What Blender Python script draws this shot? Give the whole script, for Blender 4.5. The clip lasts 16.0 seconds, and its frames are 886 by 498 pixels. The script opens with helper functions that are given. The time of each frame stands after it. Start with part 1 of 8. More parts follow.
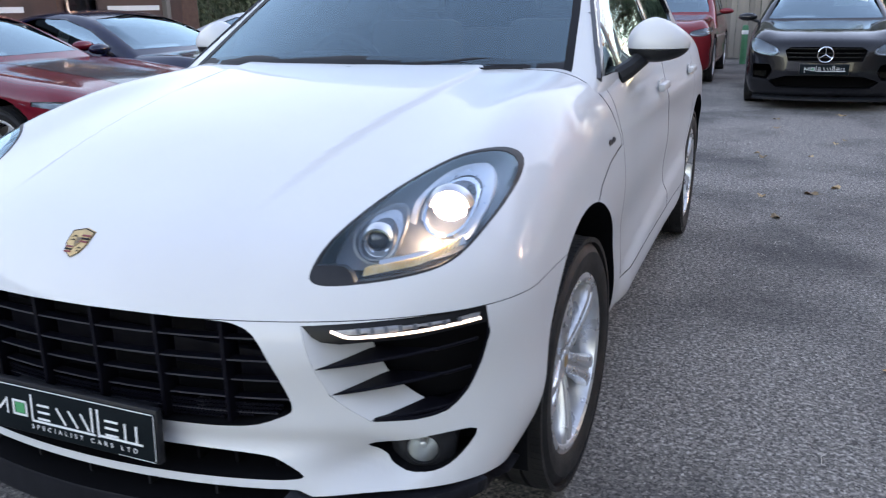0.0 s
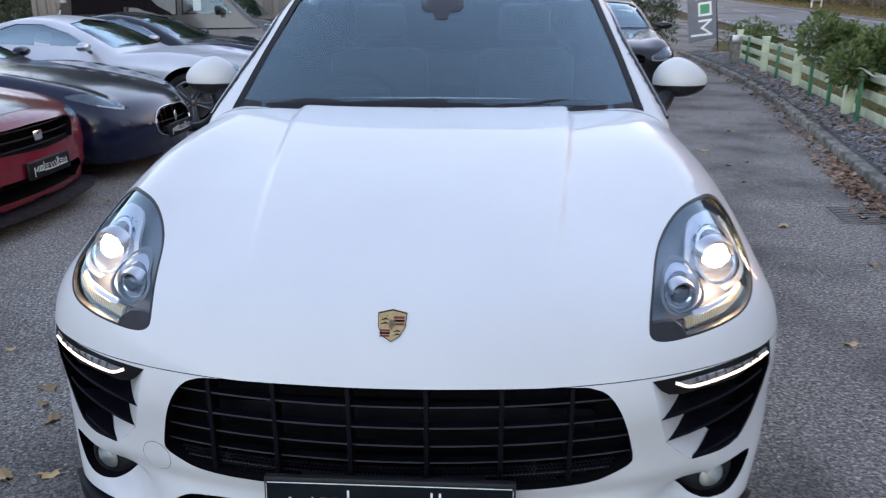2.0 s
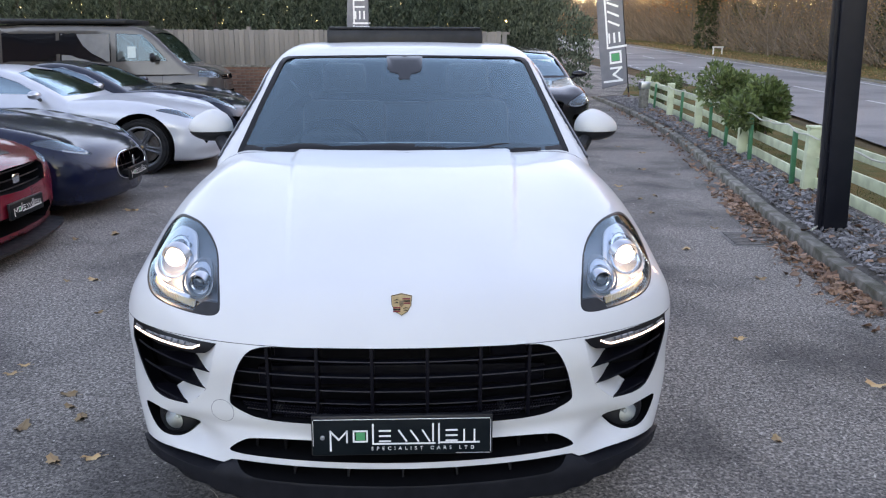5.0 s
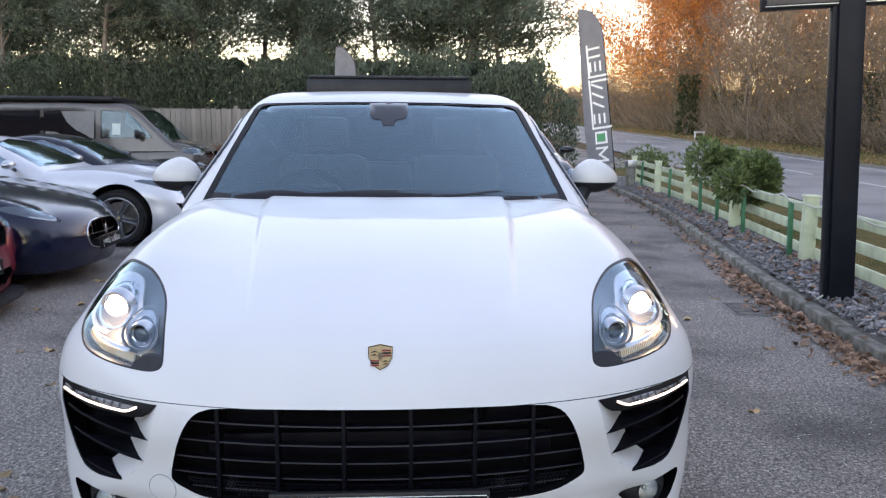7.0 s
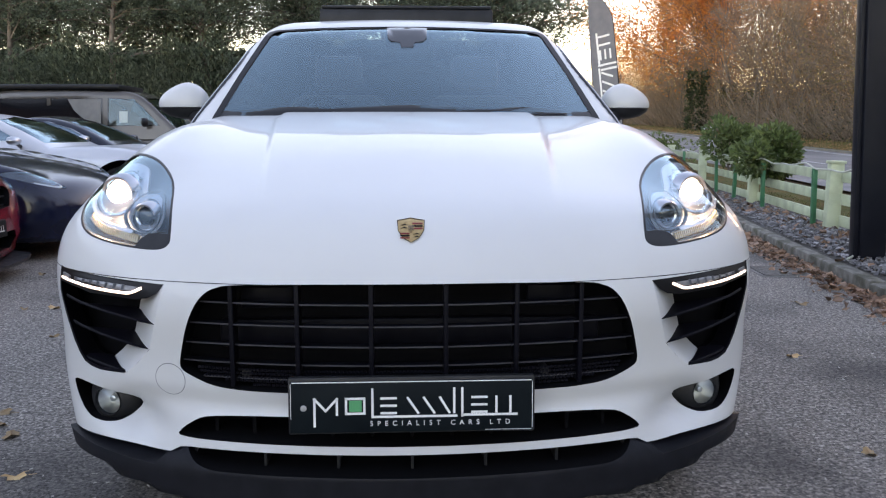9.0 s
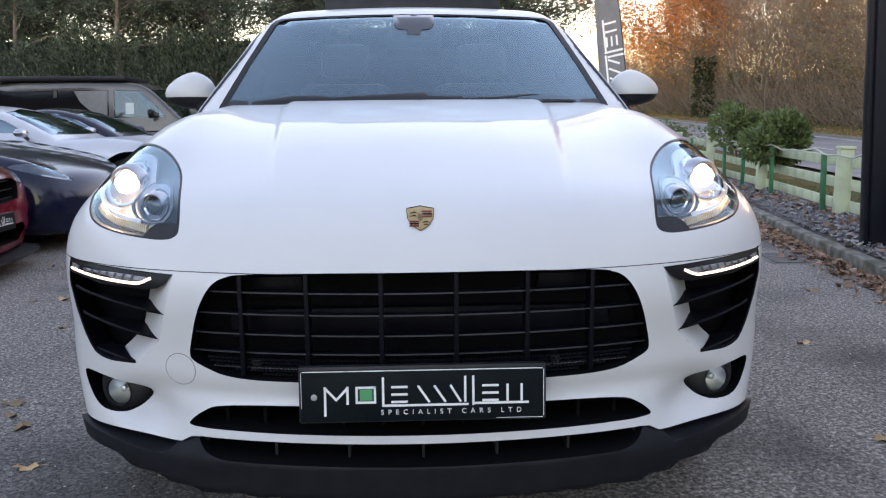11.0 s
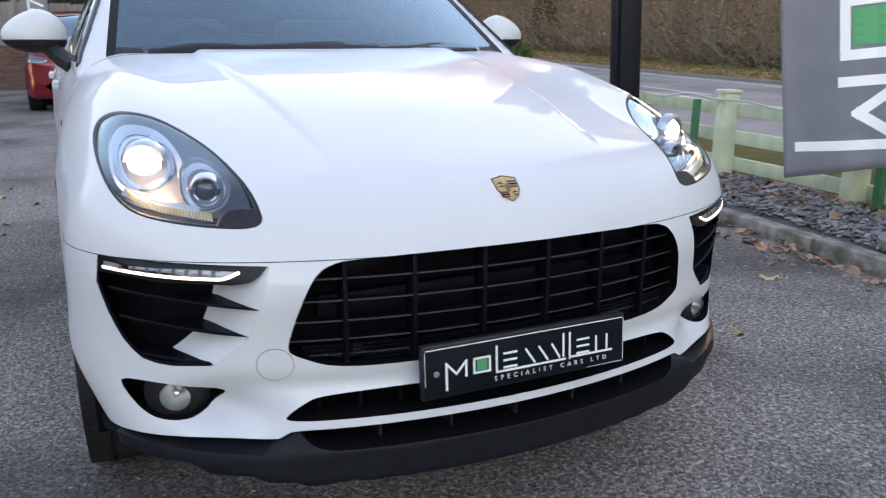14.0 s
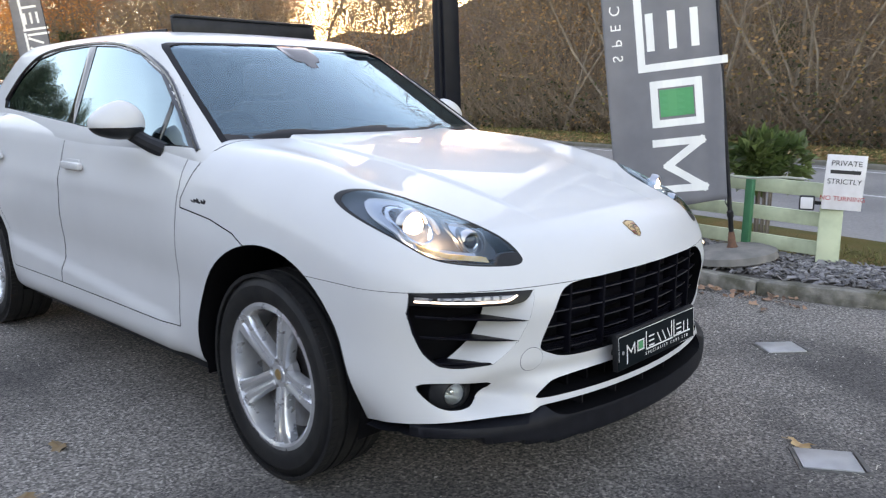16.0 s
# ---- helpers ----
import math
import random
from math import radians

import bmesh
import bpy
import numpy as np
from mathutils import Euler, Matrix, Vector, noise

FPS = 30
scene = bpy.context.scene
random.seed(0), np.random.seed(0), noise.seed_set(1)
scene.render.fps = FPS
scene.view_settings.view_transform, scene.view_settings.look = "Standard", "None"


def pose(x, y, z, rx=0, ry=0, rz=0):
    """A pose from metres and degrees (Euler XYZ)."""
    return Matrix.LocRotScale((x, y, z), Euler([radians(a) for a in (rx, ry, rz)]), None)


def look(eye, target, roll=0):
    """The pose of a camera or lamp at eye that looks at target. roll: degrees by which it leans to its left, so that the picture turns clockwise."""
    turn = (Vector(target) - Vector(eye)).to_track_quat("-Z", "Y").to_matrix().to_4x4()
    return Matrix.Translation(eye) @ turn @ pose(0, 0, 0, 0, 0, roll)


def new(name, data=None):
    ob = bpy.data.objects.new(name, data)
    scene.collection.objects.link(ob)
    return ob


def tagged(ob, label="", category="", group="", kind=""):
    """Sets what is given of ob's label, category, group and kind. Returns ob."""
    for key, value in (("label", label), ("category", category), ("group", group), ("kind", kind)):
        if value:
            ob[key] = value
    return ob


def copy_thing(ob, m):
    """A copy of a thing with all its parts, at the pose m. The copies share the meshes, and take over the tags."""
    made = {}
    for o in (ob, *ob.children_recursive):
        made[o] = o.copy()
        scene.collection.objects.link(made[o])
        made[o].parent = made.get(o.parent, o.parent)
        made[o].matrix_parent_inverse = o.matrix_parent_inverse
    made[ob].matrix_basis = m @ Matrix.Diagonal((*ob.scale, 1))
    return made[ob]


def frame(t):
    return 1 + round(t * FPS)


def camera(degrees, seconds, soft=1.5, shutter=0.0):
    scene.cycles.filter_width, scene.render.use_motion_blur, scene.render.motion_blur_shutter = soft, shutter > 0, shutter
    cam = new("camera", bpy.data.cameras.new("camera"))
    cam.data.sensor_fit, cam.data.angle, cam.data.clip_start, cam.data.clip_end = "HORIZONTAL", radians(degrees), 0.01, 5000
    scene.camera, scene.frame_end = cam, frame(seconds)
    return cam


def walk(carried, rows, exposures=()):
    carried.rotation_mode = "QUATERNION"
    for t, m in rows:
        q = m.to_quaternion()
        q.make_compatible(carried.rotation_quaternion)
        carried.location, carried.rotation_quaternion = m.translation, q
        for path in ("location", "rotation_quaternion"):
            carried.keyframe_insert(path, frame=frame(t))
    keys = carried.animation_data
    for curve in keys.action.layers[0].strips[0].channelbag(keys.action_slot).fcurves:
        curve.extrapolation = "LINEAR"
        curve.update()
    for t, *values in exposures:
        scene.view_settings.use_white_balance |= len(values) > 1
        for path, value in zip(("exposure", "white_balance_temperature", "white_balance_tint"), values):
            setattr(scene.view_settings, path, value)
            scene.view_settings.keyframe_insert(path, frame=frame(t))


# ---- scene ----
cam = camera(58.4, 16.0, soft=1.2, shutter=0.3)
PATH = [
    (0, (1.369, -1.103, 1.359), (0.63, 0.659, 0.767), -1.0),
    (0.5, (1.015, -1.198, 1.401), (0.39, 0.591, 0.762), -0.1),
    (1, (0.619, -1.109, 1.375), (0.078, 0.662, 0.62), -1.5),
    (1.5, (0.397, -1.15, 1.446), (0.084, 0.705, 0.767), -0.4),
    (2, (0.197, -1.409, 1.532), (0.085, 0.494, 0.925), -0.1),
    (2.5, (0.189, -1.705, 1.601), (0.142, 0.214, 1.042), -0.5),
    (3, (0.075, -1.926, 1.612), (0.096, 0.002, 1.079), -0.6),
    (3.5, (0.024, -2.074, 1.636), (0.087, -0.143, 1.122), -0.3),
    (4, (0.034, -2.114, 1.633), (0.111, -0.182, 1.122), 0.1),
    (6.5, (0.033, -1.931, 1.55), (0.108, 0.018, 1.106), 0.3),
    (7, (0.046, -1.783, 1.434), (0.157, 0.191, 1.134), 0.4),
    (7.5, (-0.002, -1.687, 1.277), (0.128, 0.294, 1.034), 0.0),
    (8, (-0.01, -1.633, 1.145), (0.115, 0.347, 0.893), -0.1),
    (8.5, (-0.015, -1.629, 1.102), (0.093, 0.349, 0.828), 0.0),
    (9, (-0.011, -1.632, 1.094), (0.082, 0.344, 0.799), -0.0),
    (11.5, (-0.02, -1.62, 1.089), (0.055, 0.349, 0.748), -0.5),
    (12, (-0.022, -1.631, 1.094), (0.102, 0.328, 0.707), -0.8),
    (12.5, (-0.022, -1.644, 1.105), (0.202, 0.292, 0.653), -1.1),
    (13, (-0.17, -1.651, 1.17), (0.217, 0.247, 0.672), -1.0),
    (13.5, (-0.516, -1.567, 1.169), (0.071, 0.272, 0.646), -0.4),
    (14, (-0.885, -1.427, 1.211), (-0.064, 0.321, 0.69), 0.1),
    (14.5, (-1.265, -1.46, 1.26), (-0.243, 0.19, 0.777), 0.0),
    (15, (-1.588, -1.355, 1.23), (-0.401, 0.189, 0.774), 0.1),
    (15.5, (-1.98, -1.299, 1.274), (-0.657, 0.141, 0.854), 0.0),
    (16, (-2.401, -1.251, 1.328), (-0.972, 0.095, 0.943), 0.1),
]
walk(cam, [(t, look(eye, target, roll)) for t, eye, target, roll in PATH], exposures=[(0.0, 1.22, 7600, 33), (2.0, 0.96, 7600, 33), (3.0, 1.13, 7850, 34), (6.5, 1.20, 7900, 35), (7.2, 1.05, 7900, 35), (8.0, 0.95, 8000, 35), (11.5, 0.97, 8000, 35), (13.0, 1.16, 8000, 34), (14.5, 1.16, 8100, 33), (16.0, 1.23, 8450, 32)])

# ---- light: a clear sky at dusk, the sun low behind the woods ----
SUN_UP, SUN_AZ = 7.0, 46.0
world = bpy.data.worlds.new("dusk_sky")
scene.world = world
world.use_nodes = True
wn = world.node_tree
wn.nodes.clear()
sky = wn.nodes.new("ShaderNodeTexSky")
sky.sky_type, sky.sun_disc = "NISHITA", False
sky.sun_elevation, sky.sun_rotation = radians(SUN_UP), radians(SUN_AZ)
sky.air_density, sky.dust_density, sky.ozone_density = 1.0, 0.2, 1.15
sky_bg, sky_out = wn.nodes.new("ShaderNodeBackground"), wn.nodes.new("ShaderNodeOutputWorld")
sky_bg.inputs["Strength"].default_value = 0.55
wn.links.new(sky.outputs[0], sky_bg.inputs[0])
wn.links.new(sky_bg.outputs[0], sky_out.inputs[0])
sun = new("sun", bpy.data.lights.new("sun", "SUN"))
sun.data.energy, sun.data.angle, sun.data.color = 1.8, radians(15), (1.0, 0.70, 0.42)
sun.matrix_world = look((math.sin(radians(SUN_AZ)) * 50, math.cos(radians(SUN_AZ)) * 50, 50 * math.tan(radians(SUN_UP))), (0, 0, 0))

# ---- materials ----
def mat(name, c1, c2=None, scale=8.0, rough=0.5, metal=0.0, coat=0.0, grain=0.0, grain_scale=60.0, rough_var=0.0, emit=None, power=0.0, glass=False, coord="Object", spread=(0.35, 0.65), island=0.0, c3=None, c3_scale=1.2, c3_amount=0.5, coat_rough=0.03, alpha=1.0, stretch=None, sheen=0.0, ior=1.5, tint=0.0, thin=0.0, cells=None, spec=0.5):
    """A node material: c1 and c2 mixed by two noises, c3 in larger stains, relief from grain, roughness varied."""
    m = bpy.data.materials.new(name)
    m.use_nodes = True
    nt = m.node_tree
    b = nt.nodes["Principled BSDF"]
    b.inputs["Base Color"].default_value = (*c1, 1)
    b.inputs["Roughness"].default_value, b.inputs["Metallic"].default_value = rough, metal
    b.inputs["Coat Weight"].default_value, b.inputs["Coat Roughness"].default_value = coat, coat_rough
    b.inputs["IOR"].default_value = ior
    b.inputs["Alpha"].default_value = alpha
    b.inputs["Specular IOR Level"].default_value = spec
    b.inputs["Sheen Weight"].default_value = sheen
    if glass:
        b.inputs["Transmission Weight"].default_value = 1.0
    if emit:
        b.inputs["Emission Color"].default_value = (*emit, 1)
        b.inputs["Emission Strength"].default_value = power
    tc = nt.nodes.new("ShaderNodeTexCoord")
    place = tc.outputs[coord]
    if stretch:
        mp = nt.nodes.new("ShaderNodeMapping")
        mp.inputs["Scale"].default_value = stretch
        nt.links.new(place, mp.inputs["Vector"])
        place = mp.outputs[0]

    def noise_tex(s, detail=6.0):
        n = nt.nodes.new("ShaderNodeTexNoise")
        n.inputs["Scale"].default_value, n.inputs["Detail"].default_value = s, detail
        nt.links.new(place, n.inputs["Vector"])
        return n.outputs["Fac"]

    def ramp(fac, lo, hi, a, z):
        r = nt.nodes.new("ShaderNodeMapRange")
        r.inputs["From Min"].default_value, r.inputs["From Max"].default_value = lo, hi
        r.inputs["To Min"].default_value, r.inputs["To Max"].default_value = a, z
        nt.links.new(fac, r.inputs["Value"])
        return r.outputs[0]

    def blend(fac, a, c):
        x = nt.nodes.new("ShaderNodeMix")
        x.data_type = "RGBA"
        nt.links.new(fac, x.inputs["Factor"])
        for key, v in (("A", a), ("B", c)):
            sock = [s for s in x.inputs if s.name == key and s.type == "RGBA"][0]
            if isinstance(v, tuple):
                sock.default_value = (*v, 1)
            else:
                nt.links.new(v, sock)
        return [s for s in x.outputs if s.type == "RGBA"][0]

    col = None
    if c2 is not None:
        col = blend(ramp(noise_tex(scale), spread[0], spread[1], 0, 1), c1, c2)
    if c3 is not None:
        col = blend(ramp(noise_tex(c3_scale, 4.0), 0.45, 0.65, 0, c3_amount), col if col is not None else c1, c3)
    if cells:
        vo, hs, sx = nt.nodes.new("ShaderNodeTexVoronoi"), nt.nodes.new("ShaderNodeHueSaturation"), nt.nodes.new("ShaderNodeSeparateColor")
        vo.inputs["Scale"].default_value = cells[0]
        nt.links.new(place, vo.inputs["Vector"])
        nt.links.new(vo.outputs["Color"], sx.inputs[0])
        nt.links.new(ramp(sx.outputs[0], 0, 1, 1 - cells[1], 1 + cells[1]), hs.inputs["Value"])
        nt.links.new(col, hs.inputs["Color"])
        col = hs.outputs[0]
    if island or tint:
        if island:
            g = nt.nodes.new("ShaderNodeNewGeometry")
            rnd = g.outputs["Random Per Island"]
        else:
            g = nt.nodes.new("ShaderNodeObjectInfo")
            rnd = g.outputs["Random"]
        h = nt.nodes.new("ShaderNodeHueSaturation")
        amount = island or tint
        nt.links.new(ramp(rnd, 0, 1, 1 - amount, 1 + amount), h.inputs["Value"])
        if col is None:
            h.inputs["Color"].default_value = (*c1, 1)
        else:
            nt.links.new(col, h.inputs["Color"])
        col = h.outputs[0]
    if col is not None:
        nt.links.new(col, b.inputs["Base Color"])
    if rough_var:
        nt.links.new(ramp(noise_tex(scale * 0.7), 0.3, 0.7, max(rough - rough_var, 0.02), min(rough + rough_var, 1)), b.inputs["Roughness"])
    if grain:
        bp = nt.nodes.new("ShaderNodeBump")
        bp.inputs["Strength"].default_value, bp.inputs["Distance"].default_value = 1.0, grain
        nt.links.new(noise_tex(grain_scale), bp.inputs["Height"])
        nt.links.new(bp.outputs[0], b.inputs["Normal"])
    if thin:
        tl, mx = nt.nodes.new("ShaderNodeBsdfTranslucent"), nt.nodes.new("ShaderNodeMixShader")
        mx.inputs[0].default_value = thin
        if col is not None:
            nt.links.new(col, tl.inputs["Color"])
        else:
            tl.inputs["Color"].default_value = (*c1, 1)
        nt.links.new(b.outputs[0], mx.inputs[1])
        nt.links.new(tl.outputs[0], mx.inputs[2])
        nt.links.new(mx.outputs[0], nt.nodes["Material Output"].inputs["Surface"])
    return m


def pane_glass(name, tint, gloss=0.03, film=0.06):
    """Thin tinted glass: clear straight through, with a mirror film that grows at a glancing view."""
    m = bpy.data.materials.new(name)
    m.use_nodes = True
    nt = m.node_tree
    nt.nodes.clear()
    out = nt.nodes.new("ShaderNodeOutputMaterial")
    mix, tr, gl, lw = (nt.nodes.new(k) for k in ("ShaderNodeMixShader", "ShaderNodeBsdfTransparent", "ShaderNodeBsdfGlossy", "ShaderNodeLayerWeight"))
    pw, mr = nt.nodes.new("ShaderNodeMath"), nt.nodes.new("ShaderNodeMapRange")
    pw.operation, pw.inputs[1].default_value = "POWER", 4.0
    mr.inputs["To Min"].default_value, mr.inputs["To Max"].default_value = film, 0.9
    lw.inputs["Blend"].default_value = 0.5
    tr.inputs["Color"].default_value = (*tint, 1)
    gl.inputs["Roughness"].default_value = gloss
    gl.inputs["Color"].default_value = (0.70, 0.92, 1.0, 1)
    for a, c in ((lw.outputs["Facing"], pw.inputs[0]), (pw.outputs[0], mr.inputs["Value"]), (mr.outputs[0], mix.inputs[0]), (tr.outputs[0], mix.inputs[1]), (gl.outputs[0], mix.inputs[2]), (mix.outputs[0], out.inputs[0])):
        nt.links.new(a, c)
    return m


WHITE_PAINT = mat("white_paint", (0.60, 0.60, 0.595), (0.58, 0.58, 0.58), scale=3, rough=0.4, coat=0.5, coat_rough=0.03, spec=0.1, c3=(0.55, 0.55, 0.54), c3_scale=1.5, c3_amount=0.25, grain=0.00004, grain_scale=900)
WHITE_EDGE = WHITE_PAINT.copy()
WHITE_EDGE.name = "white_paint_edge"
BLACK_PLASTIC = mat("black_plastic", (0.010, 0.0105, 0.012), (0.017, 0.0175, 0.02), scale=20, spec=0.3, rough=0.45, grain=0.0002, grain_scale=800, rough_var=0.08)
GLOSS_BLACK = mat("gloss_black", (0.008, 0.008, 0.010), rough=0.12, coat=0.5)
# near-black for hollows: their shade is put into the colour
VOID = mat("cavity_shade_black", (0.004, 0.004, 0.005), rough=0.85, spec=0.08)
LIP_BLACK = mat("lip_plastic", (0.007, 0.0075, 0.010), (0.011, 0.0115, 0.015), scale=20, spec=0.16, rough=0.5, grain=0.0002, grain_scale=800)
SENSOR = mat("sensor_window", (0.008, 0.009, 0.010), rough=0.06, spec=0.45)
FRIT = mat("black_glass_border", (0.006, 0.006, 0.007), rough=0.45, spec=0.12)
GRILLE_BLACK = mat("grille_black", (0.004, 0.004, 0.007), (0.006, 0.006, 0.009), scale=20, rough=0.45, spec=0.07)
CHROME = mat("chrome", (0.75, 0.76, 0.78), rough=0.12, metal=1.0)
SATIN = mat("satin_reflector", (0.50, 0.52, 0.55), rough=0.34, metal=1.0, rough_var=0.08, scale=30)
LAMP_GREY = mat("lamp_housing", (0.12, 0.13, 0.15), (0.09, 0.10, 0.115), scale=15, rough=0.4, metal=0.2)
LENS = pane_glass("lamp_lens", (0.94, 0.96, 0.98), 0.02, 0.03)
SCREEN = pane_glass("windscreen_glass", (0.50, 0.60, 0.64), 0.015, 0.10)
SIDE_GLASS = pane_glass("door_glass", (0.26, 0.30, 0.31), 0.015, 0.30)
PRIVACY = pane_glass("side_glass", (0.12, 0.13, 0.135), 0.015, 0.30)
ALLOY = mat("silver_alloy", (0.68, 0.69, 0.70), (0.60, 0.61, 0.63), scale=25, rough=0.30, metal=0.7, coat=0.4, rough_var=0.06)
TYRE = mat("tyre_rubber", (0.011, 0.011, 0.012), (0.019, 0.018, 0.0175), scale=14, spec=0.3, rough=0.6, grain=0.0006, grain_scale=300, rough_var=0.1)
STEEL = mat("brake_disc", (0.28, 0.27, 0.26), (0.20, 0.17, 0.15), scale=18, rough=0.4, metal=0.9)
SEAT = mat("seat_leather", (0.085, 0.08, 0.075), (0.07, 0.066, 0.062), scale=10, rough=0.55, grain=0.0005, grain_scale=200)
DASH = mat("dashboard", (0.022, 0.022, 0.024), (0.03, 0.03, 0.032), scale=15, rough=0.6)
PLATE = mat("plate_face", (0.004, 0.007, 0.009), (0.007, 0.011, 0.013), scale=12, rough=0.5, spec=0.07)
SLAT_EDGE = mat("slat_edge", (0.035, 0.035, 0.042), rough=0.4)
STRIP_BLACK = mat("strip_frame_black", (0.008, 0.008, 0.009), rough=0.3, spec=0.2)
STRIP_CELL = mat("strip_cells", (0.36, 0.36, 0.36), (0.24, 0.24, 0.25), scale=60, rough=0.3, metal=0.5)
BRIGHT_BEZEL = mat("bright_bezel", (0.55, 0.56, 0.58), rough=0.36, metal=0.6)
OTHER_LAMP = mat("lamp_bowl", (0.11, 0.113, 0.12), (0.07, 0.072, 0.076), scale=20, rough=0.3, metal=0.3)
PRINT = mat("white_print", (0.80, 0.80, 0.78), rough=0.5)
GREEN_PRINT = mat("green_print", (0.03, 0.30, 0.12), rough=0.45)
XENON = mat("lit_projector", (0.9, 0.9, 0.9), emit=(1.0, 0.90, 0.72), power=6.0)
DRL = mat("lit_light_strip", (0.9, 0.9, 0.9), emit=(1.0, 0.90, 0.72), power=1.2)
FOGLIT = mat("fog_reflector", (0.62, 0.62, 0.60), rough=0.3, metal=1.0)
AMBER = mat("amber_reflector", (0.65, 0.42, 0.16), (0.75, 0.62, 0.40), scale=30, rough=0.3)
GOLD = mat("gold_badge", (0.62, 0.42, 0.20), (0.5, 0.33, 0.15), scale=150, rough=0.3, metal=0.8)
BADGE_CORE = mat("badge_core", (0.30, 0.19, 0.07), (0.05, 0.03, 0.02), scale=220, rough=0.4)
BADGE_RED = mat("badge_red", (0.20, 0.012, 0.012), rough=0.3)
# ---- smooth forms: a solid is where its field is below zero ----
def spline(xs, ys):
    """A natural cubic through the knots, straight beyond its ends."""
    xs, ys = np.array(xs, float), np.array(ys, float)
    n, h = len(xs), np.diff(xs)
    A, b = np.eye(n), np.zeros(n)
    for i in range(1, n - 1):
        A[i, i - 1:i + 2] = h[i - 1], 2 * (h[i - 1] + h[i]), h[i]
        b[i] = 6 * ((ys[i + 1] - ys[i]) / h[i] - (ys[i] - ys[i - 1]) / h[i - 1])
    m = np.linalg.solve(A, b)

    def value(q):
        q = np.asarray(q, float)
        c = np.clip(q, xs[0], xs[-1])
        i = np.clip(np.searchsorted(xs, c) - 1, 0, n - 2)
        a, d = xs[i + 1] - c, c - xs[i]
        v = (m[i] * a ** 3 + m[i + 1] * d ** 3) / (6 * h[i]) + (ys[i] / h[i] - m[i] * h[i] / 6) * a + (ys[i + 1] / h[i] - m[i + 1] * h[i] / 6) * d
        s0 = (ys[1] - ys[0]) / h[0] - h[0] * m[1] / 6
        s1 = (ys[-1] - ys[-2]) / h[-1] + h[-1] * m[-2] / 6
        return v + np.where(q < xs[0], (q - xs[0]) * s0, 0) + np.where(q > xs[-1], (q - xs[-1]) * s1, 0)
    return value


def smax(a, b, r):
    k = np.clip(r - np.abs(a - b), 0, None) / r
    return np.maximum(a, b) + k * k * r * 0.25


def step(a, b, q):
    k = np.clip((q - a) / (b - a), 0, 1)
    return k * k * (3 - 2 * k)


def bump(q, c, w):
    return np.exp(-((q - c) / w) ** 2)


def meet(field, o, d, far):
    """Where rays from inside leave the field, by halving."""
    o, d = np.broadcast_arrays(np.asarray(o, float), np.asarray(d, float))
    lo, hi = np.zeros(len(d)), np.full(len(d), float(far))
    for _ in range(36):
        mid = (lo + hi) / 2
        p = o + d * mid[:, None]
        inside = field(p[:, 0], p[:, 1], p[:, 2]) < 0
        lo, hi = np.where(inside, mid, lo), np.where(inside, hi, mid)
    return o + d * lo[:, None]


def mesh_of(name, verts, faces, mats, mat_index=0, smooth=False):
    me = bpy.data.meshes.new(name)
    me.from_pydata([tuple(map(float, v)) for v in verts], [], faces)
    for m in mats if isinstance(mats, (list, tuple)) else [mats]:
        me.materials.append(m)
    if mat_index or smooth:
        n = len(me.polygons)
        me.polygons.foreach_set("material_index", [mat_index] * n)
        me.polygons.foreach_set("use_smooth", [smooth] * n)
    me.update()
    return me


def from_bm(name, bm, material, smooth=True, angle=35):
    bmesh.ops.recalc_face_normals(bm, faces=bm.faces)
    me = bpy.data.meshes.new(name)
    bm.to_mesh(me)
    bm.free()
    for m in material if isinstance(material, (list, tuple)) else [material]:
        me.materials.append(m)
    if smooth:
        me.polygons.foreach_set("use_smooth", [True] * len(me.polygons))
        me.set_sharp_from_angle(angle=radians(angle))
    return me


def thing(name, label, category, group="", kind="", at=None):
    """An Empty that stands for a whole thing; its parts hang under it."""
    e = new(name)
    e.empty_display_size = 0.1
    if at is not None:
        e.matrix_world = at
    return tagged(e, label, category, group, kind)


def part(name, data, material, parent, label="", smooth=True, angle=35):
    """Links a bmesh or a mesh as ONE mesh object under a thing or a part."""
    me = data if isinstance(data, bpy.types.Mesh) else from_bm(name, data, material, smooth, angle)
    ob = new(name, me)
    ob.parent = parent
    if label:
        tagged(ob, label)
    return ob


def whole(name, data, material, label, category, group="", kind="", at=None, smooth=True, angle=35):
    me = data if isinstance(data, bpy.types.Mesh) else from_bm(name, data, material, smooth, angle)
    ob = new(name, me)
    if at is not None:
        ob.matrix_world = at
    return tagged(ob, label, category, group, kind)


def box(bm, x0, x1, y0, y1, z0, z1, bevel=0.0, m=None):
    g = bmesh.ops.create_cube(bm, size=1.0)
    vs = g["verts"]
    for v in vs:
        v.co = Vector(((x0 + x1) / 2 + v.co.x * (x1 - x0), (y0 + y1) / 2 + v.co.y * (y1 - y0), (z0 + z1) / 2 + v.co.z * (z1 - z0)))
    if bevel:
        es = list({e for v in vs for e in v.link_edges})
        r = bmesh.ops.bevel(bm, geom=es, offset=bevel, segments=2, profile=0.5, affect="EDGES")
        vs = list({v for f in r["faces"] for v in f.verts} | {v for v in vs if v.is_valid})
    if m is not None:
        bmesh.ops.transform(bm, matrix=m, verts=[v for v in vs if v.is_valid])
    return vs


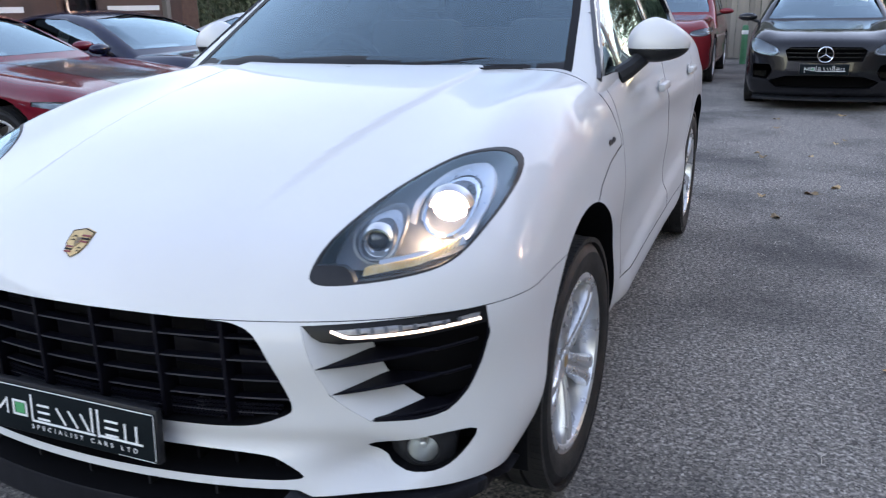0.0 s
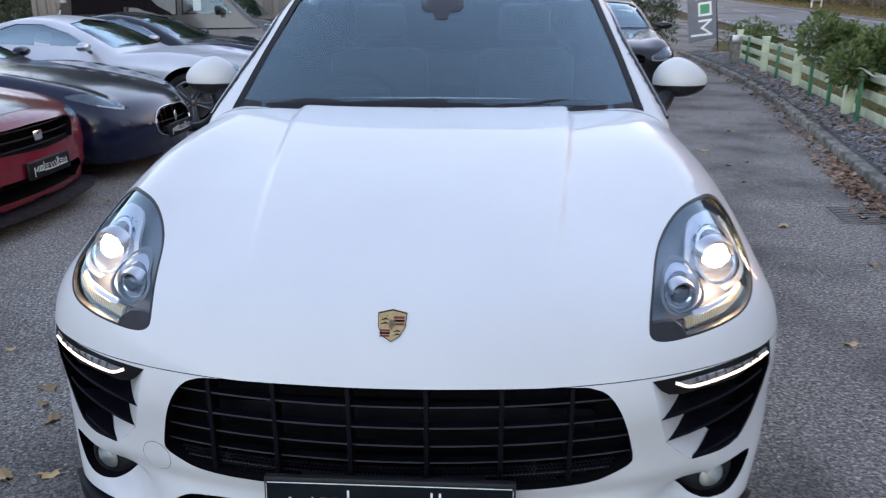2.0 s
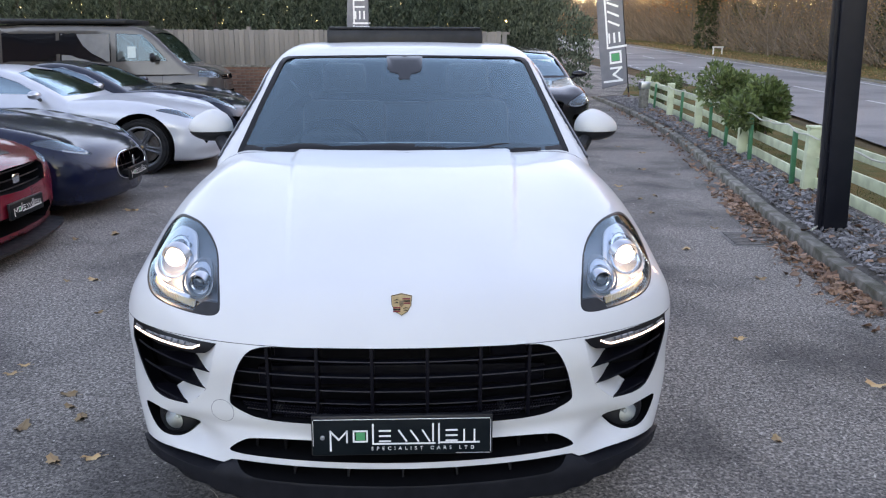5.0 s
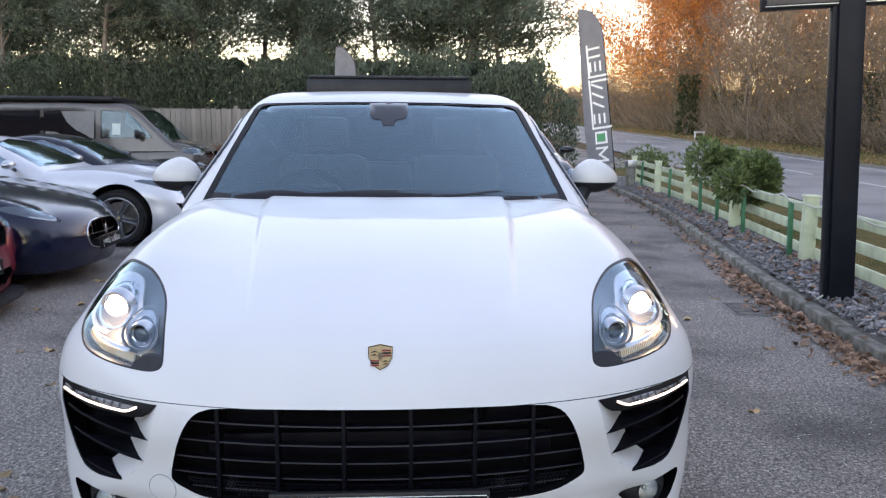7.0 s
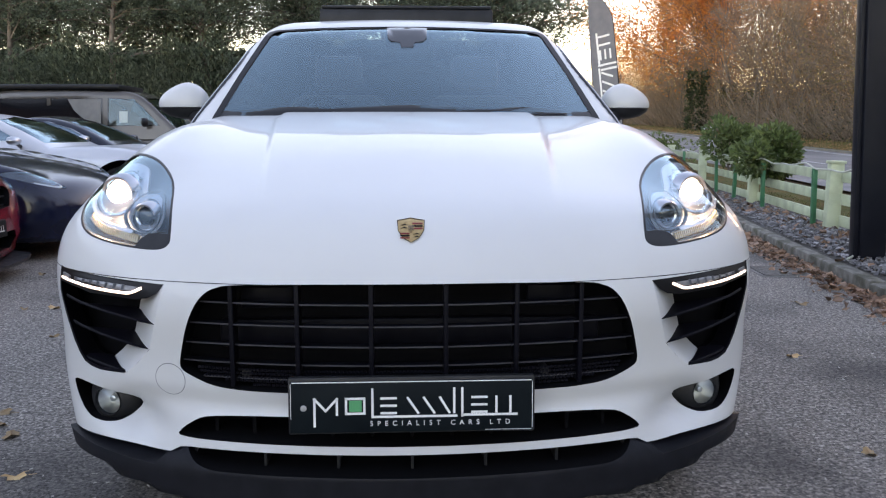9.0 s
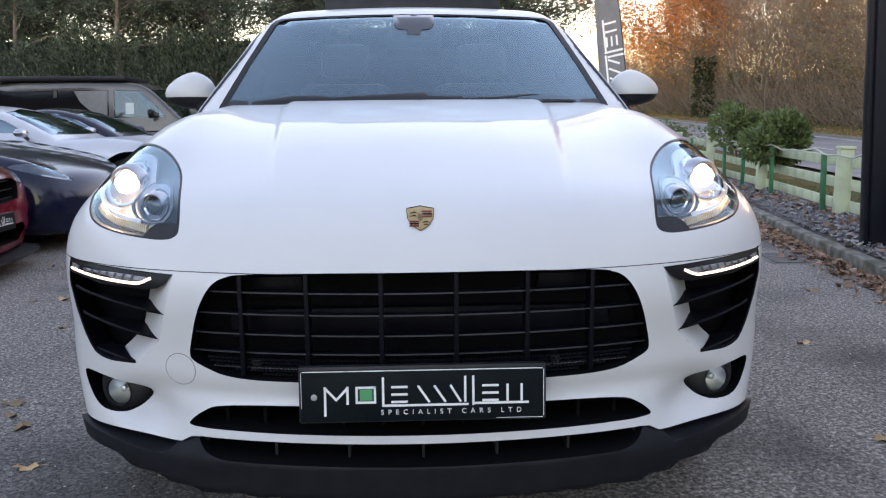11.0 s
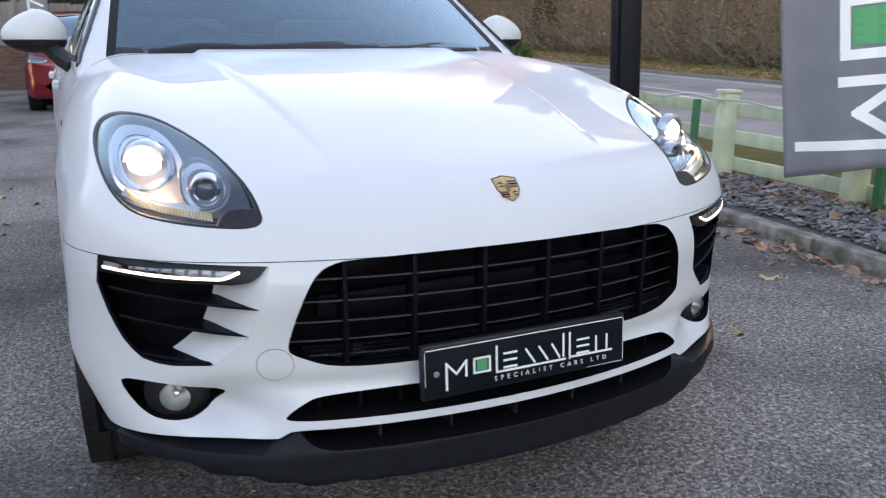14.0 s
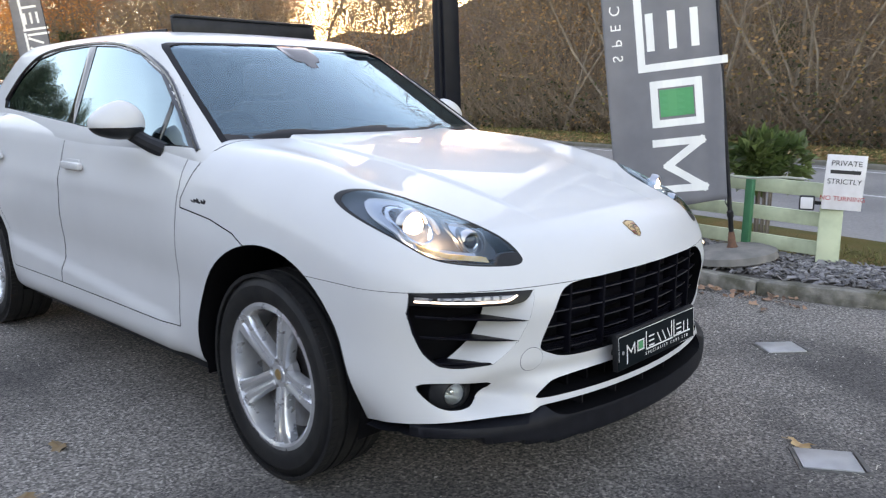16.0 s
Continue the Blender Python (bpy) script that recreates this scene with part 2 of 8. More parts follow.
def boxed(x0, x1, y0, y1, z0, z1, bevel=0.0, m=None):
    bm = bmesh.new()
    box(bm, x0, x1, y0, y1, z0, z1, bevel, m)
    return bm


def lathe(profile, n=48, axis="x", bm=None, closed=False):
    """Turns (radius, along) pairs about an axis through the origin."""
    bm = bm or bmesh.new()
    rings = []
    for i in range(n):
        a = 2 * math.pi * i / n
        c, s = math.cos(a), math.sin(a)
        ring = []
        for r, t in profile:
            p = {"x": (t, r * c, r * s), "y": (r * c, t, r * s), "z": (r * c, r * s, t)}[axis]
            ring.append(bm.verts.new(p))
        rings.append(ring)
    k = len(profile)
    for i in range(n):
        a, b = rings[i], rings[(i + 1) % n]
        for j in range(k if closed else k - 1):
            j2 = (j + 1) % k
            bm.faces.new((a[j], a[j2], b[j2], b[j]))
    bmesh.ops.remove_doubles(bm, verts=bm.verts, dist=1e-6)
    return bm


def tube(points, radius, n=8, bm=None, taper=None):
    """A round bar along points; taper gives each point's share of the radius."""
    bm = bm or bmesh.new()
    pts = [Vector(p) for p in points]
    prev, up = None, None
    for i, p in enumerate(pts):
        d = (pts[min(i + 1, len(pts) - 1)] - pts[max(i - 1, 0)]).normalized()
        if up is None:
            up = d.orthogonal().normalized()
        up = (up - d * up.dot(d)).normalized()
        w = d.cross(up)
        r = radius * (taper[i] if taper else 1)
        ring = [bm.verts.new(p + (up * math.cos(2 * math.pi * k / n) + w * math.sin(2 * math.pi * k / n)) * r) for k in range(n)]
        if prev:
            for k in range(n):
                bm.faces.new((prev[k], prev[(k + 1) % n], ring[(k + 1) % n], ring[k]))
        else:
            bm.faces.new(ring)
        prev = ring
    bm.faces.new(list(reversed(prev)))
    return bm


def rounded(points, steps=4):
    """A smooth closed outline through control points."""
    p, out = [Vector(q) for q in points], []
    n = len(p)
    for i in range(n):
        a, b, c, d = p[i - 1], p[i], p[(i + 1) % n], p[(i + 2) % n]
        for s in range(steps):
            t = s / steps
            out.append(tuple(0.5 * (2 * b + (c - a) * t + (2 * a - 5 * b + 4 * c - d) * t * t + (3 * b - a - 3 * c + d) * t ** 3)))
    return out


def smooth_half(points, steps=4):
    """A smooth open line through control points."""
    p = [Vector(q) for q in points]
    p = [2 * p[0] - p[1]] + p + [2 * p[-1] - p[-2]]
    out = []
    for a, b, c, d in zip(p, p[1:], p[2:], p[3:]):
        for s in range(steps):
            t = s / steps
            out.append(tuple(0.5 * (2 * b + (c - a) * t + (2 * a - 5 * b + 4 * c - d) * t * t + (3 * b - a - 3 * c + d) * t ** 3)))
    return out + [tuple(p[-2])]


def flipped(points):
    return [(-x, z) for x, z in reversed(points)]


def both_halves(half):
    """A whole outline from its half with x >= 0, which begins and ends on x = 0."""
    return list(half) + [(-x, z) for x, z in reversed(half) if x > 1e-6]


def prism(outline, axis, a, b, mats, mat_index=1):
    """A solid of that outline, drawn along x or y between a and b."""
    n = len(outline)
    area = sum(outline[i - 1][0] * outline[i][1] - outline[i][0] * outline[i - 1][1] for i in range(n))
    if area < 0:
        outline = list(reversed(outline))
    put = (lambda u, v, w: (u, w, v)) if axis == "y" else (lambda u, v, w: (w, u, v))
    vs = [put(u, v, a) for u, v in outline] + [put(u, v, b) for u, v in outline]
    fs = [tuple(range(n)), tuple(range(2 * n - 1, n - 1, -1))] + [(i, i + n, (i + 1) % n + n, (i + 1) % n) for i in range(n)]
    if axis == "x":
        fs = [tuple(reversed(f)) for f in fs]
    return mesh_of("cutter", vs, fs, mats, mat_index)


def cylinder(y, z, r, x0, x1, mats, n=64, squash=1.0, mat_index=1):
    return prism([(y + r * math.cos(2 * math.pi * i / n), z + r * squash * math.sin(2 * math.pi * i / n)) for i in range(n)], "x", x0, x1, mats, mat_index)


def cut(me, cutter, op="DIFFERENCE"):
    """The mesh after one boolean step."""
    a, b = bpy.data.objects.new("cut_a", me), bpy.data.objects.new("cut_b", cutter)
    scene.collection.objects.link(a), scene.collection.objects.link(b)
    mod = a.modifiers.new("cut", "BOOLEAN")
    mod.object, mod.operation, mod.solver = b, op, "MANIFOLD"
    res = bpy.data.meshes.new_from_object(a.evaluated_get(bpy.context.evaluated_depsgraph_get()))
    bpy.data.objects.remove(a), bpy.data.objects.remove(b)
    return res


def shell(field, y0, y1, z0, mats, around=200, front=60, barrel=70, rear=26, far=4.0):
    """A closed skin of the field: rays from a spine along y, with a fan at each end."""
    th = np.linspace(0, 2 * np.pi, around, endpoint=False)
    o, d = [], []
    for a in np.linspace(0, np.pi / 2, front + 1)[1:]:
        o.append(np.tile((0, y0, z0), (around, 1)))
        d.append(np.stack([np.sin(a) * np.cos(th), np.full(around, -np.cos(a)), np.sin(a) * np.sin(th)], 1))
    for y in np.linspace(y0, y1, barrel + 1)[1:]:
        o.append(np.tile((0, y, z0), (around, 1)))
        d.append(np.stack([np.cos(th), np.zeros(around), np.sin(th)], 1))
    for a in np.linspace(np.pi / 2, np.pi, rear + 1)[1:-1]:
        o.append(np.tile((0, y1, z0), (around, 1)))
        d.append(np.stack([np.sin(a) * np.cos(th), np.full(around, -np.cos(a)), np.sin(a) * np.sin(th)], 1))
    rows = len(o)
    o = np.concatenate([[(0, y0, z0)], *o, [(0, y1, z0)]])
    d = np.concatenate([[(0, -1, 0)], *d, [(0, 1, 0)]])
    p = meet(field, o, d, far)
    fs = [(0, 1 + i, 1 + (i + 1) % around) for i in range(around)]
    for r in range(rows - 1):
        k = 1 + r * around
        fs += [(k + i + around, k + (i + 1) % around + around, k + (i + 1) % around, k + i) for i in range(around)]
    k, last = 1 + (rows - 1) * around, len(p) - 1
    fs += [(last, k + (i + 1) % around, k + i) for i in range(around)]
    return mesh_of("shell", p, fs, mats)


def polish(me, field):
    """Exact normals of the field on the skin, flat ones on the cut faces."""
    n, nl = len(me.vertices), len(me.loops)
    co = np.empty(n * 3)
    me.vertices.foreach_get("co", co)
    co = co.reshape(-1, 3)
    e = 1e-4
    f = lambda q: field(q[:, 0], q[:, 1], q[:, 2])
    g = np.stack([f(co + k) - f(co - k) for k in np.eye(3) * e], 1)
    g /= np.linalg.norm(g, axis=1, keepdims=True) + 1e-12
    vi = np.empty(nl, int)
    me.loops.foreach_get("vertex_index", vi)
    pn, ls, lt = np.empty(len(me.polygons) * 3), np.empty(len(me.polygons), int), np.empty(len(me.polygons), int)
    me.polygons.foreach_get("normal", pn), me.polygons.foreach_get("loop_start", ls), me.polygons.foreach_get("loop_total", lt)
    pn = pn.reshape(-1, 3)
    fi = np.repeat(np.arange(len(lt)), lt)
    order = np.concatenate([np.arange(a, a + b) for a, b in zip(ls, lt)]) if len(lt) else np.array([], int)
    face = np.empty(nl, int)
    face[order] = fi
    fn, gn = pn[face], g[vi]
    good = ((fn * gn).sum(1) > 0.8) & (np.abs(f(co))[vi] < 0.004)
    res = np.where(good[:, None], gn, fn)
    me.polygons.foreach_set("use_smooth", [True] * len(me.polygons))
    me.normals_split_custom_set([tuple(v) for v in res])
    return me


def front_y(field, x, z, y_in=1.0):
    """The y at which the skin stands before the point (x, z), seen from the nose."""
    x, z = np.asarray(x, float), np.asarray(z, float)
    o = np.stack([x, np.full(len(x), y_in), z], 1)
    return meet(field, o, (0, -1, 0), 3.0)[:, 1]


def side_x(field, y, z):
    y, z = np.asarray(y, float), np.asarray(z, float)
    return meet(field, np.stack([np.zeros(len(y)), y, z], 1), (1, 0, 0), 2.0)[:, 0]


def patch(name, field, outline, mats, parent, label="", sink=0.0, thick=0.004, rings=8, inner=0.0, centre=None, axis="y", y_in=1.0, sign=1, scale=1.0, shadow=True, plane=None):
    """A plate that follows the skin inside an outline; inner > 0 leaves a ring, sink sets it below the skin."""
    n = len(outline)
    c = np.array(centre if centre else np.mean(outline, 0))
    ol = np.array(outline)
    levels = np.linspace(scale, inner * scale, rings + 1)
    pts = np.concatenate([c + (ol - c) * s for s in (levels if inner else levels[:-1])] + ([] if inner else [c[None]]))
    if axis == "y":
        y = front_y(field, pts[:, 0], pts[:, 1], y_in) + sink
        if plane:
            y = np.maximum(y - sink + 0.010, plane[0] + plane[1] * (y - sink - plane[0]) + sink)
        v0 = np.stack([pts[:, 0], y, pts[:, 1]], 1)
        v1 = v0 + (0, thick, 0)
    else:
        xx = side_x(field, pts[:, 0], pts[:, 1]) - sink
        v0 = np.stack([sign * xx, pts[:, 0], pts[:, 1]], 1)
        v1 = v0 - (sign * thick, 0, 0)
    m = len(pts)
    fs = []
    loops = rings if inner else rings - 1
    for r in range(loops):
        fs += [(r * n + i, r * n + (i + 1) % n, (r + 1) * n + (i + 1) % n, (r + 1) * n + i) for i in range(n)]
    if not inner:
        fs += [((rings - 1) * n + i, (rings - 1) * n + (i + 1) % n, m - 1) for i in range(n)]
    back = [tuple(q + m for q in reversed(f)) for f in fs]
    rim = [(i, i + m, (i + 1) % n + m, (i + 1) % n) for i in range(n)]
    if inner:
        k = rings * n
        rim += [(k + (i + 1) % n, k + (i + 1) % n + m, k + i + m, k + i) for i in range(n)]
    bm = bmesh.new()
    me = mesh_of(name, np.concatenate([v0, v1]), fs + back + rim, mats)
    bm.from_mesh(me)
    bpy.data.meshes.remove(me)
    ob = part(name, bm, mats, parent, label, angle=40)
    ob.visible_shadow = shadow
    return ob
# the white car's body: nose at y = 0, wheels on z = 0
NOSE = lambda x: 0.27 * x ** 2 + 0.28 * x ** 6
SUV_TOP = spline((-0.1, 0.03, 0.1, 0.3, 0.6, 1.0, 1.4, 1.55, 1.8, 2.1, 3.0, 4.0, 4.7), (0.70, 0.815, 0.872, 0.957, 1.035, 1.108, 1.158, 1.175, 1.202, 1.232, 1.255, 1.23, 1.10))
SUV_WIDE = spline((0.2, 0.6, 0.95, 1.5, 2.3, 3.1, 3.77, 4.3, 4.7), (0.926, 0.932, 0.948, 0.938, 0.932, 0.942, 0.96, 0.93, 0.86))


def suv_body(x, y, z):
    x = np.abs(x)
    nose = NOSE(x)
    lean = 0.025 * step(0.74, 0.55, z) - 0.02 * step(0.5, 0.3, z) + 0.012
    lean = lean + 0.075 * bump(x, 0.66, 0.085) * bump(z, 0.43, 0.042) + 0.012 * bump(z, 0.485, 0.03) * step(0.75, 0.6, x)
    front = lean + nose - y
    back = np.clip(1 - y / 1.4, 0, 1)
    top = SUV_TOP(y - nose * back * 0.95)
    crease = 0.47 - 0.14 * np.clip(1.25 - y, 0, 1.2) / 1.2
    top = top + 0.010 * step(crease + 0.013, crease - 0.013, x) * step(0.15, 0.6, y) - 0.035 * x ** 2
    top = top + 0.030 * bump(x, 0.74, 0.12) * step(0.2, 0.7, y) * step(1.55, 0.9, y)
    lid = z - top
    wide = SUV_WIDE(y) - (0.082 - 0.032 * step(1.3, 1.8, y)) * (np.clip(z - 0.66, 0, None) / 0.4) ** 2 - (0.05 + 0.055 * step(0.85, 0.5, y)) * (np.clip(0.56 - z, 0, None) / 0.3) ** 2
    arch = np.maximum(bump(y, 0.965, 0.42), bump(y, 3.77, 0.42))
    wide = wide - 0.022 * bump(z, 0.60, 0.14) * (1 - arch) * step(0.9, 1.4, y) + 0.012 * bump(z, 0.49, 0.08) * step(0.95, 0.60, y) + 0.012 * bump(z, 0.36, 0.05) * step(1.4, 1.7, y) * step(3.3, 3.0, y)
    groove = 0.442 + 0.073 * (y - 1.63)
    wide = wide + 0.020 * step(groove + 0.032, groove - 0.032, z) * step(1.55, 1.7, y) * step(3.4, 3.2, y)
    wide = wide + 0.008 * bump(z, 0.93, 0.05) * step(1.3, 2.0, y)
    side = x - wide
    tail = y - (4.68 - 0.25 * x ** 2 - 0.30 * np.clip(z - 0.8, 0, None) ** 1.5)
    floor = 0.24 + 0.05 * step(0.6, 0.9, y) - z
    a = smax(front, side, 0.09)
    b = smax(a, lid, 0.15)
    return smax(smax(b, tail, 0.2), floor, 0.05)


def suv_cabin(x, y, z):
    x = np.abs(x)
    side = x - (0.868 - 0.44 * np.clip(z - 1.12, 0, None) + 0.1 * np.clip(1.12 - z, 0, None) - 0.10 * np.clip(z - 1.12, 0, None) ** 2 - 0.035 * ((y - 2.5) / 1.2) ** 2)
    screen = 1.335 + 0.285 * x ** 2 + 1.72 * (z - 1.15) - y
    roof = z - (1.626 - 0.035 * x ** 2 - 0.045 * np.clip(2.7 - y, 0, None) ** 2 - 0.014 * np.clip(y - 2.7, 0, None) ** 2)
    rear = y - (4.42 - 0.9 * (z - 1.1) - 0.15 * x ** 2)
    a = smax(side * 0.9, screen * 0.5, 0.05)
    return smax(smax(smax(a, roof, 0.09), rear * 0.7, 0.12), 0.98 - z, 0.02)

# ---- the white car ----
def wheel(name, parent, at, radius, width, rim, side, finish, spokes="double", label="silver double-spoke alloy wheel"):
    """Tyre, rim, spokes, disc and hub about the x axis; side is the outward sign."""
    hub = thing(name, "", "")
    hub.parent, hub.matrix_local = parent, at
    tagged(hub, label)
    w, r = width / 2, radius
    k = lambda prof: [(a, side * b) for a, b in prof]
    prof = [(rim, -w * 0.86), (rim + 0.01, -w * 0.95), (rim + (r - rim) * 0.5, -w * 1.02), (r - 0.022, -w * 0.9), (r - 0.004, -w * 0.76)]
    for g in (-0.45, 0.0, 0.45):
        prof += [(r, w * (g - 0.16)), (r, w * (g - 0.05)), (r - 0.009, w * (g - 0.04)), (r - 0.009, w * (g + 0.04)), (r, w * (g + 0.05)), (r, w * (g + 0.16))]
    prof += [(r - 0.004, w * 0.76), (r - 0.022, w * 0.9), (rim + (r - rim) * 0.62, w * 1.01), (rim + (r - rim) * 0.6, w * 1.025), (rim + (r - rim) * 0.4, w * 1.03), (rim + 0.012, w * 0.97), (rim, w * 0.88)]
    tyre = part("tyre", lathe(k(prof), 96), TYRE, hub)
    # shoulder blocks
    bm = bmesh.new()
    for i in range(96):
        a = 2 * math.pi * i / 96
        for e in (-1, 1):
            box(bm, e * w * 0.80 - 0.022, e * w * 0.80 + 0.022, -0.0108, 0.0108, r - 0.016, r - 0.0025, m=Matrix.Rotation(a, 4, "X"))
    tagged(part("tread", bm, TYRE, tyre, smooth=False), kind="stuff")
    part("rim", lathe(k([(rim + 0.006, w * 0.86), (rim + 0.006, w * 0.92), (rim - 0.008, w * 0.95), (rim - 0.018, w * 0.9), (rim - 0.026, w * 0.6), (rim - 0.03, -w * 0.8), (rim, -w * 0.86)]), 72), finish, hub)
    section = ((-1.0, -0.034), (-1.0, -0.006), (-0.86, 0.006), (-0.50, 0.009), (-0.22, 0.004), (-0.07, -0.013), (0.07, -0.013), (0.22, 0.004), (0.50, 0.009), (0.86, 0.006), (1.0, -0.006), (1.0, -0.034))
    for i in range(5):
        bm = bmesh.new()
        rows = []
        a0 = 2 * math.pi * i / 5 + 0.3
        c, q = math.cos(a0), math.sin(a0)
        for t in np.linspace(0, 1, 9):
            rr = 0.046 + (rim - 0.058) * t
            half = 0.032 + 0.006 * t + 0.016 * t ** 3 if spokes == "double" else 0.022
            z = w * (0.74 - 0.16 * (1 - t) ** 2 + 0.12 * t)
            fade = 1.0 if t < 0.85 else 0.4
            rows.append([bm.verts.new((side * (z + dz * (fade if dz > -0.02 else 1)), rr * c - du * half * q, rr * q + du * half * c)) for du, dz in section])
        k2 = len(section)
        for p, r2 in zip(rows, rows[1:]):
            for j in range(k2):
                bm.faces.new((p[j], p[(j + 1) % k2], r2[(j + 1) % k2], r2[j]))
        bm.faces.new(rows[0]), bm.faces.new(list(reversed(rows[-1])))
        part("spoke", bm, finish, hub, angle=28)
    part("hub_cap", lathe(k([(0.0, w * 0.66), (0.022, w * 0.655), (0.03, w * 0.63), (0.032, w * 0.60), (0.06, w * 0.60), (0.078, w * 0.5), (0.08, w * 0.3)]), 32), finish, hub)
    part("badge_disc", lathe(k([(0.0, w * 0.672), (0.017, w * 0.668), (0.02, w * 0.655)]), 20), GOLD, hub)
    for i in range(5):
        a = 2 * math.pi * (i + 0.5) / 5 + 0.3
        bm = lathe(k([(0.0, w * 0.60), (0.009, w * 0.60), (0.009, w * 0.5)]), 8)
        bmesh.ops.translate(bm, verts=bm.verts, vec=(0, 0.048 * math.cos(a), 0.048 * math.sin(a)))
        part("wheel_bolt", bm, STEEL, hub)
    part("brake_disc", lathe(k([(0.06, w * 0.15), (rim * 0.78, w * 0.15), (rim * 0.78, w * 0.02), (0.06, w * 0.02)]), 48), STEEL, hub)
    bm = boxed(-w * 0.1 * 1, w * 0.32, -0.055, 0.055, rim * 0.50, rim * 0.83, 0.012, Matrix.Rotation(1.2, 4, "X"))
    part("brake_caliper", bm, BLACK_PLASTIC, hub)
    # flat near-black disc added behind the spokes as the wheel's inner shade
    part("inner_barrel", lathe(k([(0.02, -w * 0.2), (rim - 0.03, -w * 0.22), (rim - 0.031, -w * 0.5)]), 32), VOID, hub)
    return hub


def letters(parent, text, size, at, material, name="lettering", spacing=1.0, depth=0.0008):
    c = bpy.data.curves.new(name, "FONT")
    c.body, c.size, c.extrude, c.space_character, c.align_x = text, size, depth, spacing, "CENTER"
    tmp = bpy.data.objects.new(name, c)
    scene.collection.objects.link(tmp)
    me = bpy.data.meshes.new_from_object(tmp.evaluated_get(bpy.context.evaluated_depsgraph_get()))
    bpy.data.objects.remove(tmp)
    me.materials.clear()
    me.materials.append(material)
    ob = part(name, me, material, parent)
    ob.matrix_local = at
    return ob


def logo(parent, w, h, at, square=GREEN_PRINT, ink=PRINT, depth=0.001, bold=1.0):
    """The dealer's mark as plain strokes in its colours: tall bars, a framed square and a long underline."""
    bm = bmesh.new()

    def bar(x0, y0, x1, y1, t=0.035):
        p, q = Vector((x0 * w, y0 * h, 0)), Vector((x1 * w, y1 * h, 0))
        d = (q - p).normalized()
        s = Vector((-d.y, d.x, 0)) * t * h * 1.1 * bold
        e = d * t * h * 1.1
        vs = [bm.verts.new(v) for v in (p - e - s, q + e - s, q + e + s, p - e + s)]
        vs2 = [bm.verts.new(v.co + Vector((0, 0, depth))) for v in vs]
        bm.faces.new(vs2), bm.faces.new(list(reversed(vs)))
        for i in range(4):
            bm.faces.new((vs[i], vs[(i + 1) % 4], vs2[(i + 1) % 4], vs2[i]))
    for s in ((0.0, -0.28, 0.0, 0.62), (0.0, 0.62, 0.055, 0.22), (0.055, 0.22, 0.11, 0.62), (0.11, 0.62, 0.11, 0.1),
              (0.155, 0.62, 0.245, 0.62), (0.155, 0.12, 0.245, 0.12), (0.155, 0.12, 0.155, 0.62), (0.245, 0.12, 0.245, 0.62),
              (0.285, 0.92, 0.285, 0.0), (0.285, 0.0, 0.70, 0.0), (0.73, 0.03, 1.0, 0.03), (0.33, 0.62, 0.40, 0.62), (0.33, 0.37, 0.40, 0.37), (0.33, 0.12, 0.40, 0.12),
              (0.46, 0.62, 0.51, 0.12), (0.54, 0.62, 0.59, 0.12), (0.62, 0.62, 0.665, 0.12),
              (0.69, 0.92, 0.69, 0.12), (0.73, 0.92, 0.73, 0.0), (0.78, 0.62, 0.85, 0.62), (0.78, 0.37, 0.85, 0.37), (0.78, 0.12, 0.85, 0.12),
              (0.90, 0.62, 0.90, 0.12), (0.97, 0.62, 0.97, 0.12)):
        bar(*s)
    a = part("logo_mark", bm, ink, parent, smooth=False)
    a.matrix_local = at
    b = part("logo_square", boxed(0.170 * w, 0.232 * w, 0.18 * h, 0.56 * h, 0, depth), square, parent, smooth=False)
    b.matrix_local = at
    return a


def number_plate(parent, at, w=0.52, h=0.111, fine=True):
    """A dealer's dark show plate in its holder; local x right, y up, z out of the face."""
    holder = part("plate_holder", boxed(-w / 2 - 0.004, w / 2 + 0.004, -h / 2 - 0.004, h / 2 + 0.008, -0.022, -0.003, 0.004), BLACK_PLASTIC, parent)
    holder.matrix_local = at
    face = part("number_plate", boxed(-w / 2, w / 2, -h / 2, h / 2, -0.003, 0.0, 0.0012), PLATE, parent, "dark show plate with the dealer's white mark")
    face.matrix_local = at
    if fine:
        bm = bmesh.new()
        for x0, x1, y0, y1 in ((-w / 2 + 0.004, w / 2 - 0.004, h / 2 - 0.0032, h / 2 - 0.0012), (w * 0.30, w / 2 - 0.004, -h / 2 + 0.0015, -h / 2 + 0.0025), (-w / 2 + 0.0012, -w / 2 + 0.0022, -h / 2 + 0.03, h / 2 - 0.005), (w / 2 - 0.0024, w / 2 - 0.0012, -h / 2 + 0.005, h / 2 - 0.005)):
            box(bm, x0, x1, y0, y1, 0.0, 0.0006)
        part("plate_border", bm, PRINT, face, smooth=False)
        logo(face, w * 0.83, h * 0.58, pose(-w * 0.40, -h * 0.20, 0.0003))
        letters(face, "SPECIALIST CARS LTD", 0.0150, pose(0.060, -h * 0.375, 0.0003), PRINT, spacing=2.15)
        bm = lathe([(0.0, 0.0012), (0.006, 0.001), (0.007, 0.0)], 12, "z")
        bmesh.ops.translate(bm, verts=bm.verts, vec=(-w * 0.445, -0.002, 0))
        part("plate_screw", bm, SATIN, face)
    else:
        logo(face, w * 0.83, h * 0.58, pose(-w * 0.40, -h * 0.18, 0.0003))
    return face


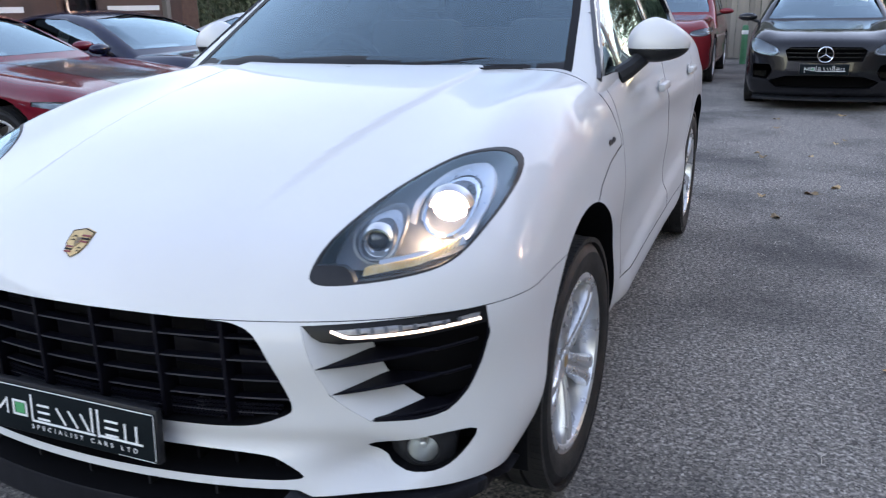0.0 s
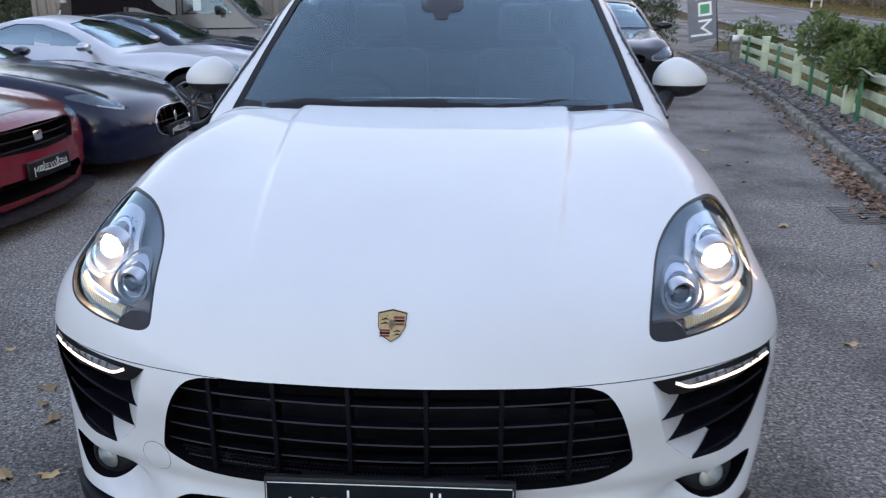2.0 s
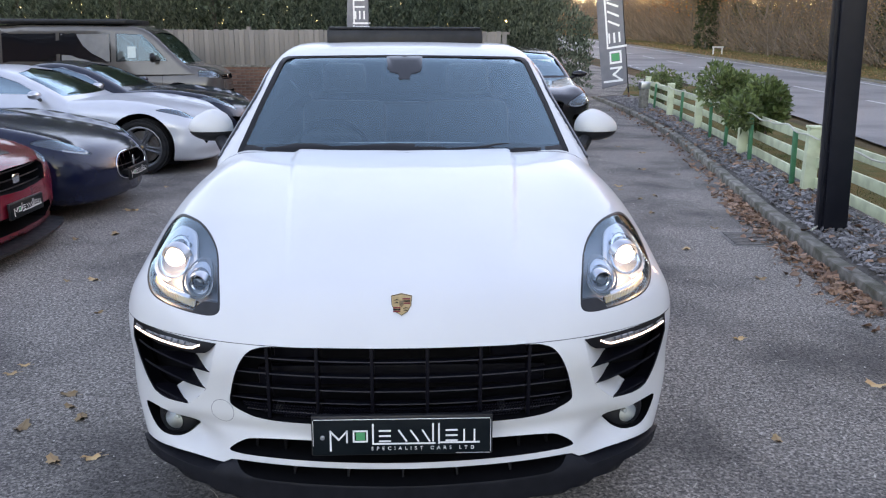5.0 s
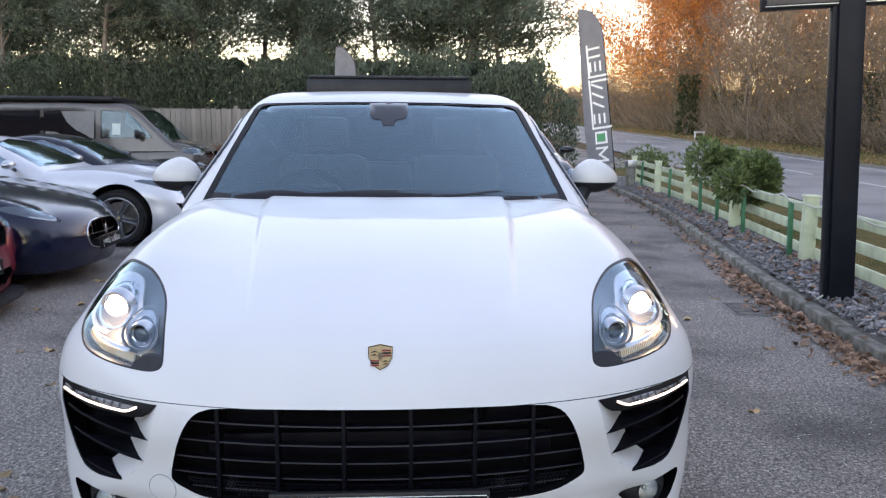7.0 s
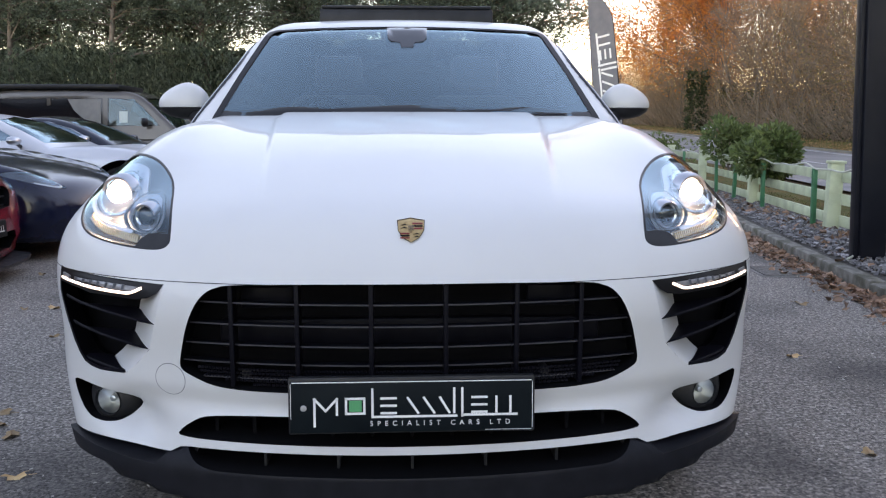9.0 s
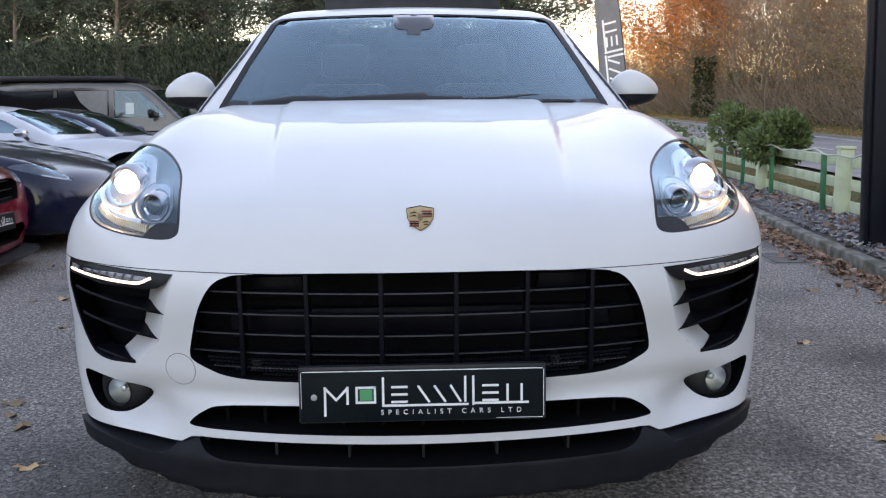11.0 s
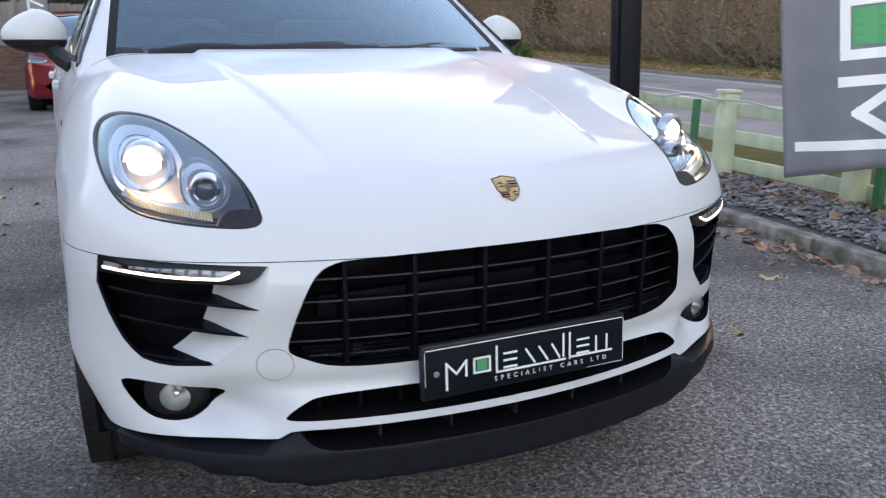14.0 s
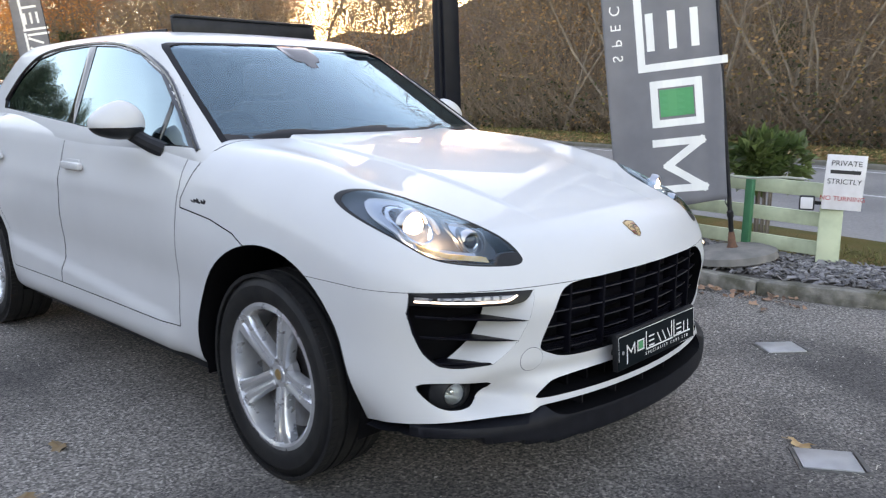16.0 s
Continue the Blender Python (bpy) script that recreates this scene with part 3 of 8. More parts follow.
def liner(e):
    """The dark shell over a wheel, open below."""
    bm = bmesh.new()
    rows = [[bm.verts.new((e * x, 0.451 * math.cos(a), 0.451 * math.sin(a))) for x in (0.58, 0.90)] for a in np.linspace(radians(-14), radians(194), 40)]
    for p, q in zip(rows, rows[1:]):
        bm.faces.new((p[0], p[1], q[1], q[0]))
    return bm


def bumper_foot(x, y):
    """Height of the white bumper's lower edge."""
    return 0.389 - 0.017 * step(0.515, 0.555, np.abs(x)) - 0.28 * np.clip(y - 0.15, 0, None) ** 2


def slab(top, materials):
    """A block over the bumper whose underside follows its lower edge."""
    xs, ys = np.linspace(-1.2, 1.2, 97), np.array([-0.5, 0.0, 0.15, 0.22, 0.30, 0.38, 0.46, 0.54, 0.62, 0.70, 0.80, 0.95])
    n = len(ys)
    v = [(x, y, float(bumper_foot(x, y))) for x in xs for y in ys] + [(x, y, top) for x in xs for y in ys]
    h = len(xs) * n
    f = []
    for i in range(len(xs) - 1):
        for j in range(n - 1):
            a = i * n + j
            f += [(a, a + 1, a + n + 1, a + n), (h + a, h + a + n, h + a + n + 1, h + a + 1)]
        for j, w in ((0, 1), (n - 1, -1)):
            a = i * n + j
            q = (a, a + n, h + a + n, h + a)
            f.append(q if w > 0 else q[::-1])
    for i, w in ((0, -1), (len(xs) - 1, 1)):
        for j in range(n - 1):
            a = i * n + j
            q = (a, a + 1, h + a + 1, h + a)
            f.append(q if w > 0 else q[::-1])
    return mesh_of("cutter", v, f, materials, 1)


def white_car():
    car = thing("car", "white sport utility car with lit headlamps on asphalt", "car")
    # cut faces take the near-black, so recess shade is in their colour
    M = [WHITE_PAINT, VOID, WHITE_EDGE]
    body = shell(suv_body, 1.2, 3.7, 0.68, M, around=360, front=110, barrel=90, rear=24)
    lamp = rounded([(0.838, 0.965), (0.816, 1.010), (0.765, 1.031), (0.69, 1.018), (0.607, 0.967), (0.563, 0.912), (0.546, 0.862), (0.552, 0.835), (0.60, 0.827), (0.718, 0.837), (0.792, 0.858), (0.829, 0.905)], 4)
    intake = [(0.860, 0.766), (0.70, 0.762), (0.548, 0.757), (0.560, 0.715), (0.573, 0.6655), (0.594, 0.6035), (0.625, 0.570), (0.664, 0.537), (0.74, 0.531), (0.77, 0.533), (0.795, 0.540), (0.812, 0.556), (0.829, 0.580), (0.840, 0.605), (0.854, 0.645), (0.868, 0.705)]
    grille = both_halves(smooth_half([(0, 0.769), (0.2, 0.768), (0.38, 0.763), (0.425, 0.756), (0.452, 0.743), (0.475, 0.715), (0.496, 0.668), (0.513, 0.61), (0.519, 0.578), (0.512, 0.562), (0.48, 0.546), (0.44, 0.532), (0.38, 0.525), (0.285, 0.523), (0, 0.523)], 3))
    fog = rounded([(0.842, 0.480), (0.79, 0.488), (0.71, 0.480), (0.640, 0.466), (0.664, 0.425), (0.70, 0.405), (0.74, 0.400), (0.785, 0.406), (0.818, 0.432)], 3)
    low = both_halves(smooth_half([(0, 0.468), (0.287, 0.467), (0.44, 0.461), (0.49, 0.448), (0.531, 0.415), (0.50, 0.409), (0.44, 0.408), (0.288, 0.407), (0, 0.407)], 3))
    for e in (1, -1):
        m = (lambda o: o) if e > 0 else flipped
        body = cut(body, prism(m(lamp), "y", -0.4, 0.82, M))
        body = cut(body, prism(m(intake), "y", -0.4, 0.475, M))
        body = cut(body, prism(m(fog), "y", -0.4, 0.40, M))
        for y in (0.965, 3.772):
            body = cut(body, cylinder(y, 0.375, 0.455, e * 0.60, e * 1.3, M) if e > 0 else cylinder(y, 0.375, 0.455, -1.3, -0.60, M))
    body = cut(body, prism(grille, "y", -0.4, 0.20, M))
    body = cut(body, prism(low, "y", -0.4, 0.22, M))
    body = cut(body, mesh_of("cutter", *box_data(-0.76, 0.76, 1.52, 4.0, 0.45, 1.5), M, 1))
    over = [(1.535, 1.118), (1.75, 1.121), (2.55, 1.176), (3.69, 1.241), (4.0, 1.255), (4.0, 1.6), (1.535, 1.6)]
    body = cut(body, prism(over, "x", -1.3, 1.3, M))

    def piece(region, name, parent, label=""):
        me = cut(body.copy(), region, "INTERSECT")
        return part(name, polish(me, suv_body), None, parent, label)
    # bumper below the seam, clamshell bonnet above it, the rest behind
    piece(slab(0.7638, M), "front_bumper", car)
    clam = [(-0.5, 0.7655), (0.95, 0.7655), (1.144, 0.852), (1.30, 0.882), (1.522, 0.904), (1.527, 0.935), (1.36, 1.30), (-0.5, 1.30)]
    piece(prism(clam, "x", -1.2, 1.2, M), "bonnet", car)
    rest = cut(body, mesh_of("cutter", *box_data(-1.3, 1.3, -0.6, 0.95, 0.1, 0.7655), M, 1))
    grown = [(-0.6, 0.7600), (0.95, 0.7600), (1.146, 0.8475), (1.30, 0.8775), (1.526, 0.8995), (1.532, 0.935), (1.365, 1.31), (-0.6, 1.31)]
    rest = cut(rest, prism(grown, "x", -1.3, 1.3, M))
    doors = (("front_door", [(1.56, 0.43), (1.555, 1.2), (2.66, 1.25), (2.655, 0.43)]), ("rear_door", [(2.665, 0.43), (2.67, 1.25), (3.62, 1.25), (3.56, 0.9), (3.32, 0.60), (3.27, 0.43)]))
    for nm, ol in doors:
        for e in (1, -1):
            a, b = (0.72, 1.2) if e > 0 else (-1.2, -0.72)
            me = cut(rest.copy(), prism(ol, "x", a, b, M), "INTERSECT")
            door = part(nm, polish(me, suv_body), None, car)
            yh = 2.50 if nm == "front_door" else 3.45
            xh = float(side_x(suv_body, [yh], [1.0])[0])
            h = part("door_handle", boxed(-0.012, 0.018, -0.10, 0.10, -0.017, 0.017, 0.011), WHITE_PAINT, door)
            h.matrix_local = pose(e * (xh + 0.016), yh, 1.0, 0, 0, 0 if e > 0 else 180)
            cup = part("handle_cup", boxed(-0.004, 0.003, -0.062, 0.062, -0.028, 0.028, 0.002), WHITE_PAINT, door)
            cup.matrix_local = pose(e * (xh + 0.001), yh + 0.01, 1.0)
    for nm, ol in doors:
        big = [(np.mean([p[0] for p in ol]) + (p[0] - np.mean([q[0] for q in ol])) * 1.0075, np.mean([p[1] for p in ol]) + (p[1] - np.mean([q[1] for q in ol])) * 1.01) for p in ol]
        rest = cut(rest, prism(big, "x", 0.715, 1.3, M))
        rest = cut(rest, prism(big, "x", -1.3, -0.715, M))
    part("rear_body", polish(rest, suv_body), None, car)

    # the black lower lip
    def lip_field(x, y, z):
        ax = np.abs(x)
        out = 0.034 * step(0.40, 0.340, z) * step(1.10, 0.75, ax)
        f = 0.030 + NOSE(ax) - out - y
        s = ax - (0.958 - 0.115 * (np.clip(0.56 - z, 0, None) / 0.3) ** 2)
        t = z - bumper_foot(x, y) + 0.003
        g = np.minimum(0.264 + 0.17 * np.clip(ax - 0.50, 0, 0.36), bumper_foot(x, y) - 0.022 - 0.022 * step(0.30, 0.55, y)) - z
        return smax(smax(smax(f, s, 0.06), t, 0.006), smax(g, y - 0.62, 0.02), 0.02)
    ML = [LIP_BLACK, VOID]
    lip = shell(lip_field, 0.40, 0.50, 0.325, ML, around=160, front=120, barrel=4, rear=20, far=2.0)
    mouth = both_halves(smooth_half([(0, 0.41), (0.30, 0.41), (0.49, 0.41), (0.508, 0.395), (0.505, 0.383), (0.488, 0.364), (0.462, 0.353), (0.42, 0.3485), (0.285, 0.348), (0, 0.347)], 3))
    lip = cut(lip, prism(mouth, "y", -0.4, 0.25, ML))
    lip = cut(lip, cylinder(0.965, 0.375, 0.455, -1.3, 1.3, ML))
    part("front_lip", polish(lip, lip_field), None, car, "matt black plastic lower lip")
    for i in range(-3, 4):
        x = i * 0.165
        y = 0.05 + float(NOSE(x))
        part("lip_grille_bar", boxed(x - 0.003, x + 0.003, y, y + 0.1, 0.338, 0.392), BLACK_PLASTIC, car, smooth=False)
    # bars in the lower slot and a dark under tray
    for i in range(-5, 6):
        x = i * 0.09
        y = 0.085 + float(NOSE(x))
        part("lower_grille_bar", boxed(x - 0.004, x + 0.004, y, y + 0.08, 0.408, 0.467), VOID, car, smooth=False)
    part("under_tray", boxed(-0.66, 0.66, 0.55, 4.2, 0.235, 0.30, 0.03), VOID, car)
    for e in (1, -1):
        part("sill", boxed(e * 0.82 - 0.03, e * 0.82 + 0.02, 1.43, 3.30, 0.245, 0.30, 0.012), BLACK_PLASTIC, car)

    # the grille: upright bars, thin slats with bright edges, a honeycomb strip below
    half = lambda z: float(np.interp(z, (0.523, 0.546, 0.575, 0.61, 0.668, 0.715, 0.743, 0.765), (0.30, 0.475, 0.515, 0.51, 0.492, 0.470, 0.448, 0.40)))
    ys = lambda x, z: float(front_y(suv_body, [x], [z])[0])
    g = thing("grille", "", "")
    g.parent = car
    tagged(g, "black slatted radiator grille")
    for z in (0.720, 0.672, 0.624, 0.580, 0.545):
        h = half(z) + 0.004
        xs = np.linspace(-h, h, 28)
        y = front_y(suv_body, xs, np.full(28, z)) + 0.028
        for nm, mt, lo, hi, d0, d1 in (("grille_slat", GRILLE_BLACK, -0.002, 0.0013, 0.002, 0.025), ("slat_edge", SLAT_EDGE, -0.0016, 0.0016, 0.0, 0.0022)):
            bm = bmesh.new()
            for (xa, ya), (xb, yb) in zip(zip(xs, y), zip(xs[1:], y[1:])):
                vs = [bm.verts.new(p) for p in ((xa, ya + d0, z + lo), (xb, yb + d0, z + lo), (xb, yb + d0, z + hi), (xa, ya + d0, z + hi), (xa, ya + d1, z + lo), (xb, yb + d1, z + lo), (xb, yb + d1, z + hi), (xa, ya + d1, z + hi))]
                for f in ((0, 1, 2, 3), (3, 2, 6, 7), (1, 0, 4, 5), (5, 4, 7, 6)):
                    bm.faces.new([vs[i] for i in f])
            bmesh.ops.remove_doubles(bm, verts=bm.verts, dist=1e-6)
            part(nm, bm, mt, g)
    for x in (-0.398, -0.25, -0.088, 0.075, 0.232, 0.38):
        y = ys(x, 0.65) + 0.022
        part("grille_upright", boxed(x - 0.005, x + 0.005, y, y + 0.05, 0.526 if abs(x) < 0.3 else 0.530, 0.766, 0.0015), GRILLE_BLACK, g)
    # honeycomb
    bm = bmesh.new()
    for row in range(5):
        for i in range(-56, 57):
            x, z = i * 0.0086 + (row % 2) * 0.0043, 0.531 + row * 0.0085
            if abs(x) < half(z) - 0.006:
                y = 0.045 + 0.27 * x * x + 0.28 * x ** 6 + 0.02
                box(bm, x - 0.003, x + 0.003, y, y + 0.006, z - 0.0026, z + 0.0026)
    part("honeycomb", bm, GRILLE_BLACK, g, smooth=False)
    # things behind the slats: cooler cores and beam
    part("bumper_beam", boxed(-0.44, 0.44, 0.165, 0.195, 0.60, 0.665, 0.008), GRILLE_BLACK, g)
    for x in (-0.37, 0.30):
        bm = lathe([(0, -0.004), (0.010, -0.004), (0.012, 0.0), (0.012, 0.02)], 16, "y")
        bmesh.ops.translate(bm, verts=bm.verts, vec=(x, ys(x, 0.56) + 0.036, 0.556))
        part("parking_sensor", bm, BLACK_PLASTIC, car)
    for x in (-0.33, 0.33):
        part("air_shutter", boxed(x - 0.06, x + 0.06, 0.17, 0.19, 0.69, 0.74, 0.004), GRILLE_BLACK, g)

    number_plate(car, pose(0.0, -0.004, 0.512, 86, 0, 0))
    part("plate_bracket", boxed(-0.20, 0.20, 0.012, 0.08, 0.48, 0.545, 0.004), BLACK_PLASTIC, car)

    # crest on the bonnet
    crest = [(-0.031, 0.896), (0.0, 0.901), (0.031, 0.896), (0.029, 0.876), (0.018, 0.861), (0.0, 0.852), (-0.018, 0.861), (-0.029, 0.876)]
    badge = patch("bonnet_badge", suv_body, crest, GOLD, car, "small gold and red shield badge", sink=-0.004, thick=0.008, rings=3)
    for x0, x1, z0, z1 in ((0.003, 0.026, 0.879, 0.8935), (-0.024, -0.003, 0.8605, 0.8735)):
        for k in range(3):
            a = z0 + (z1 - z0) * k / 3
            patch("badge_stripe", suv_body, [(x0, a), (x1, a), (x1, a + 0.0026), (x0, a + 0.0026)], BADGE_RED if k != 1 else FRIT, badge, sink=-0.0052, thick=0.002, rings=1)
    for x0, z0 in ((-0.023, 0.880), (-0.023, 0.886), (0.004, 0.8625), (0.004, 0.8680)):
        patch("badge_antler", suv_body, [(x0, z0), (x0 + 0.009, z0 + 0.0015), (x0 + 0.016, z0 + 0.0005), (x0 + 0.009, z0 + 0.0035)], FRIT, badge, sink=-0.0052, thick=0.002, rings=1)
    patch("badge_rim", suv_body, crest, FRIT, badge, sink=-0.0046, thick=0.002, rings=1, inner=0.95, centre=(0.0, 0.878))
    patch("badge_centre", suv_body, [(-0.007, 0.886), (0.007, 0.886), (0.006, 0.876), (0, 0.871), (-0.006, 0.876)], BADGE_CORE, badge, sink=-0.0056, thick=0.002, rings=1)

    # lamps
    for e in (1, -1):
        m = (lambda o: o) if e > 0 else flipped
        unit = thing("headlamp", "", "")
        unit.parent = car
        tagged(unit, "lit headlamp under a clear lens")
        cen = (e * 0.70, 0.925)
        patch("lens", suv_body, m(lamp), LENS, unit, "clear lens", sink=0.002, thick=0.003, centre=cen, y_in=1.15, scale=0.985, shadow=False)
        patch("lens_frame", suv_body, m(lamp), BLACK_PLASTIC, unit, sink=0.0, thick=0.02, centre=cen, inner=0.955, rings=1, y_in=1.15, scale=1.0)
        patch("housing", suv_body, m(lamp), LAMP_GREY, unit, sink=0.095, thick=0.006, centre=cen, y_in=1.15, scale=0.97)
        # corner cover
        cap = [(0.548, 0.861), (0.578, 0.8625), (0.604, 0.860), (0.622, 0.848), (0.634, 0.830), (0.60, 0.8275), (0.558, 0.834), (0.546, 0.848)]
        patch("corner_cover", suv_body, m(cap), BLACK_PLASTIC, unit, sink=0.0, thick=0.014, rings=2)
        # amber strip of ribs along the lower edge
        for k in range(26):
            x = 0.638 + 0.15 * k / 25
            z0 = float(np.interp(x, (0.631, 0.732, 0.774, 0.80), (0.836, 0.852, 0.869, 0.885)))
            patch("lamp_rib", suv_body, m([(x - 0.0016, z0), (x + 0.0016, z0), (x + 0.0016, z0 + 0.014), (x - 0.0016, z0 + 0.014)]), AMBER, unit, sink=0.022, thick=0.02, rings=1, y_in=1.15)
        # projectors and bezels, set back behind the lens and following its sweep
        disc = lambda c, r, up=1.0: m([(c[0] + r * math.cos(a), c[1] + r * up * math.sin(a)) for a in np.linspace(0, 2 * math.pi, 32, endpoint=False)])
        for c, r, kind in (((0.742, 0.935), 0.033, "big"), ((0.635, 0.890), 0.023, "small")):
            cy = float(front_y(suv_body, [c[0]], [c[1]], 1.15)[0])
            pl = dict(rings=1, y_in=1.15, plane=(cy, 0.45))
            loop = m(rounded([(0.765, 1.004), (0.70, 0.994), (0.668, 0.950), (0.666, 0.900), (0.690, 0.869), (0.75, 0.864), (0.795, 0.882), (0.812, 0.92), (0.805, 0.967)], 3)) if kind == "big" else disc((c[0] + 0.002, c[1] + 0.006), r * 2.2)
            patch("bezel", suv_body, loop, BRIGHT_BEZEL if kind == "big" else OTHER_LAMP, unit, sink=0.030, thick=0.014, inner=0.87 if kind == "big" else 0.90, rings=1, y_in=1.15, plane=(cy, 0.3), centre=(e * (c[0] + 0.022), c[1] + 0.024) if kind == "big" else (e * (c[0] + 0.012), c[1] + 0.014))
            patch("bowl", suv_body, disc((c[0] + 0.002, c[1] + 0.004), r * 1.95), SATIN, unit, sink=0.052, thick=0.004, inner=0.78, **pl)
            patch("bezel", suv_body, disc(c, r * 1.55), CHROME if kind == "big" else LAMP_GREY, unit, sink=0.036, thick=0.016, inner=0.90, **pl)
            patch("surround", suv_body, disc(c, r * 1.40), LAMP_GREY, unit, sink=0.052, thick=0.004, **pl)
            dome = lathe([(r * math.cos(a), -r * 0.55 * math.sin(a)) for a in np.linspace(0, math.pi / 2, 9)], 30, "y")
            seat_at = Matrix.Translation((e * c[0], cy + 0.046, c[1])) @ pose(0, 0, 0, 0, 0, e * 15)
            part("projector" if kind == "big" else "side_projector", dome, XENON if kind == "big" else GLOSS_BLACK, unit).matrix_local = seat_at
            part("barrel", lathe([(r, -0.004), (r + 0.003, -0.006), (r + 0.005, 0.0), (r + 0.004, 0.03)], 30, "y"), CHROME, unit).matrix_local = seat_at
            # bright hood over the upper half of the projector
            hood = bmesh.new()
            rows = []
            for t in np.linspace(0.15, math.pi - 0.15, 15):
                rows.append([hood.verts.new((r * k * math.cos(t), yo, r * k * math.sin(t))) for k, yo in ((1.12, -0.012), (1.30, -0.014), (1.52, -0.002), (1.58, 0.016))])
            for p, q in zip(rows, rows[1:]):
                for j in range(3):
                    hood.faces.new((p[j], p[j + 1], q[j + 1], q[j]))
            part("projector_hood", hood, SATIN, unit).matrix_local = seat_at
            # clips round the projector
            for a in ((0.6, 1.2), (1.9, 2.5)) if kind == "big" else ():
                ol = [(c[0] + q * r * math.cos(t), c[1] + q * r * math.sin(t)) for q, t in ((1.2, a[0]), (1.2, a[1]), (1.75, a[1]), (1.75, a[0]))]
                patch("lamp_clip", suv_body, m(ol), GLOSS_BLACK, unit, sink=0.040, thick=0.004, **pl)
        patch("lower_reflector", suv_body, m([(0.655, 0.862), (0.70, 0.868), (0.76, 0.880), (0.79, 0.893), (0.80, 0.880), (0.76, 0.866), (0.70, 0.855), (0.66, 0.852)]), SATIN, unit, sink=0.03, thick=0.006, rings=2, y_in=1.15)
        glow = bpy.data.lights.new("headlamp_glow", "POINT")
        glow.energy, glow.color, glow.shadow_soft_size = 0.6, (1.0, 0.80, 0.50), 0.012
        bulb = new("headlamp_glow", glow)
        bulb.parent = unit
        bulb.location = (e * 0.742, float(front_y(suv_body, [0.742], [0.905], 1.15)[0]) + 0.018, 0.902)
        # light strip above the side intake
        strip = thing("light_strip", "", "")
        strip.parent = car
        tagged(strip, "lit daytime light strip in a black frame")
        frame_ol = [(0.862, 0.7622), (0.70, 0.7618), (0.549, 0.7565), (0.570, 0.735), (0.588, 0.7245), (0.622, 0.7195), (0.75, 0.7205), (0.864, 0.729), (0.866, 0.75)]
        patch("strip_frame", suv_body, m(frame_ol), STRIP_BLACK, strip, sink=0.002, thick=0.05, rings=3)
        patch("strip_lens", suv_body, m([(0.850, 0.7525), (0.70, 0.7500), (0.606, 0.7465), (0.620, 0.7375), (0.70, 0.7355), (0.850, 0.743)]), STRIP_CELL, strip, sink=0.0005, thick=0.006, rings=2)
        pts = smooth_half([(0.852, 0.7405), (0.75, 0.7335), (0.665, 0.7315), (0.634, 0.733), (0.604, 0.7455)], 5)
        yy = front_y(suv_body, [p[0] for p in pts], [p[1] for p in pts]) + 0.002
        part("lit_bar", tube([(e * x, y, z) for (x, z), y in zip(pts, yy)], 0.0034, 8), DRL, strip, "glowing bar")
        for k in range(8):
            x = 0.652 + 0.024 * k
            patch("strip_divider", suv_body, m([(x, 0.7385), (x + 0.006, 0.7385), (x + 0.003, 0.7495), (x - 0.003, 0.7495)]), LAMP_GREY, strip, sink=-0.001, thick=0.004, rings=1)
        # near-black sheet closing the intake, standing in for the shade inside
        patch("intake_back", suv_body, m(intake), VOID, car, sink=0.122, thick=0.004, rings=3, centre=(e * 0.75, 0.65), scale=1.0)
        # painted cheek that sweeps back from the inner edge of the intake
        edge_u = lambda z: np.interp(z, (0.531, 0.537, 0.570, 0.6035, 0.6655, 0.715, 0.757), (0.672, 0.664, 0.625, 0.594, 0.573, 0.560, 0.548))
        sweep = lambda q: 0.128 * np.clip(q / 0.074, 0, 1) ** 1.2
        bm = bmesh.new()
        prev = None
        for z in np.linspace(0.533, 0.756, 16):
            u0 = float(edge_u(z))
            y0 = float(front_y(suv_body, [u0], [z])[0])
            row = [bm.verts.new((e * (u0 + q), y0 + 0.0005 + float(sweep(q)), z)) for q in np.linspace(0.0, 0.076, 8)]
            if prev:
                for i in range(7):
                    bm.faces.new((prev[i], prev[i + 1], row[i + 1], row[i]))
            prev = row
        part("intake_cheek", bm, WHITE_PAINT, car, angle=80)
        # black liner along the outer and lower side of the intake
        bm = bmesh.new()
        prev = None
        for x, z in smooth_half(intake[7:] + [(0.867, 0.732)], 3):
            d = Vector((0.745 - x, 0.66 - z)).normalized()
            ring = []
            for inset, deep in ((0.001, 0.001), (0.007, 0.003), (0.007, 0.088), (0.001, 0.088)):
                px, pz = x + d.x * inset, z + d.y * inset
                y = float(front_y(suv_body, [px], [pz])[0])
                ring.append(bm.verts.new((e * px, y + deep, pz)))
            if prev:
                for q in range(4):
                    bm.faces.new((prev[q], prev[(q + 1) % 4], ring[(q + 1) % 4], ring[q]))
            else:
                bm.faces.new(ring)
            prev = ring
        bm.faces.new(list(reversed(prev)))
        part("intake_liner", bm, GRILLE_BLACK, car, "black plastic liner")
        # dark slats that cross the intake
        for tip, tail in (((0.571, 0.6655), (0.846, 0.694)), ((0.592, 0.6035), (0.832, 0.630)), ((0.664, 0.5385), (0.80, 0.546))):
            n = 14
            us, zs = np.linspace(tip[0], tail[0], n), np.linspace(tip[1], tail[1], n)
            y = front_y(suv_body, us, zs) + np.linspace(0.0015, 0.010, n)
            root = float(front_y(suv_body, [tip[0]], [tip[1]])[0])
            deep = np.maximum(np.minimum(root + sweep(us - tip[0]) + 0.004, y + 0.115), y + 0.003)
            bm = bmesh.new()
            prev = None
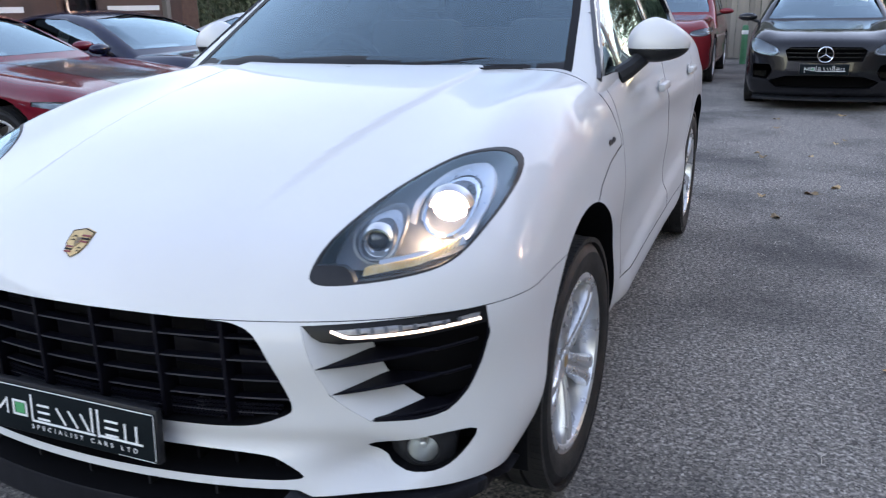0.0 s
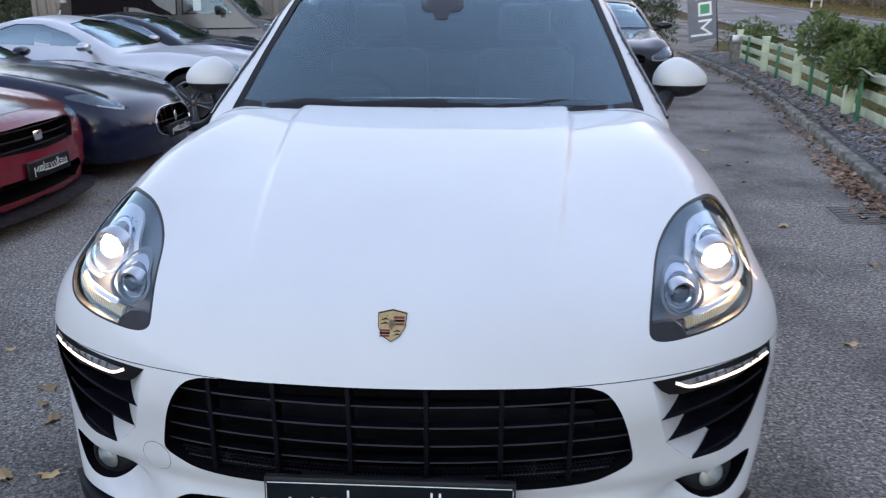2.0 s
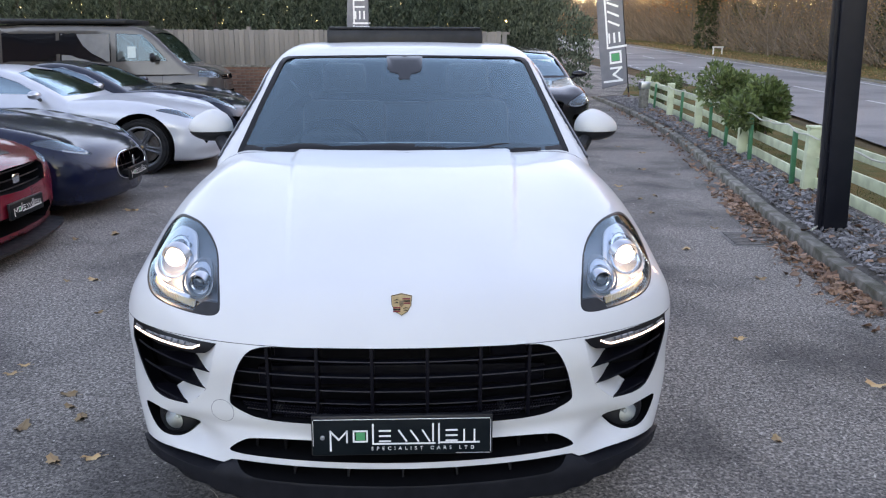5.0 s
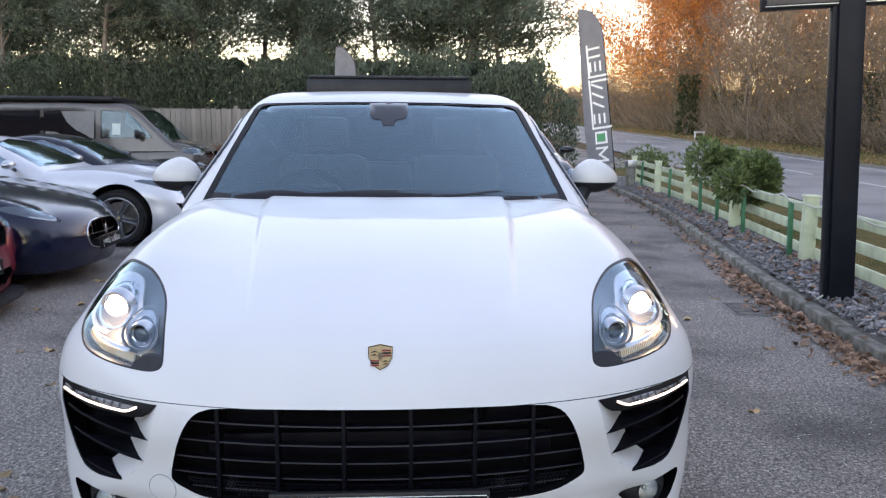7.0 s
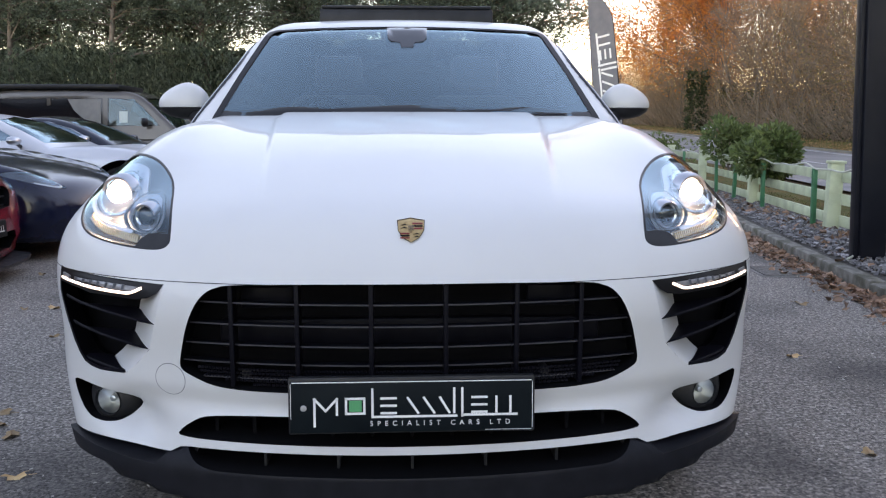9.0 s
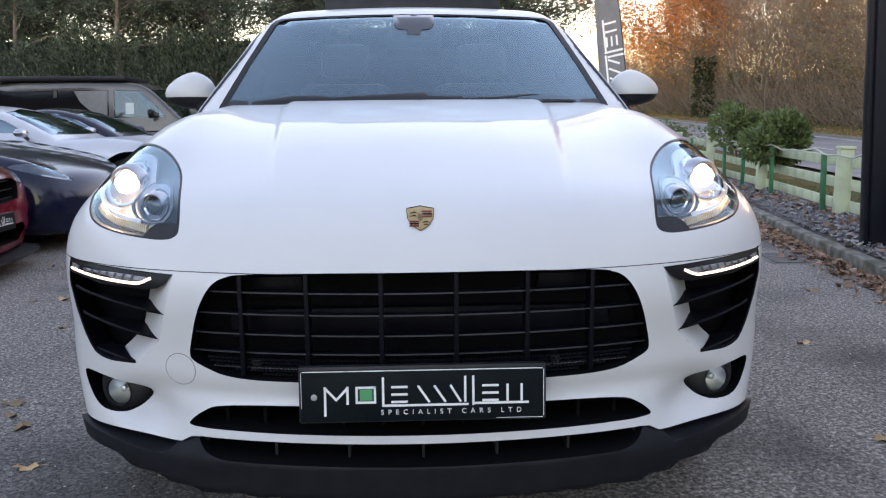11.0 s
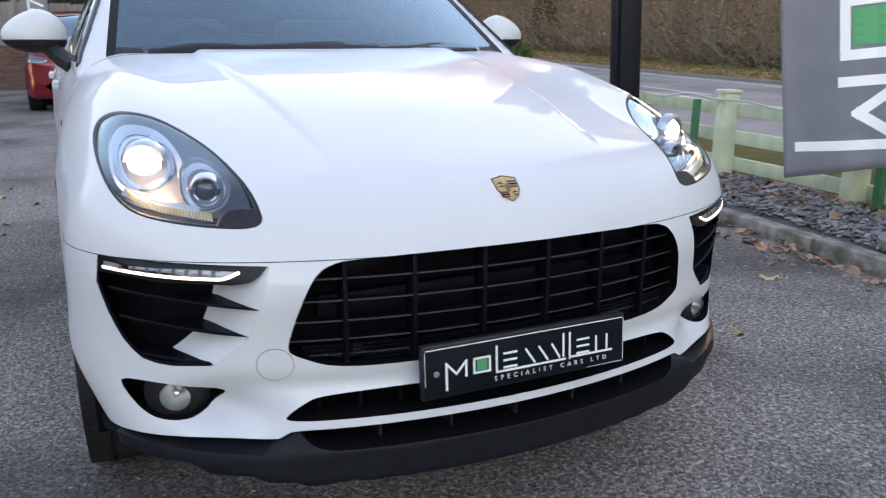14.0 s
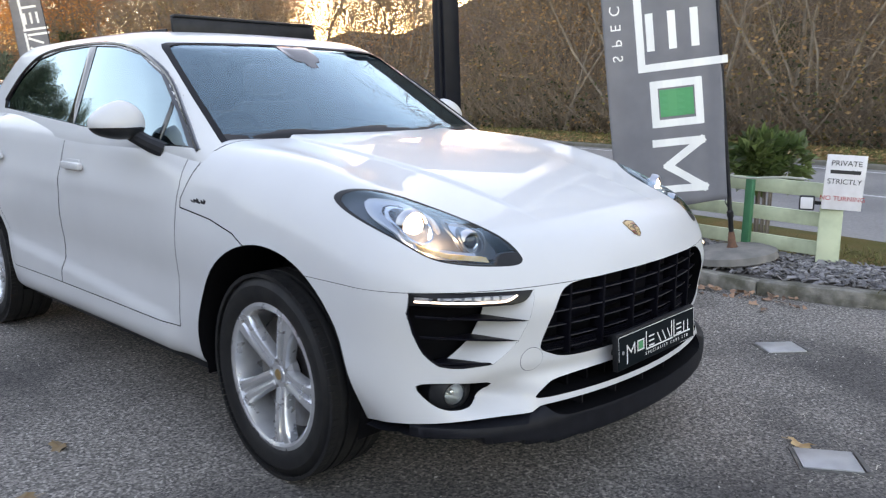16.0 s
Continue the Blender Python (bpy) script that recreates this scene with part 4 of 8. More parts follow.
            for k in range(n):
                t = 0.0012 + 0.0028 * min(1, k / 3)
                ring = [bm.verts.new(p) for p in ((e * us[k], y[k], zs[k] - t * 0.4), (e * us[k], y[k], zs[k] + t * 0.4), (e * us[k], y[k] + 0.003, zs[k] + t), (e * us[k], deep[k], zs[k] + t), (e * us[k], deep[k], zs[k] - t))]
                if prev:
                    for q in range(5):
                        bm.faces.new((prev[q], prev[(q + 1) % 5], ring[(q + 1) % 5], ring[q]))
                else:
                    bm.faces.new(ring)
                prev = ring
            bm.faces.new(list(reversed(prev)))
            part("intake_slat", bm, GRILLE_BLACK, car, angle=25)
        # fog lamp
        fl = thing("fog_lamp", "", "")
        fl.parent = car
        tagged(fl, "round fog lamp in a black recess")
        at = Matrix.Translation((e * 0.740, 0.265, 0.442)) @ pose(0, 0, 0, 0, 0, e * 18) @ Matrix.Diagonal((0.76, 1, 0.76, 1))
        for nm, prof, mt in (("fog_surround", [(0.046, 0.0), (0.062, 0.004), (0.095, 0.03), (0.10, 0.10)], BLACK_PLASTIC), ("fog_bowl", [(0.0, 0.045), (0.02, 0.042), (0.036, 0.025), (0.044, 0.004)], FOGLIT), ("fog_lens", [(0.0, -0.012), (0.025, -0.009), (0.040, -0.001), (0.045, 0.006)], LENS), ("fog_ring", [(0.043, 0.004), (0.046, -0.003), (0.050, 0.002), (0.050, 0.02)], BLACK_PLASTIC), ("fog_bulb", [(0.0, 0.012), (0.010, 0.016), (0.012, 0.04)], FOGLIT)):
            ob = part(nm, lathe(prof, 32, "y"), mt, fl)
            ob.matrix_local = at
            ob.visible_shadow = nm != "fog_lens"
        # mirror
        mir = thing("door_mirror", "", "")
        mir.parent = car
        tagged(mir, "white door mirror with a black base")

        def pod(x, y, z):
            w = e * x
            zr = 0.094 - 0.24 * np.clip(w + 0.02, 0, 1)
            q = np.sqrt((w / 0.110) ** 2 + (y / 0.088) ** 2 + (z / zr) ** 2) - 1
            return smax(smax(q * 0.08, -z - 0.064 + 0.12 * np.clip(w, 0, 1), 0.03), y - 0.055, 0.02)
        mm = shell(pod, -0.01, 0.01, 0.005, [WHITE_PAINT, BLACK_PLASTIC], around=48, front=18, barrel=2, rear=14, far=0.4)
        upper = cut(mm.copy(), mesh_of("cutter", *box_data(-1, 1, -1, 0.048, -0.014, 1), [WHITE_PAINT, BLACK_PLASTIC], 1), "INTERSECT")
        lower = cut(mm, mesh_of("cutter", *box_data(-1, 1, -1, 1, -1, -0.017), [BLACK_PLASTIC, BLACK_PLASTIC], 1), "INTERSECT")
        lower.materials[0] = BLACK_PLASTIC
        base = Matrix.Translation((e * 0.962, 1.90, 1.208)) @ pose(0, 0, 0, 0, 0, e * 8)
        for nm, me in (("mirror_shell", upper), ("mirror_base", lower)):
            ob = part(nm, polish(me, pod), None, mir)
            ob.matrix_local = base
        part("mirror_arm", tube([(e * 0.84, 1.745, 1.10), (e * 0.875, 1.80, 1.125), (e * 0.915, 1.87, 1.165)], 0.034, 10, taper=[1.0, 0.95, 0.9]), BLACK_PLASTIC, mir)
        part("mirror_glass", boxed(-0.070, 0.055, 0.0, 0.004, -0.045, 0.050, 0.001) if e > 0 else boxed(-0.055, 0.070, 0.0, 0.004, -0.045, 0.050, 0.001), CHROME, mir).matrix_local = base @ Matrix.Translation((0, 0.05, 0.01))
        # wheels
        for y in (0.965, 3.772):
            toe = -2 if y < 2 else 0
            wheel("wheel", car, Matrix.Translation((e * (0.806 if y < 2 else 0.815), y, 0.366)) @ Matrix.Rotation(radians(toe), 4, "Z") @ Matrix.Rotation(0.433, 4, "X"), 0.366, 0.235, 0.256, e, ALLOY)
            # the liner's near-black holds the shade of the arch in its colour
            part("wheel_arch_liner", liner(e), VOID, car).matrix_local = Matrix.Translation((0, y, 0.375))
        # model script and the crease at the wing
        for k in range(6):
            part("wing_script", boxed(-0.001, 0.002, -0.007, 0.007, -0.010 + 0.004 * (k % 2), 0.010 - 0.005 * (k % 3), 0.0006), BLACK_PLASTIC, car).matrix_local = pose(e * (float(side_x(suv_body, [1.36], [0.935])[0]) + 0.001), 1.36 + k * 0.017, 0.935, 25, 0, 0)
    # tow eye cover
    patch("tow_cover", suv_body, [(-0.546 + 0.036 * math.cos(a), 0.538 + 0.037 * math.sin(a)) for a in np.linspace(0, 2 * math.pi, 28, endpoint=False)], WHITE_PAINT, car, sink=-0.0008, thick=0.004, rings=3)
    patch("tow_cover_gap", suv_body, [(-0.546 + 0.0375 * math.cos(a), 0.538 + 0.0385 * math.sin(a)) for a in np.linspace(0, 2 * math.pi, 28, endpoint=False)], LAMP_GREY, car, sink=-0.0003, thick=0.003, rings=1, inner=0.95)

    # cabin: pillars and roof round real openings
    MC = [WHITE_PAINT, GLOSS_BLACK]
    cab = shell(suv_cabin, 1.9, 3.6, 1.12, MC, around=160, front=50, barrel=50, rear=20)
    inner = shell(lambda x, y, z: suv_cabin(x, y, z) + 0.045, 2.0, 3.5, 1.14, [DASH, DASH], around=80, front=24, barrel=24, rear=12)
    inner.polygons.foreach_set("material_index", [1] * len(inner.polygons))
    cab = cut(cab, inner)
    screen = both_halves([(0, 1.10), (0.45, 1.10), (0.752, 1.10), (0.748, 1.15), (0.70, 1.33), (0.642, 1.52), (0.628, 1.540), (0.60, 1.549), (0.3, 1.5555), (0, 1.5575)])
    cab = cut(cab, prism(screen, "y", 1.0, 2.6, MC))
    dlo = [(1.535, 1.122), (1.70, 1.245), (1.95, 1.405), (2.215, 1.502), (2.489, 1.548), (2.80, 1.562), (3.2, 1.552), (3.47, 1.515), (3.64, 1.42), (3.735, 1.285), (3.69, 1.245), (2.55, 1.180), (1.75, 1.125)]
    for e in (1, -1):
        cab = cut(cab, prism(dlo, "x", e * 0.4, e * 1.2, MC) if e > 0 else prism(dlo, "x", -1.2, -0.4, MC))
    cab = cut(cab, mesh_of("cutter", *box_data(-0.44, 0.44, 2.42, 3.15, 1.5, 1.8), MC, 1))
    part("roof", polish(cab, suv_cabin), None, car)
    windscreen = patch("windscreen", suv_cabin, screen, SCREEN, car, "tinted windscreen", sink=0.003, thick=0.005, rings=6, y_in=3.0, scale=0.995, shadow=False)
    patch("windscreen_border", suv_cabin, screen, FRIT, windscreen, sink=0.0005, thick=0.006, rings=1, inner=0.962, y_in=3.0, scale=0.999, centre=(0, 1.33))
    patch("windscreen_band", suv_cabin, both_halves([(0, 1.10), (0.45, 1.10), (0.748, 1.10), (0.742, 1.168), (0.45, 1.184), (0, 1.190)]), FRIT, windscreen, sink=0.001, thick=0.004, rings=4, y_in=3.0)
    patch("sensor_cover", suv_cabin, both_halves([(0, 1.447), (0.025, 1.447), (0.032, 1.472), (0.07, 1.478), (0.085, 1.495), (0.09, 1.551), (0, 1.553)]), SENSOR, windscreen, sink=0.001, thick=0.004, rings=3, y_in=3.0)
    for e in (1, -1):
        for nm, ol, glass in (("quarter_window", [(1.56, 1.128), (1.72, 1.252), (1.80, 1.305), (1.775, 1.13)], SIDE_GLASS), ("front_window", [(1.80, 1.13), (1.825, 1.32), (1.95, 1.400), (2.215, 1.496), (2.489, 1.543), (2.74, 1.557), (2.62, 1.182), (2.55, 1.178)], SIDE_GLASS), ("rear_window", [(2.68, 1.188), (2.80, 1.557), (3.2, 1.546), (3.46, 1.509), (3.63, 1.415), (3.72, 1.285), (3.68, 1.25)], PRIVACY)):
            patch(nm, suv_cabin, ol, glass, car, sink=0.006, thick=0.005, axis="x", sign=e, rings=4, shadow=False)
        patch("window_trim", suv_cabin, dlo, GLOSS_BLACK, car, sink=-0.001, thick=0.012, axis="x", sign=e, rings=1, inner=0.965, centre=(2.65, 1.34), scale=1.012)
        edge = smooth_half([(1.505, 1.112), (1.70, 1.250), (1.95, 1.410), (2.215, 1.507), (2.489, 1.553), (2.80, 1.566), (3.2, 1.556), (3.47, 1.519), (3.64, 1.424), (3.735, 1.287)], 5)
        ex = side_x(suv_cabin, [p[0] for p in edge], [p[1] for p in edge])
        part("window_seal", tube([(e * (x - 0.003), p[0], p[1]) for x, p in zip(ex, edge)], 0.011, 8), GLOSS_BLACK, car)
        for y0, y1, z0, z1 in ((1.782, 1.806, 1.12, 1.32), (2.62, 2.70, 1.17, 1.56)):
            lean = 0.0 if y0 < 2 else 0.12
            patch("window_pillar", suv_cabin, [(y0, z0), (y1, z0), (y1 + lean, z1), (y0 + lean, z1)], GLOSS_BLACK, car, sink=0.002, thick=0.012, axis="x", sign=e, rings=2)
    # tilted sunroof panel with a mesh deflector below
    dl = part("sunroof_deflector", boxed(-0.425, 0.425, -0.012, 0.012, 0.0, 0.075, 0.008), BLACK_PLASTIC, car, "black raised sunroof wind deflector")
    dl.matrix_local = pose(0, 2.40, 1.612, -8, 0, 0)
    top = bmesh.new()
    box(top, -0.415, 0.415, -0.02, 0.03, 0.0, 0.014, 0.006)
    part("deflector_rim", top, BLACK_PLASTIC, car).matrix_local = pose(0, 2.41, 1.686, -4, 0, 0)
    for e in (1, -1):
        part("deflector_arm", boxed(e * 0.42 - 0.006, e * 0.42 + 0.006, 2.46, 2.85, 1.60, 1.635, 0.004), BLACK_PLASTIC, car)
    # wipers
    for x0, x1 in ((-0.32, 0.02), (0.16, 0.60)):
        xs = np.linspace(x0, x1, 10)
        y = front_y(suv_cabin, xs, np.full(10, 1.150), 3.0) - 0.010
        part("wiper", tube([(x, q, 1.148 + 0.008 * k / 9) for k, (x, q) in enumerate(zip(xs, y))], 0.004, 6), BLACK_PLASTIC, car)
    xs = np.linspace(-0.74, 0.74, 30)
    y = front_y(suv_cabin, xs, np.full(30, 1.145), 3.0)
    bm = bmesh.new()
    for (xa, ya), (xb, yb) in zip(zip(xs, y), zip(xs[1:], y[1:])):
        vs = [bm.verts.new(p) for p in ((xa, ya - 0.05, 1.130), (xb, yb - 0.05, 1.130), (xb, yb + 0.03, 1.145), (xa, ya + 0.03, 1.145))]
        bm.faces.new(vs)
    bmesh.ops.remove_doubles(bm, verts=bm.verts, dist=1e-5)
    bmesh.ops.solidify(bm, geom=bm.faces[:], thickness=0.02)
    part("scuttle", bm, BLACK_PLASTIC, car)

    # inside
    bm = bmesh.new()
    box(bm, -0.74, 0.74, 1.56, 1.95, 0.80, 1.125, 0.05)
    part("dashboard", bm, DASH, car)
    part("instrument_hood", boxed(-0.52, -0.22, 1.80, 1.98, 1.10, 1.175, 0.03), DASH, car)
    ring = lathe([(0.175 + 0.016 * math.cos(a), 0.016 * math.sin(a)) for a in np.linspace(0, 2 * math.pi, 10, endpoint=False)], 40, "y", closed=True)
    box(ring, -0.17, 0.17, -0.012, 0.012, -0.035, 0.02, 0.01)
    box(ring, -0.03, 0.03, -0.012, 0.012, -0.17, 0.0, 0.008)
    part("steering_wheel", ring, BLACK_PLASTIC, car).matrix_local = pose(-0.37, 2.03, 1.07, 22, 0, 0)
    for x in (-0.37, 0.37):
        seat = thing("seat", "", "")
        seat.parent = car
        tagged(seat, "pale leather front seat")
        part("backrest", boxed(-0.25, 0.25, -0.07, 0.07, 0.0, 0.62, 0.06), SEAT, seat).matrix_local = pose(x, 2.62, 0.68, -14, 0, 0)
        part("headrest", boxed(-0.13, 0.13, -0.05, 0.05, 0.0, 0.18, 0.045), SEAT, seat).matrix_local = pose(x, 2.80, 1.32, -10, 0, 0)
        part("cushion", boxed(x - 0.25, x + 0.25, 2.15, 2.65, 0.52, 0.70, 0.05), SEAT, seat)
    part("rear_bench", boxed(-0.65, 0.65, 3.40, 3.56, 0.6, 1.22, 0.06), SEAT, car)
    mp = part("mirror_pod", boxed(-0.10, 0.10, -0.02, 0.05, -0.04, 0.04, 0.015), BLACK_PLASTIC, car)
    mp.matrix_local = pose(0.0, 2.03, 1.50, -20, 0, 0)
    part("rear_mirror", boxed(-0.12, 0.12, -0.01, 0.02, -0.035, 0.035, 0.012), BLACK_PLASTIC, car).matrix_local = pose(0.0, 2.06, 1.44, 0, 0, 0)
    return car


def box_data(x0, x1, y0, y1, z0, z1):
    v = [(x0, y0, z0), (x1, y0, z0), (x1, y1, z0), (x0, y1, z0), (x0, y0, z1), (x1, y0, z1), (x1, y1, z1), (x0, y1, z1)]
    return v, [(3, 2, 1, 0), (4, 5, 6, 7), (0, 1, 5, 4), (1, 2, 6, 5), (2, 3, 7, 6), (3, 0, 4, 7)]


hero = white_car()

# ---- ground, road, kerb and bed ----
ASPHALT = mat("car_park_asphalt", cells=(125.0, 0.62), spec=0.42, c1=(0.145, 0.130, 0.116), c2=(0.35, 0.312, 0.275), scale=60, rough=0.85, grain=0.005, grain_scale=120, spread=(0.45, 0.66), c3=(0.060, 0.055, 0.051), c3_scale=0.9, c3_amount=0.85, rough_var=0.1)
ROADTOP = mat("road_asphalt", spec=0.15, c1=(0.23, 0.222, 0.215), c2=(0.29, 0.28, 0.27), scale=30, rough=0.75, grain=0.003, grain_scale=150, c3=(0.12, 0.12, 0.125), c3_scale=0.4, c3_amount=0.6)
ROADLINE = mat("road_paint", (0.62, 0.62, 0.60), (0.40, 0.40, 0.40), scale=12, rough=0.6)
GRASS = mat("verge_grass", spec=0.1, c1=(0.07, 0.085, 0.025), c2=(0.13, 0.10, 0.04), scale=3, rough=0.9, grain=0.02, grain_scale=60, c3=(0.20, 0.11, 0.04), c3_scale=0.8, c3_amount=0.6)
EARTH = mat("woodland_floor", spec=0.1, c1=(0.09, 0.065, 0.04), c2=(0.15, 0.09, 0.045), scale=1.5, rough=0.95, grain=0.03, grain_scale=20, c3=(0.06, 0.06, 0.03), c3_scale=0.2, c3_amount=0.6)
KERB = mat("kerb_concrete", (0.27, 0.25, 0.215), (0.15, 0.14, 0.12), scale=18, rough=0.9, grain=0.006, grain_scale=60, c3=(0.075, 0.072, 0.045), c3_scale=7, c3_amount=0.8, tint=0.2)
SLATE = mat("slate_chippings", (0.155, 0.147, 0.15), (0.24, 0.228, 0.228), scale=9, rough=0.6, grain=0.001, grain_scale=120, island=0.45)
SOIL = mat("bed_soil", (0.06, 0.052, 0.045), (0.10, 0.09, 0.08), scale=25, rough=0.95, grain=0.01, grain_scale=60)
LEAF_BROWN = mat("fallen_leaf", (0.21, 0.115, 0.075), (0.32, 0.19, 0.12), scale=6, rough=0.7, island=0.5)
FENCE_PAINT = mat("pale_green_paint", (0.62, 0.67, 0.46), (0.54, 0.60, 0.41), scale=6, rough=0.6, grain=0.0008, grain_scale=80, c3=(0.30, 0.33, 0.20), c3_scale=5, c3_amount=0.5, tint=0.06)
STAKE_GREEN = mat("green_stake", (0.02, 0.15, 0.07), (0.03, 0.19, 0.09), scale=9, rough=0.5)
CABLE = mat("pale_cable", (0.45, 0.46, 0.38), rough=0.5)
POLE_BLACK = mat("black_powder_coat", (0.008, 0.009, 0.014), (0.012, 0.013, 0.018), scale=6, rough=0.42, rough_var=0.06, spec=0.2)
FLAG_CLOTH = mat("grey_flag_cloth", (0.16, 0.16, 0.175), (0.19, 0.19, 0.205), scale=5, rough=0.8, grain=0.0006, grain_scale=500)
RUST = mat("rusty_steel", (0.20, 0.09, 0.05), (0.12, 0.06, 0.04), scale=40, rough=0.8)
CONCRETE = mat("concrete_foot", (0.24, 0.22, 0.20), (0.17, 0.16, 0.145), scale=9, rough=0.95, grain=0.003, grain_scale=70)
LAUREL = mat("laurel_leaf", (0.075, 0.125, 0.042), (0.16, 0.205, 0.07), scale=3, rough=0.35, island=0.45, thin=0.45)
BARK = mat("tree_bark", (0.13, 0.11, 0.092), (0.21, 0.175, 0.145), scale=6, rough=0.9, grain=0.008, grain_scale=25, tint=0.35)
PALE_BARK = mat("pale_bark", (0.27, 0.235, 0.195), (0.17, 0.145, 0.12), scale=5, rough=0.85, grain=0.004, grain_scale=25)
NEEDLES = mat("pine_needles", (0.125, 0.165, 0.115), (0.185, 0.22, 0.155), scale=0.5, rough=0.75, island=0.55, thin=0.6)
AUTUMN = mat("orange_beech_leaf", (0.62, 0.21, 0.05), (0.68, 0.33, 0.10), scale=0.4, rough=0.6, island=0.4, thin=0.65)
RUSSET = mat("russet_leaf", (0.30, 0.185, 0.10), (0.38, 0.24, 0.115), scale=0.5, rough=0.7, island=0.5, thin=0.45)
OLIVE = mat("yellowing_leaf", (0.17, 0.15, 0.05), (0.28, 0.22, 0.08), scale=0.7, rough=0.6, island=0.5, thin=0.45)
IVY = mat("ivy_leaf", (0.035, 0.055, 0.02), (0.06, 0.075, 0.03), scale=0.5, rough=0.5, island=0.5, thin=0.45)
TWIG = mat("bare_twig", (0.17, 0.132, 0.10), (0.26, 0.20, 0.15), scale=1.0, rough=0.9, island=0.4)
BOARD = mat("weathered_fence_board", (0.20, 0.175, 0.15), (0.26, 0.23, 0.20), scale=6, rough=0.9, grain=0.002, grain_scale=60, stretch=(1, 1, 0.12), tint=0.15)
BRICK = mat("brown_brick", (0.13, 0.07, 0.05), (0.19, 0.10, 0.07), scale=12, rough=0.9, grain=0.002, grain_scale=90, tint=0.3)
MORTAR = mat("mortar", (0.20, 0.19, 0.17), (0.15, 0.14, 0.13), scale=20, rough=0.95)
GALV = mat("cast_iron", (0.10, 0.095, 0.09), (0.16, 0.15, 0.14), scale=20, rough=0.6, metal=0.6)
HATCH = mat("steel_hatch", (0.42, 0.42, 0.42), (0.33, 0.33, 0.33), scale=9, rough=0.5, metal=0.7, grain=0.001, grain_scale=90)


def flat(name, pts, z, material, label, category, kind="structure", thick=0.0):
    bm = bmesh.new()
    top = [bm.verts.new((x, y, z)) for x, y in pts]
    f = bm.faces.new(top)
    bmesh.ops.triangulate(bm, faces=[f])
    for yc in LONG[7:-1]:
        bmesh.ops.bisect_plane(bm, geom=bm.verts[:] + bm.edges[:] + bm.faces[:], plane_co=(0, yc, 0), plane_no=(0, 1, 0))
    for v in bm.verts:
        v.co.z += lift(v.co.y)
    return whole(name, bm, material, label, category, kind=kind, smooth=False)


KERB_X = spline((-1.6, -0.5, 0.02, 0.5, 0.9, 1.65, 2.7, 4.4, 6.7, 9.6, 14.0, 17.5, 22.0), (4.4, 3.25, 2.98, 2.83, 2.80, 2.90, 3.01, 3.24, 3.66, 4.20, 4.85, 5.15, 5.4))
FENCE_X = spline((-0.5, 0.6, 2.05, 3.28, 5.85, 8.6, 11.7, 14.3, 17.6, 21.0), (3.25, 3.48, 3.71, 3.76, 4.12, 4.55, 5.05, 5.38, 5.85, 6.2))


def bend(y):
    """The road runs off to the right, then swings parallel to the yard."""
    s = 20.0 - 5.0 * math.log(1 + math.exp(min((20.0 - y) / 5.0, 60)))
    return 0.25 * s + 0.04 * (y - s)


def lift(y):
    """The land rises beyond the yard."""
    return 0.0 if y < 17 else 0.028 * (y - 17) ** 2 / 26 if y < 30 else 0.028 * (min(y, 260) - 23.5)


ROAD_X = lambda y: 5.35 + bend(y)
FAR_X = lambda y: 13.0 + bend(y)
LONG = [-60, -30, -10, 0, 5, 10, 13, 16, 17, 19, 21, 23, 25, 28, 31, 35, 40, 47, 55, 65, 80, 100, 130, 170, 220, 260, 400]

# one sheet to the horizon, with the yard, verge and road laid on it
flat("ground", [(-900, -500), (1200, -500), (1200, 1500), (-900, 1500)], -0.10, EARTH, "brown woodland floor with dead leaves", "ground")
ky = np.linspace(-1.6, 22, 40)
flat("yard", [(-40, -40), (14, -40), (4.4, -1.6)] + [(float(KERB_X(y)), float(y)) for y in ky] + [(9.5, 24), (9.5, 60), (-40, 60)], 0.0, ASPHALT, "worn grey asphalt of a car sales yard", "pavement")
flat("road", [(FAR_X(v), v) for v in LONG] + [(ROAD_X(v), v) for v in reversed(LONG)], -0.040, ROADTOP, "two-lane dark asphalt road beside the yard", "road")
flat("verge", [(2.0, -60)] + [(4.6, -1.4), (4.0, -0.6), (float(FENCE_X(0.6)) - 0.25, 0.2)] + [(float(FENCE_X(y)) - 0.12, float(y)) for y in np.linspace(1, 21, 12)] + [(7.6, 26), (ROAD_X(26) - 0.2, 26), (ROAD_X(0) - 0.1, 0)] + [(ROAD_X(v) - 0.1, v) for v in (-2, -5, -9, -14, -20, -30, -45, -60)], 0.035, GRASS, "rough grass verge between fence and road", "grass")
flat("far_verge", [(FAR_X(v) + 4.5, v) for v in LONG] + [(FAR_X(v) + 0.15, v) for v in reversed(LONG)], 0.05, GRASS, "leaf-strewn grass verge across the road", "grass")
lines = bmesh.new()


def stripe(bm, off, y0, y1, w=0.11):
    vs = [bm.verts.new(p) for p in ((ROAD_X(y0) + off - w / 2, y0, lift(y0) - 0.036), (ROAD_X(y0) + off + w / 2, y0, lift(y0) - 0.036), (ROAD_X(y1) + off + w / 2, y1, lift(y1) - 0.036), (ROAD_X(y1) + off - w / 2, y1, lift(y1) - 0.036))]
    bm.faces.new(vs)


